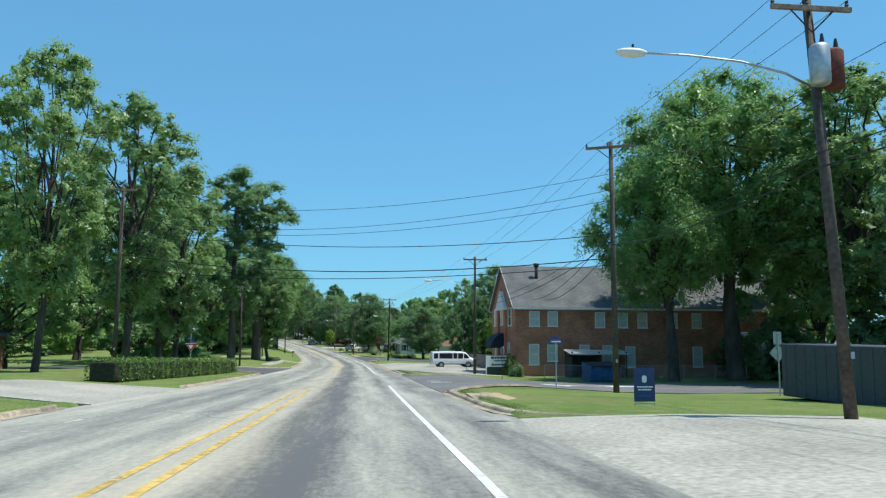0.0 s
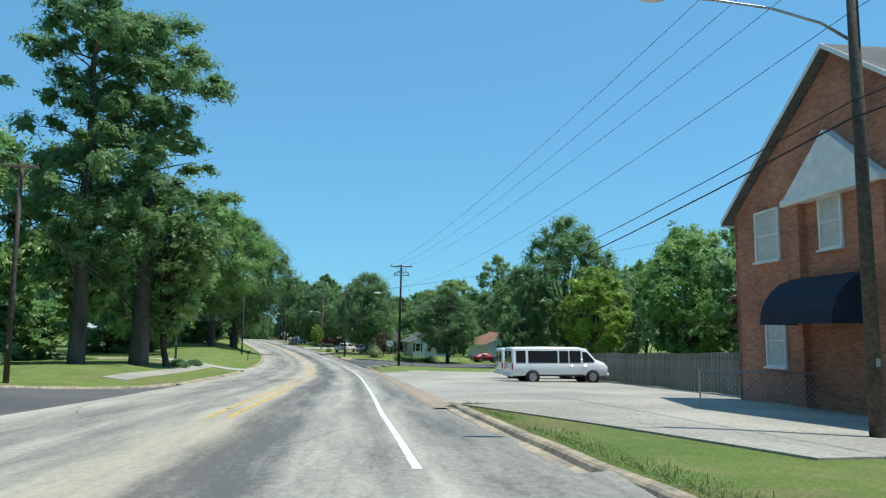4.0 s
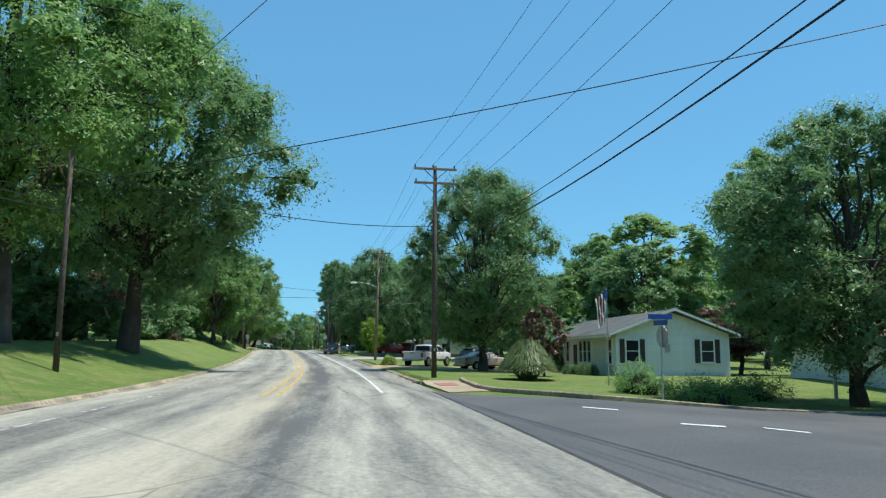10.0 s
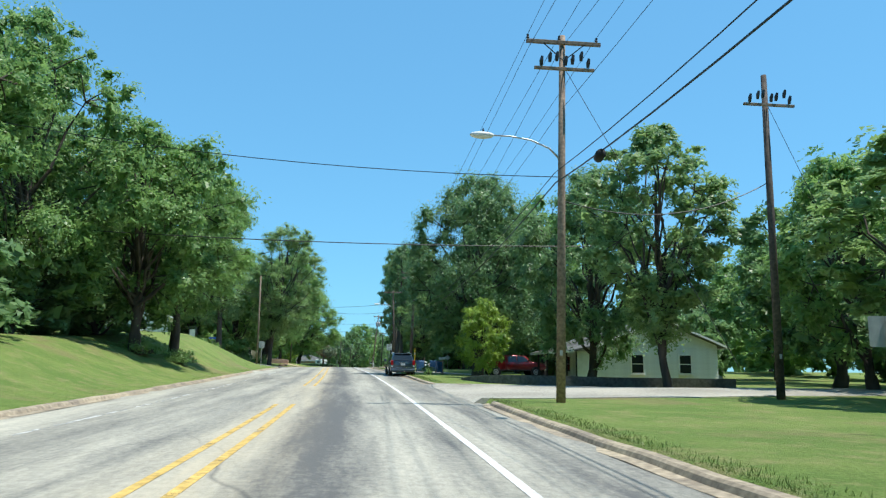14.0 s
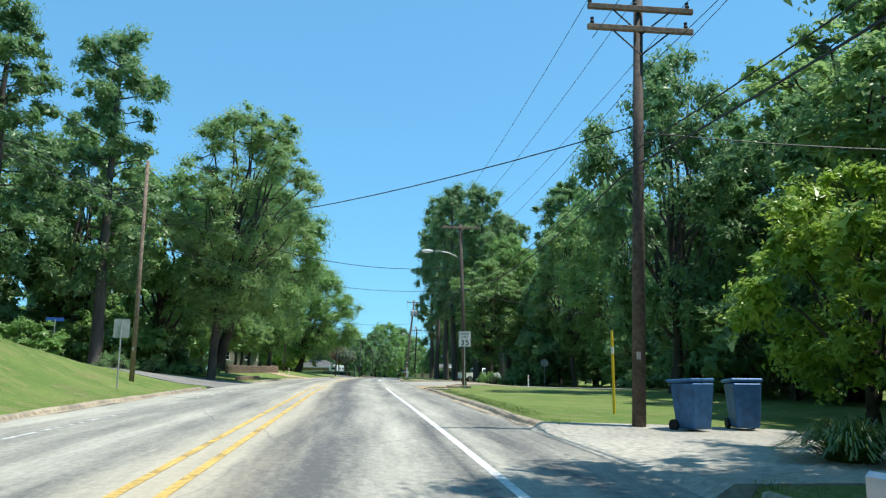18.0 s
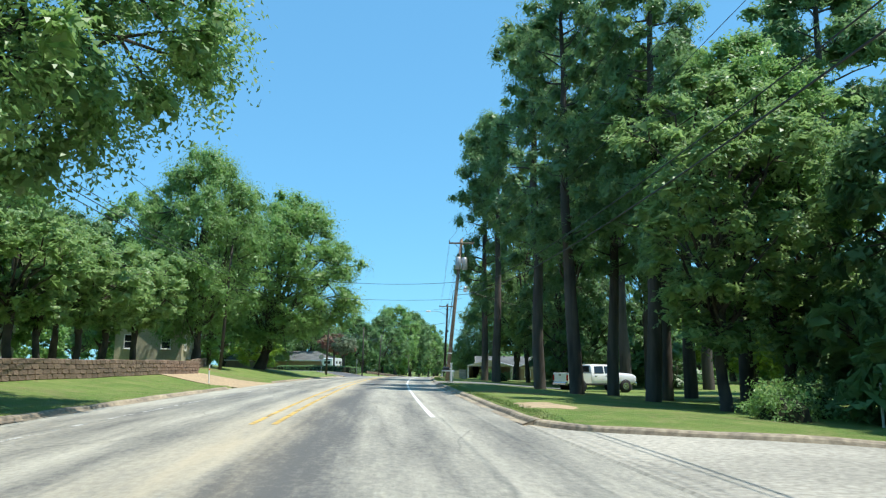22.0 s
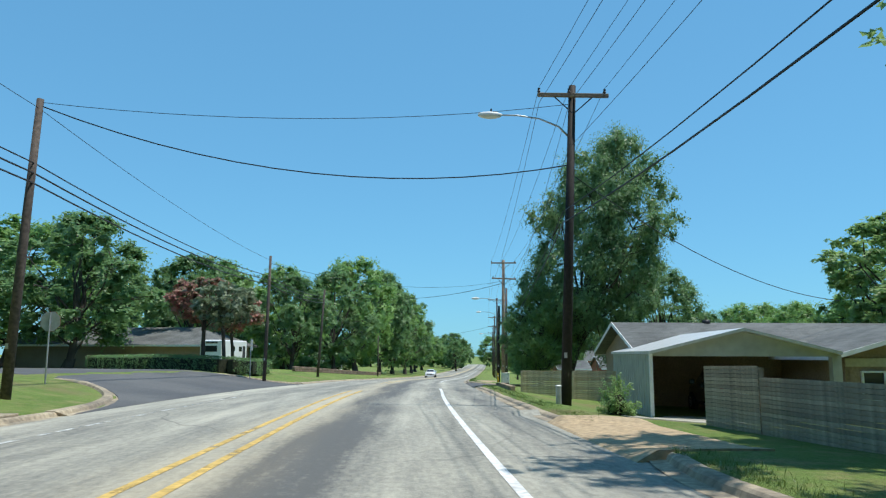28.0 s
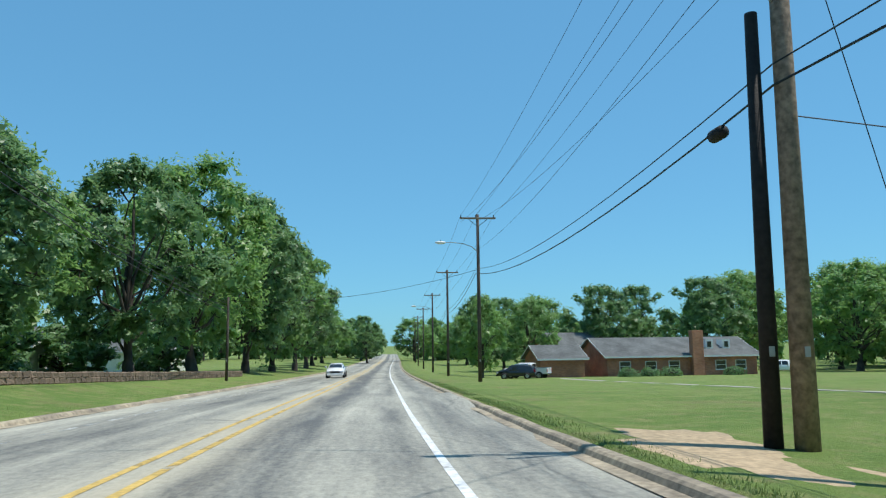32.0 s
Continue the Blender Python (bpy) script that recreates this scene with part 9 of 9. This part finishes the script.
def mailbox(s, off, turn, post_m, label, h=1.1, wide=True):
    root = thing("mailbox", stand(s, off, turn), label, "mailbox")
    bm = bmesh.new()
    box(bm, (0, 0, h / 2 - 0.1), (0.1, 0.1, h + 0.2), None, 0.008)
    part("post", bm, post_m, root)
    bm = bmesh.new()
    box(bm, (0, -0.05, h - 0.12), (0.08, 0.5, 0.08), None, 0.006)
    part("arm", bm, post_m, root)
    bm = bmesh.new()
    pts = [(-0.1, 0), (0.1, 0)] + [(0.1 * math.cos(a), 0.12 + 0.1 * math.sin(a)) for a in np.linspace(0, math.pi, 8)]
    fr = [bm.verts.new((x, -0.32, h + z)) for x, z in pts]
    bk = [bm.verts.new((x, 0.2, h + z)) for x, z in pts]
    bm.faces.new(fr)
    bm.faces.new(bk[::-1])
    for k in range(len(pts)):
        bm.faces.new((fr[k], bk[k], bk[(k + 1) % len(pts)], fr[(k + 1) % len(pts)]))
    bx = part("box", bm, M_BLACK if not wide else M_STEEL, root)
    bm = bmesh.new()
    box(bm, (0.11, -0.1, h + 0.18), (0.012, 0.03, 0.12))
    part("flag", bm, M_SIGNRED, bx)


mailbox(159.3, -10.2, 90, M_DKWALL, "black mailbox on a dark post on the bank", 1.05, False)
mailbox(260.6, 7.4, -90, M_PALE_POLE, "grey mailbox on a wooden post", 1.15)
root = thing("mailbox", stand(366.9, 4.35, -90), "mailbox hung on a white cross-shaped post", "mailbox")
bm = bmesh.new()
box(bm, (0, 0.35, 0.65), (0.11, 0.11, 1.7), None, 0.01)
part("post", bm, M_WHITE, root)
bm = bmesh.new()
box(bm, (0, 0.35, 1.52), (0.17, 0.17, 0.06), None, 0.015)
part("cap", bm, M_WHITE, root)
bm = bmesh.new()
box(bm, (0, 0.1, 0.95), (0.09, 1.0, 0.1), None, 0.01)
part("crossbar", bm, M_WHITE, root)
bm = bmesh.new()
box(bm, (0, -0.05, 1.13), (0.22, 0.55, 0.24), None, 0.06)
part("box", bm, M_DKGREY, root, "dark mailbox")
# green cable pedestal by the leaning pole
root = thing("cable_pedestal", stand(368.2, 4.8, 0), "pale green cable pedestal at the pole's foot", "utility box")
bm = bmesh.new()
tube(bm, [(0, 0, -0.1), (0, 0, 0.75), (0, 0, 0.82)], [0.15, 0.15, 0.1], 14)
part("body", bm, mat("pale_green_plastic", (0.26, 0.36, 0.28), 0.6, var=0.1), root, smooth=True)
bm = bmesh.new()
tube(bm, [(0, 0, 0.5), (0, 0, 0.54)], 0.155, 14)
part("band", bm, M_STEEL, root)
# pole bands
for z in (1.0, 2.2):
    root = thing("pole_band", stand(369.0, 4.45, 0), "white reflective band round the leaning pole", "marker")
    bm = bmesh.new()
    tube(bm, [(1.2 * z / 11.7, 0.3 * z / 11.7, z), (1.2 * (z + 0.1) / 11.7, 0.3 * z / 11.7, z + 0.1)], 0.19, 14)
    part("band", bm, M_SIGNWHITE, root)
# meter pipe beside the corner pole
root = thing("conduit_stub", stand(412.4, 4.8, 0), "grey electric conduit beside the dark pole", "utility box")
bm = bmesh.new()
tube(bm, [(0, 0, -0.1), (0, 0, 0.5)], 0.085, 10)
part("pipe", bm, M_STEEL, root)
bm = bmesh.new()
box(bm, (0, 0, 0.53), (0.17, 0.15, 0.06), None, 0.02)
part("cap", bm, M_SIGNGREY, root)
# signal cabinet at the one way street
M_CABINET = mat("pale_cabinet_paint", (0.6, 0.6, 0.56), 0.5, 0.1, var=0.1, bump=0.05)
root = thing("utility_cabinet", stand(454.6, 6.6, 8), "grey steel utility cabinet on a concrete pad", "utility box")
bm = bmesh.new()
box(bm, (0, 0, 0.02), (0.95, 0.8, 0.12), None, 0.01)
part("pad", bm, M_CONCRETE, root)
bm = bmesh.new()
box(bm, (0, 0, 0.57), (0.62, 0.5, 0.98), None, 0.012)
cab = part("body", bm, M_CABINET, root)
bm = bmesh.new()
box(bm, (0, 0, 1.07), (0.68, 0.56, 0.04), None, 0.01)
part("lid", bm, M_CABINET, root)
bm = bmesh.new()
box(bm, (-0.05, -0.256, 0.55), (0.46, 0.012, 0.86), None, 0.004)
door = part("door", bm, M_CABINET, root)
bm = bmesh.new()
box(bm, (0.14, -0.27, 0.6), (0.03, 0.02, 0.12))
part("latch", bm, M_DKMETAL, door)
for s, o, c, z in ((455.3, 6.0, M_YELLOW, 1.0), (441.6, 9.0, M_YELLOW, 1.2), (275.9, 6.7, M_YELLOW, 2.2), (329.7, 14.8, M_SIGNWHITE, 1.3), (354, -10.5, M_SIGNWHITE, 1.1), (312, 12.5, M_SIGNWHITE, 0.9)):
    root = thing("marker_post", stand(s, o, 0), "thin upright %s marker post in the grass" % {M_ORANGE: "orange", M_YELLOW: "yellow", M_SIGNWHITE: "white"}[c], "marker post")
    bm = bmesh.new()
    tube(bm, [(0, 0, -0.1), (0, 0, z * 0.9), (0, 0, z)], [0.04, 0.04, 0.025], 8)
    part("stake", bm, c, root)
    bm = bmesh.new()
    tube(bm, [(0, 0, z * 0.72), (0, 0, z * 0.8)], 0.043, 8)
    part("band", bm, M_SIGNWHITE if c is not M_SIGNWHITE else M_ORANGE, root)


def wheelie_bin(s, off, turn):
    root = thing("wheelie_bin", stand(s, off, turn), "blue wheeled rubbish bin beside the drive", "bin", "bins by the drive")
    bm = bmesh.new()
    q = box(bm, (0, 0, 0.52), (0.58, 0.66, 0.92), None, 0.03)
    for v_ in q:
        if v_.co.z < 0.4:
            v_.co.x *= 0.8
            v_.co.y *= 0.8
    part("body", bm, M_DUMP, root)
    bm = bmesh.new()
    box(bm, (0, 0, 1.02), (0.64, 0.74, 0.07), pose(0, 0, 0, -3, 0, 0), 0.02)
    part("lid", bm, M_DUMP, root)
    bm = bmesh.new()
    tube(bm, [(-0.25, 0.38, 0.98), (0.25, 0.38, 0.98)], 0.02, 6)
    part("handle", bm, M_TRIM, root)
    for x in (-0.26, 0.26):
        bm = bmesh.new()
        tube(bm, [(x - 0.03, 0.28, 0.12), (x + 0.03, 0.28, 0.12)], 0.12, 12)
        part("wheel", bm, M_BLACK, root)


wheelie_bin(271.3, 6.75, 20)
wheelie_bin(271.6, 8.0, -10)
wheelie_bin(266.2, 7.9, 5)

# flag on a pole by the white house
root = thing("flagpole", stand(178.6, 13.4, 0), "pole with a hanging red and white striped flag", "flag")
bm = bmesh.new()
tube(bm, [(0, 0, -0.2), (0, 0, 4.9)], [0.04, 0.025], 8)
part("pole", bm, M_STEEL, root)
for k in range(7):
    bm = bmesh.new()
    rows_ = []
    for j in range(6):
        z = 4.7 - 1.5 * j / 5
        fold = 0.05 * math.sin(j * 1.9 + k * 1.3)
        rows_.append([bm.verts.new((-0.06 - 0.075 * (k + q) * (1 - 0.05 * j), fold + 0.03 * (k % 2), z - 0.06 * k)) for q in (0, 1)])
    for a, b in zip(rows_, rows_[1:]):
        bm.faces.new((a[0], a[1], b[1], b[0]))
    st_ = part("stripe", bm, M_SIGNRED if k % 2 else M_SIGNWHITE, root)
bm = bmesh.new()
box(bm, (-0.12, -0.08, 4.55), (0.2, 0.02, 0.4))
part("canton", bm, M_SIGNBLUE, root, "dark blue flag corner")
# hanging house sign on a post
root = thing("hanging_sign", stand(171.5, 20.5, -10), "white post with a small pink-roofed box", "mailbox")
bm = bmesh.new()
box(bm, (0, 0, 0.9), (0.12, 0.12, 1.9), None, 0.01)
part("post", bm, M_WHITE, root)
bm = bmesh.new()
box(bm, (0, 0, 2.05), (0.7, 0.4, 0.34), None, 0.1)
part("box", bm, mat("faded_red_paint", (0.4, 0.16, 0.14), 0.7, var=0.15), root)


def stone_wall(pts, h, label, n):
    """A low dry wall: every stone is an object."""
    root = thing("stone_wall", stand(*pts[0]), label, "wall")
    inv = root.matrix_world.inverted()
    rg = random.Random(n)
    shapes = []
    for k in range(5):
        bm = bmesh.new()
        q = box(bm, (0, 0, 0), (1, 1, 1), None, 0.12)
        for v_ in bm.verts:
            v_.co += Vector((rg.uniform(-0.06, 0.06), rg.uniform(-0.06, 0.06), rg.uniform(-0.06, 0.06)))
        me = bpy.data.meshes.new("stone")
        bm.to_mesh(me)
        bm.free()
        me.materials.append(M_STONE)
        shapes.append(me)
    for (s0, o0), (s1, o1) in zip(pts, pts[1:]):
        ln = math.hypot(s1 - s0, o1 - o0)
        rows_ = max(1, round(h / 0.24))
        for r_ in range(rows_):
            x = 0.0
            while x < ln:
                w = rg.uniform(0.35, 0.75)
                u = min(1, (x + w / 2) / ln)
                s, o = s0 + (s1 - s0) * u, o0 + (o1 - o0) * u
                p = inv @ on(s, o, h / rows_ * (r_ + 0.45))
                ob = new("stone", shapes[rg.randrange(5)])
                ob.parent = root
                ang = heading(s) - heading(pts[0][0]) + math.degrees(math.atan2(s1 - s0, o1 - o0))
                ob.matrix_local = pose(p.x, p.y, p.z, 0, 0, ang) @ Matrix.Diagonal((w * 1.0, 0.32, h / rows_ * 1.02, 1))
                x += w
    return root


stone_wall([(334, -14.0), (352.5, -13.6), (360.6, -13.1)], 0.85, "low brown stone wall along the lawn", 3)
stone_wall([(364, -14.6), (371, -15.5)], 0.7, "low brown stone wall beside the drive", 5)
stone_wall([(318, -9.9), (325.5, -9.5)], 0.3, "row of rough stones along the kerb", 7)
stone_wall([(466, -14.5), (500, -13.5), (520, -13.0)], 0.5, "low brown stone wall before the gardens", 9)
# storm drain inlets at the kerb: a concrete lid over a block coloured black for shade
for s, side in ((26, 1), (209.5, -1), (296, 1), (406.5, -1)):
    e = (RIGHT_EDGE if side > 0 else LEFT_EDGE) + float(drift(s))
    far = 0.5
    root = thing("storm_drain", stand(s, e + side * far, 0), "concrete storm drain lid over a black block for the kerb opening", "drain", "drains at the kerb")
    d = float(ground(s, e - side * 0.2) - ground(s, e + side * far))
    bm = bmesh.new()
    box(bm, (0.06 * side, 0, d + 0.135), (0.8, 2.2, 0.06), None, 0.015)
    part("lid", bm, M_KERB, root)
    bm = bmesh.new()
    box(bm, (-side * 0.18, 0, d + 0.05), (0.24, 1.9, 0.10))
    part("throat", bm, M_BLACK, root, "black block standing for the opening's darkness")


M_BLOCK = mat("weathered_block", (0.33, 0.25, 0.17), 0.9, var=0.25, bump=0.4, random_amount=0.2)


def block_wall(pts, h, label):
    """A low concrete wall: blocks in a row under a flat cap."""
    root = thing("low_wall", stand(*pts[0]), label, "wall")
    inv = root.matrix_world.inverted()
    for nm, z0, z1, wide, material in (("block", -0.1, h - 0.07, 0.2, M_BLOCK), ("cap", h - 0.066, h, 0.24, M_BLOCK)):
        for (s0, o0), (s1, o1) in zip(pts, pts[1:]):
            n = max(1, round(math.hypot(s1 - s0, o1 - o0) / (0.8 if nm == "block" else 1.6)))
            for k in range(n):
                a, b = (k + 0.004) / n, (k + 0.996) / n
                p, q = (inv @ on(s0 + (s1 - s0) * u, o0 + (o1 - o0) * u) for u in (a, b))
                side = Vector(((q - p).y, -(q - p).x, 0)).normalized() * wide / 2
                bm = bmesh.new()
                lo = [bm.verts.new(v_ + Vector((0, 0, z0))) for v_ in (p - side, p + side, q + side, q - side)]
                hi = [bm.verts.new(v_.co + Vector((0, 0, z1 - z0))) for v_ in lo]
                bm.faces.new(lo[::-1])
                bm.faces.new(hi)
                for e in range(4):
                    bm.faces.new((lo[e], lo[(e + 1) % 4], hi[(e + 1) % 4], hi[e]))
                bmesh.ops.bevel(bm, geom=list(bm.edges), offset=0.012, segments=1, affect="EDGES")
                part(nm, bm, material, root)
    return root


block_wall([(423.4, 4.75), (429, 4.85), (435.4, 4.95), (436.4, 5.6)], 0.2, "low weathered block wall with a concrete cap along the street corner")


# ragged grass that leans over the kerbs and stands along the walls
def grass_fringe(name, rows, per_metre, reach, material, seed, label):
    rg = np.random.default_rng(seed)
    base, size = [], []
    for s0, s1, off, side in rows:
        n = int((s1 - s0) * per_metre)
        s_ = rg.uniform(s0, s1, n)
        s_ = s_[np.sin(s_ * 1.3) + np.sin(s_ * 0.37 + off) + rg.normal(size=n) * 0.7 > -0.9]
        o_ = off + drift(s_) + side * (0.33 + rg.uniform(0, 1, len(s_)) ** 2 * reach)
        x, y, z, dx, dy = axis(s_)
        base.append(np.stack([x + dy * o_, y - dx * o_, z + ground(s_, o_) - 0.01], 1))
        size.append(rg.uniform(0.025, 0.065, len(s_)))
    p, h = np.concatenate(base), np.concatenate(size)[:, None]
    a = rg.uniform(0, 2 * math.pi, len(p))
    d = np.stack([np.cos(a), np.sin(a), np.zeros(len(p))], 1)
    tip = p + np.array((0, 0, 1.0)) * h + rg.normal(size=p.shape) * h * 0.45
    v = np.stack([p - d * h * 0.16, p + d * h * 0.16, tip], 1).reshape(-1, 3)
    ob = new(name, mesh_of(name, v, np.arange(len(v)).reshape(-1, 3), material))
    return tagged(ob, label, "grass", kind="stuff")


M_BLADE = leaf_mat("grass_blades", (0.24, 0.30, 0.085), (0.12, 0.2, 0.05), 0.35)
grass_fringe("kerb_grass", [(18, 31, RIGHT_EDGE, 1), (62, 79, RIGHT_EDGE, 1), (131, 138, RIGHT_EDGE, 1), (180, 198, RIGHT_EDGE, 1), (206, 226, RIGHT_EDGE, 1), (238.5, 265, RIGHT_EDGE, 1), (272, 299, RIGHT_EDGE, 1), (326, 363, RIGHT_EDGE, 1), (368, 401, RIGHT_EDGE, 1), (406, 434, RIGHT_EDGE, 1), (448, 500, RIGHT_EDGE, 1)], 210, 0.6, M_BLADE, 3, "tufts of uncut grass along the kerb")
grass_fringe("verge_grass", [(-10, 24, LEFT_EDGE, -1), (36, 66, LEFT_EDGE, -1), (97, 127, LEFT_EDGE, -1), (132, 300, LEFT_EDGE, -1), (316, 352, LEFT_EDGE, -1), (364, 408, LEFT_EDGE, -1), (444, 500, LEFT_EDGE, -1)], 60, 1.6, M_BLADE, 4, "tufts of uncut grass on the verge")


# sleeves on the guy wires and a bare post at the street corner
for s, off, lean, tall in ((145.3, 12.9, -0.75, 2.45), (146.4, 15.9, -0.8, 2.7)):
    root = thing("guy_wire_guard", stand(s, off, 0), "pale leaning sleeve on a guy wire at the street corner", "guy guard")
    bm = bmesh.new()
    tube(bm, [(-lean * 0.04, 0, -0.1), (lean * 0.5, 0, tall * 0.5), (lean, 0, tall)], 0.035, 8)
    part("sleeve", bm, M_SIGNGREY, root)
    bm = bmesh.new()
    tube(bm, [(-lean * 0.04, 0, -0.15), (0, 0, 0.06)], 0.05, 8)
    part("anchor", bm, M_DKMETAL, root)
root = thing("bare_post", stand(144.6, 9.4, 0), "slim rusty steel post standing in the grass", "post")
bm = bmesh.new()
tube(bm, [(0, 0, -0.2), (0.01, 0, 1.1), (0.03, 0, 2.25)], 0.035, 8)
part("stake", bm, M_RUST, root)
bm = bmesh.new()
tube(bm, [(0.03, 0, 2.25), (0.03, 0, 2.29)], 0.04, 8)
part("cap", bm, M_DKMETAL, root)
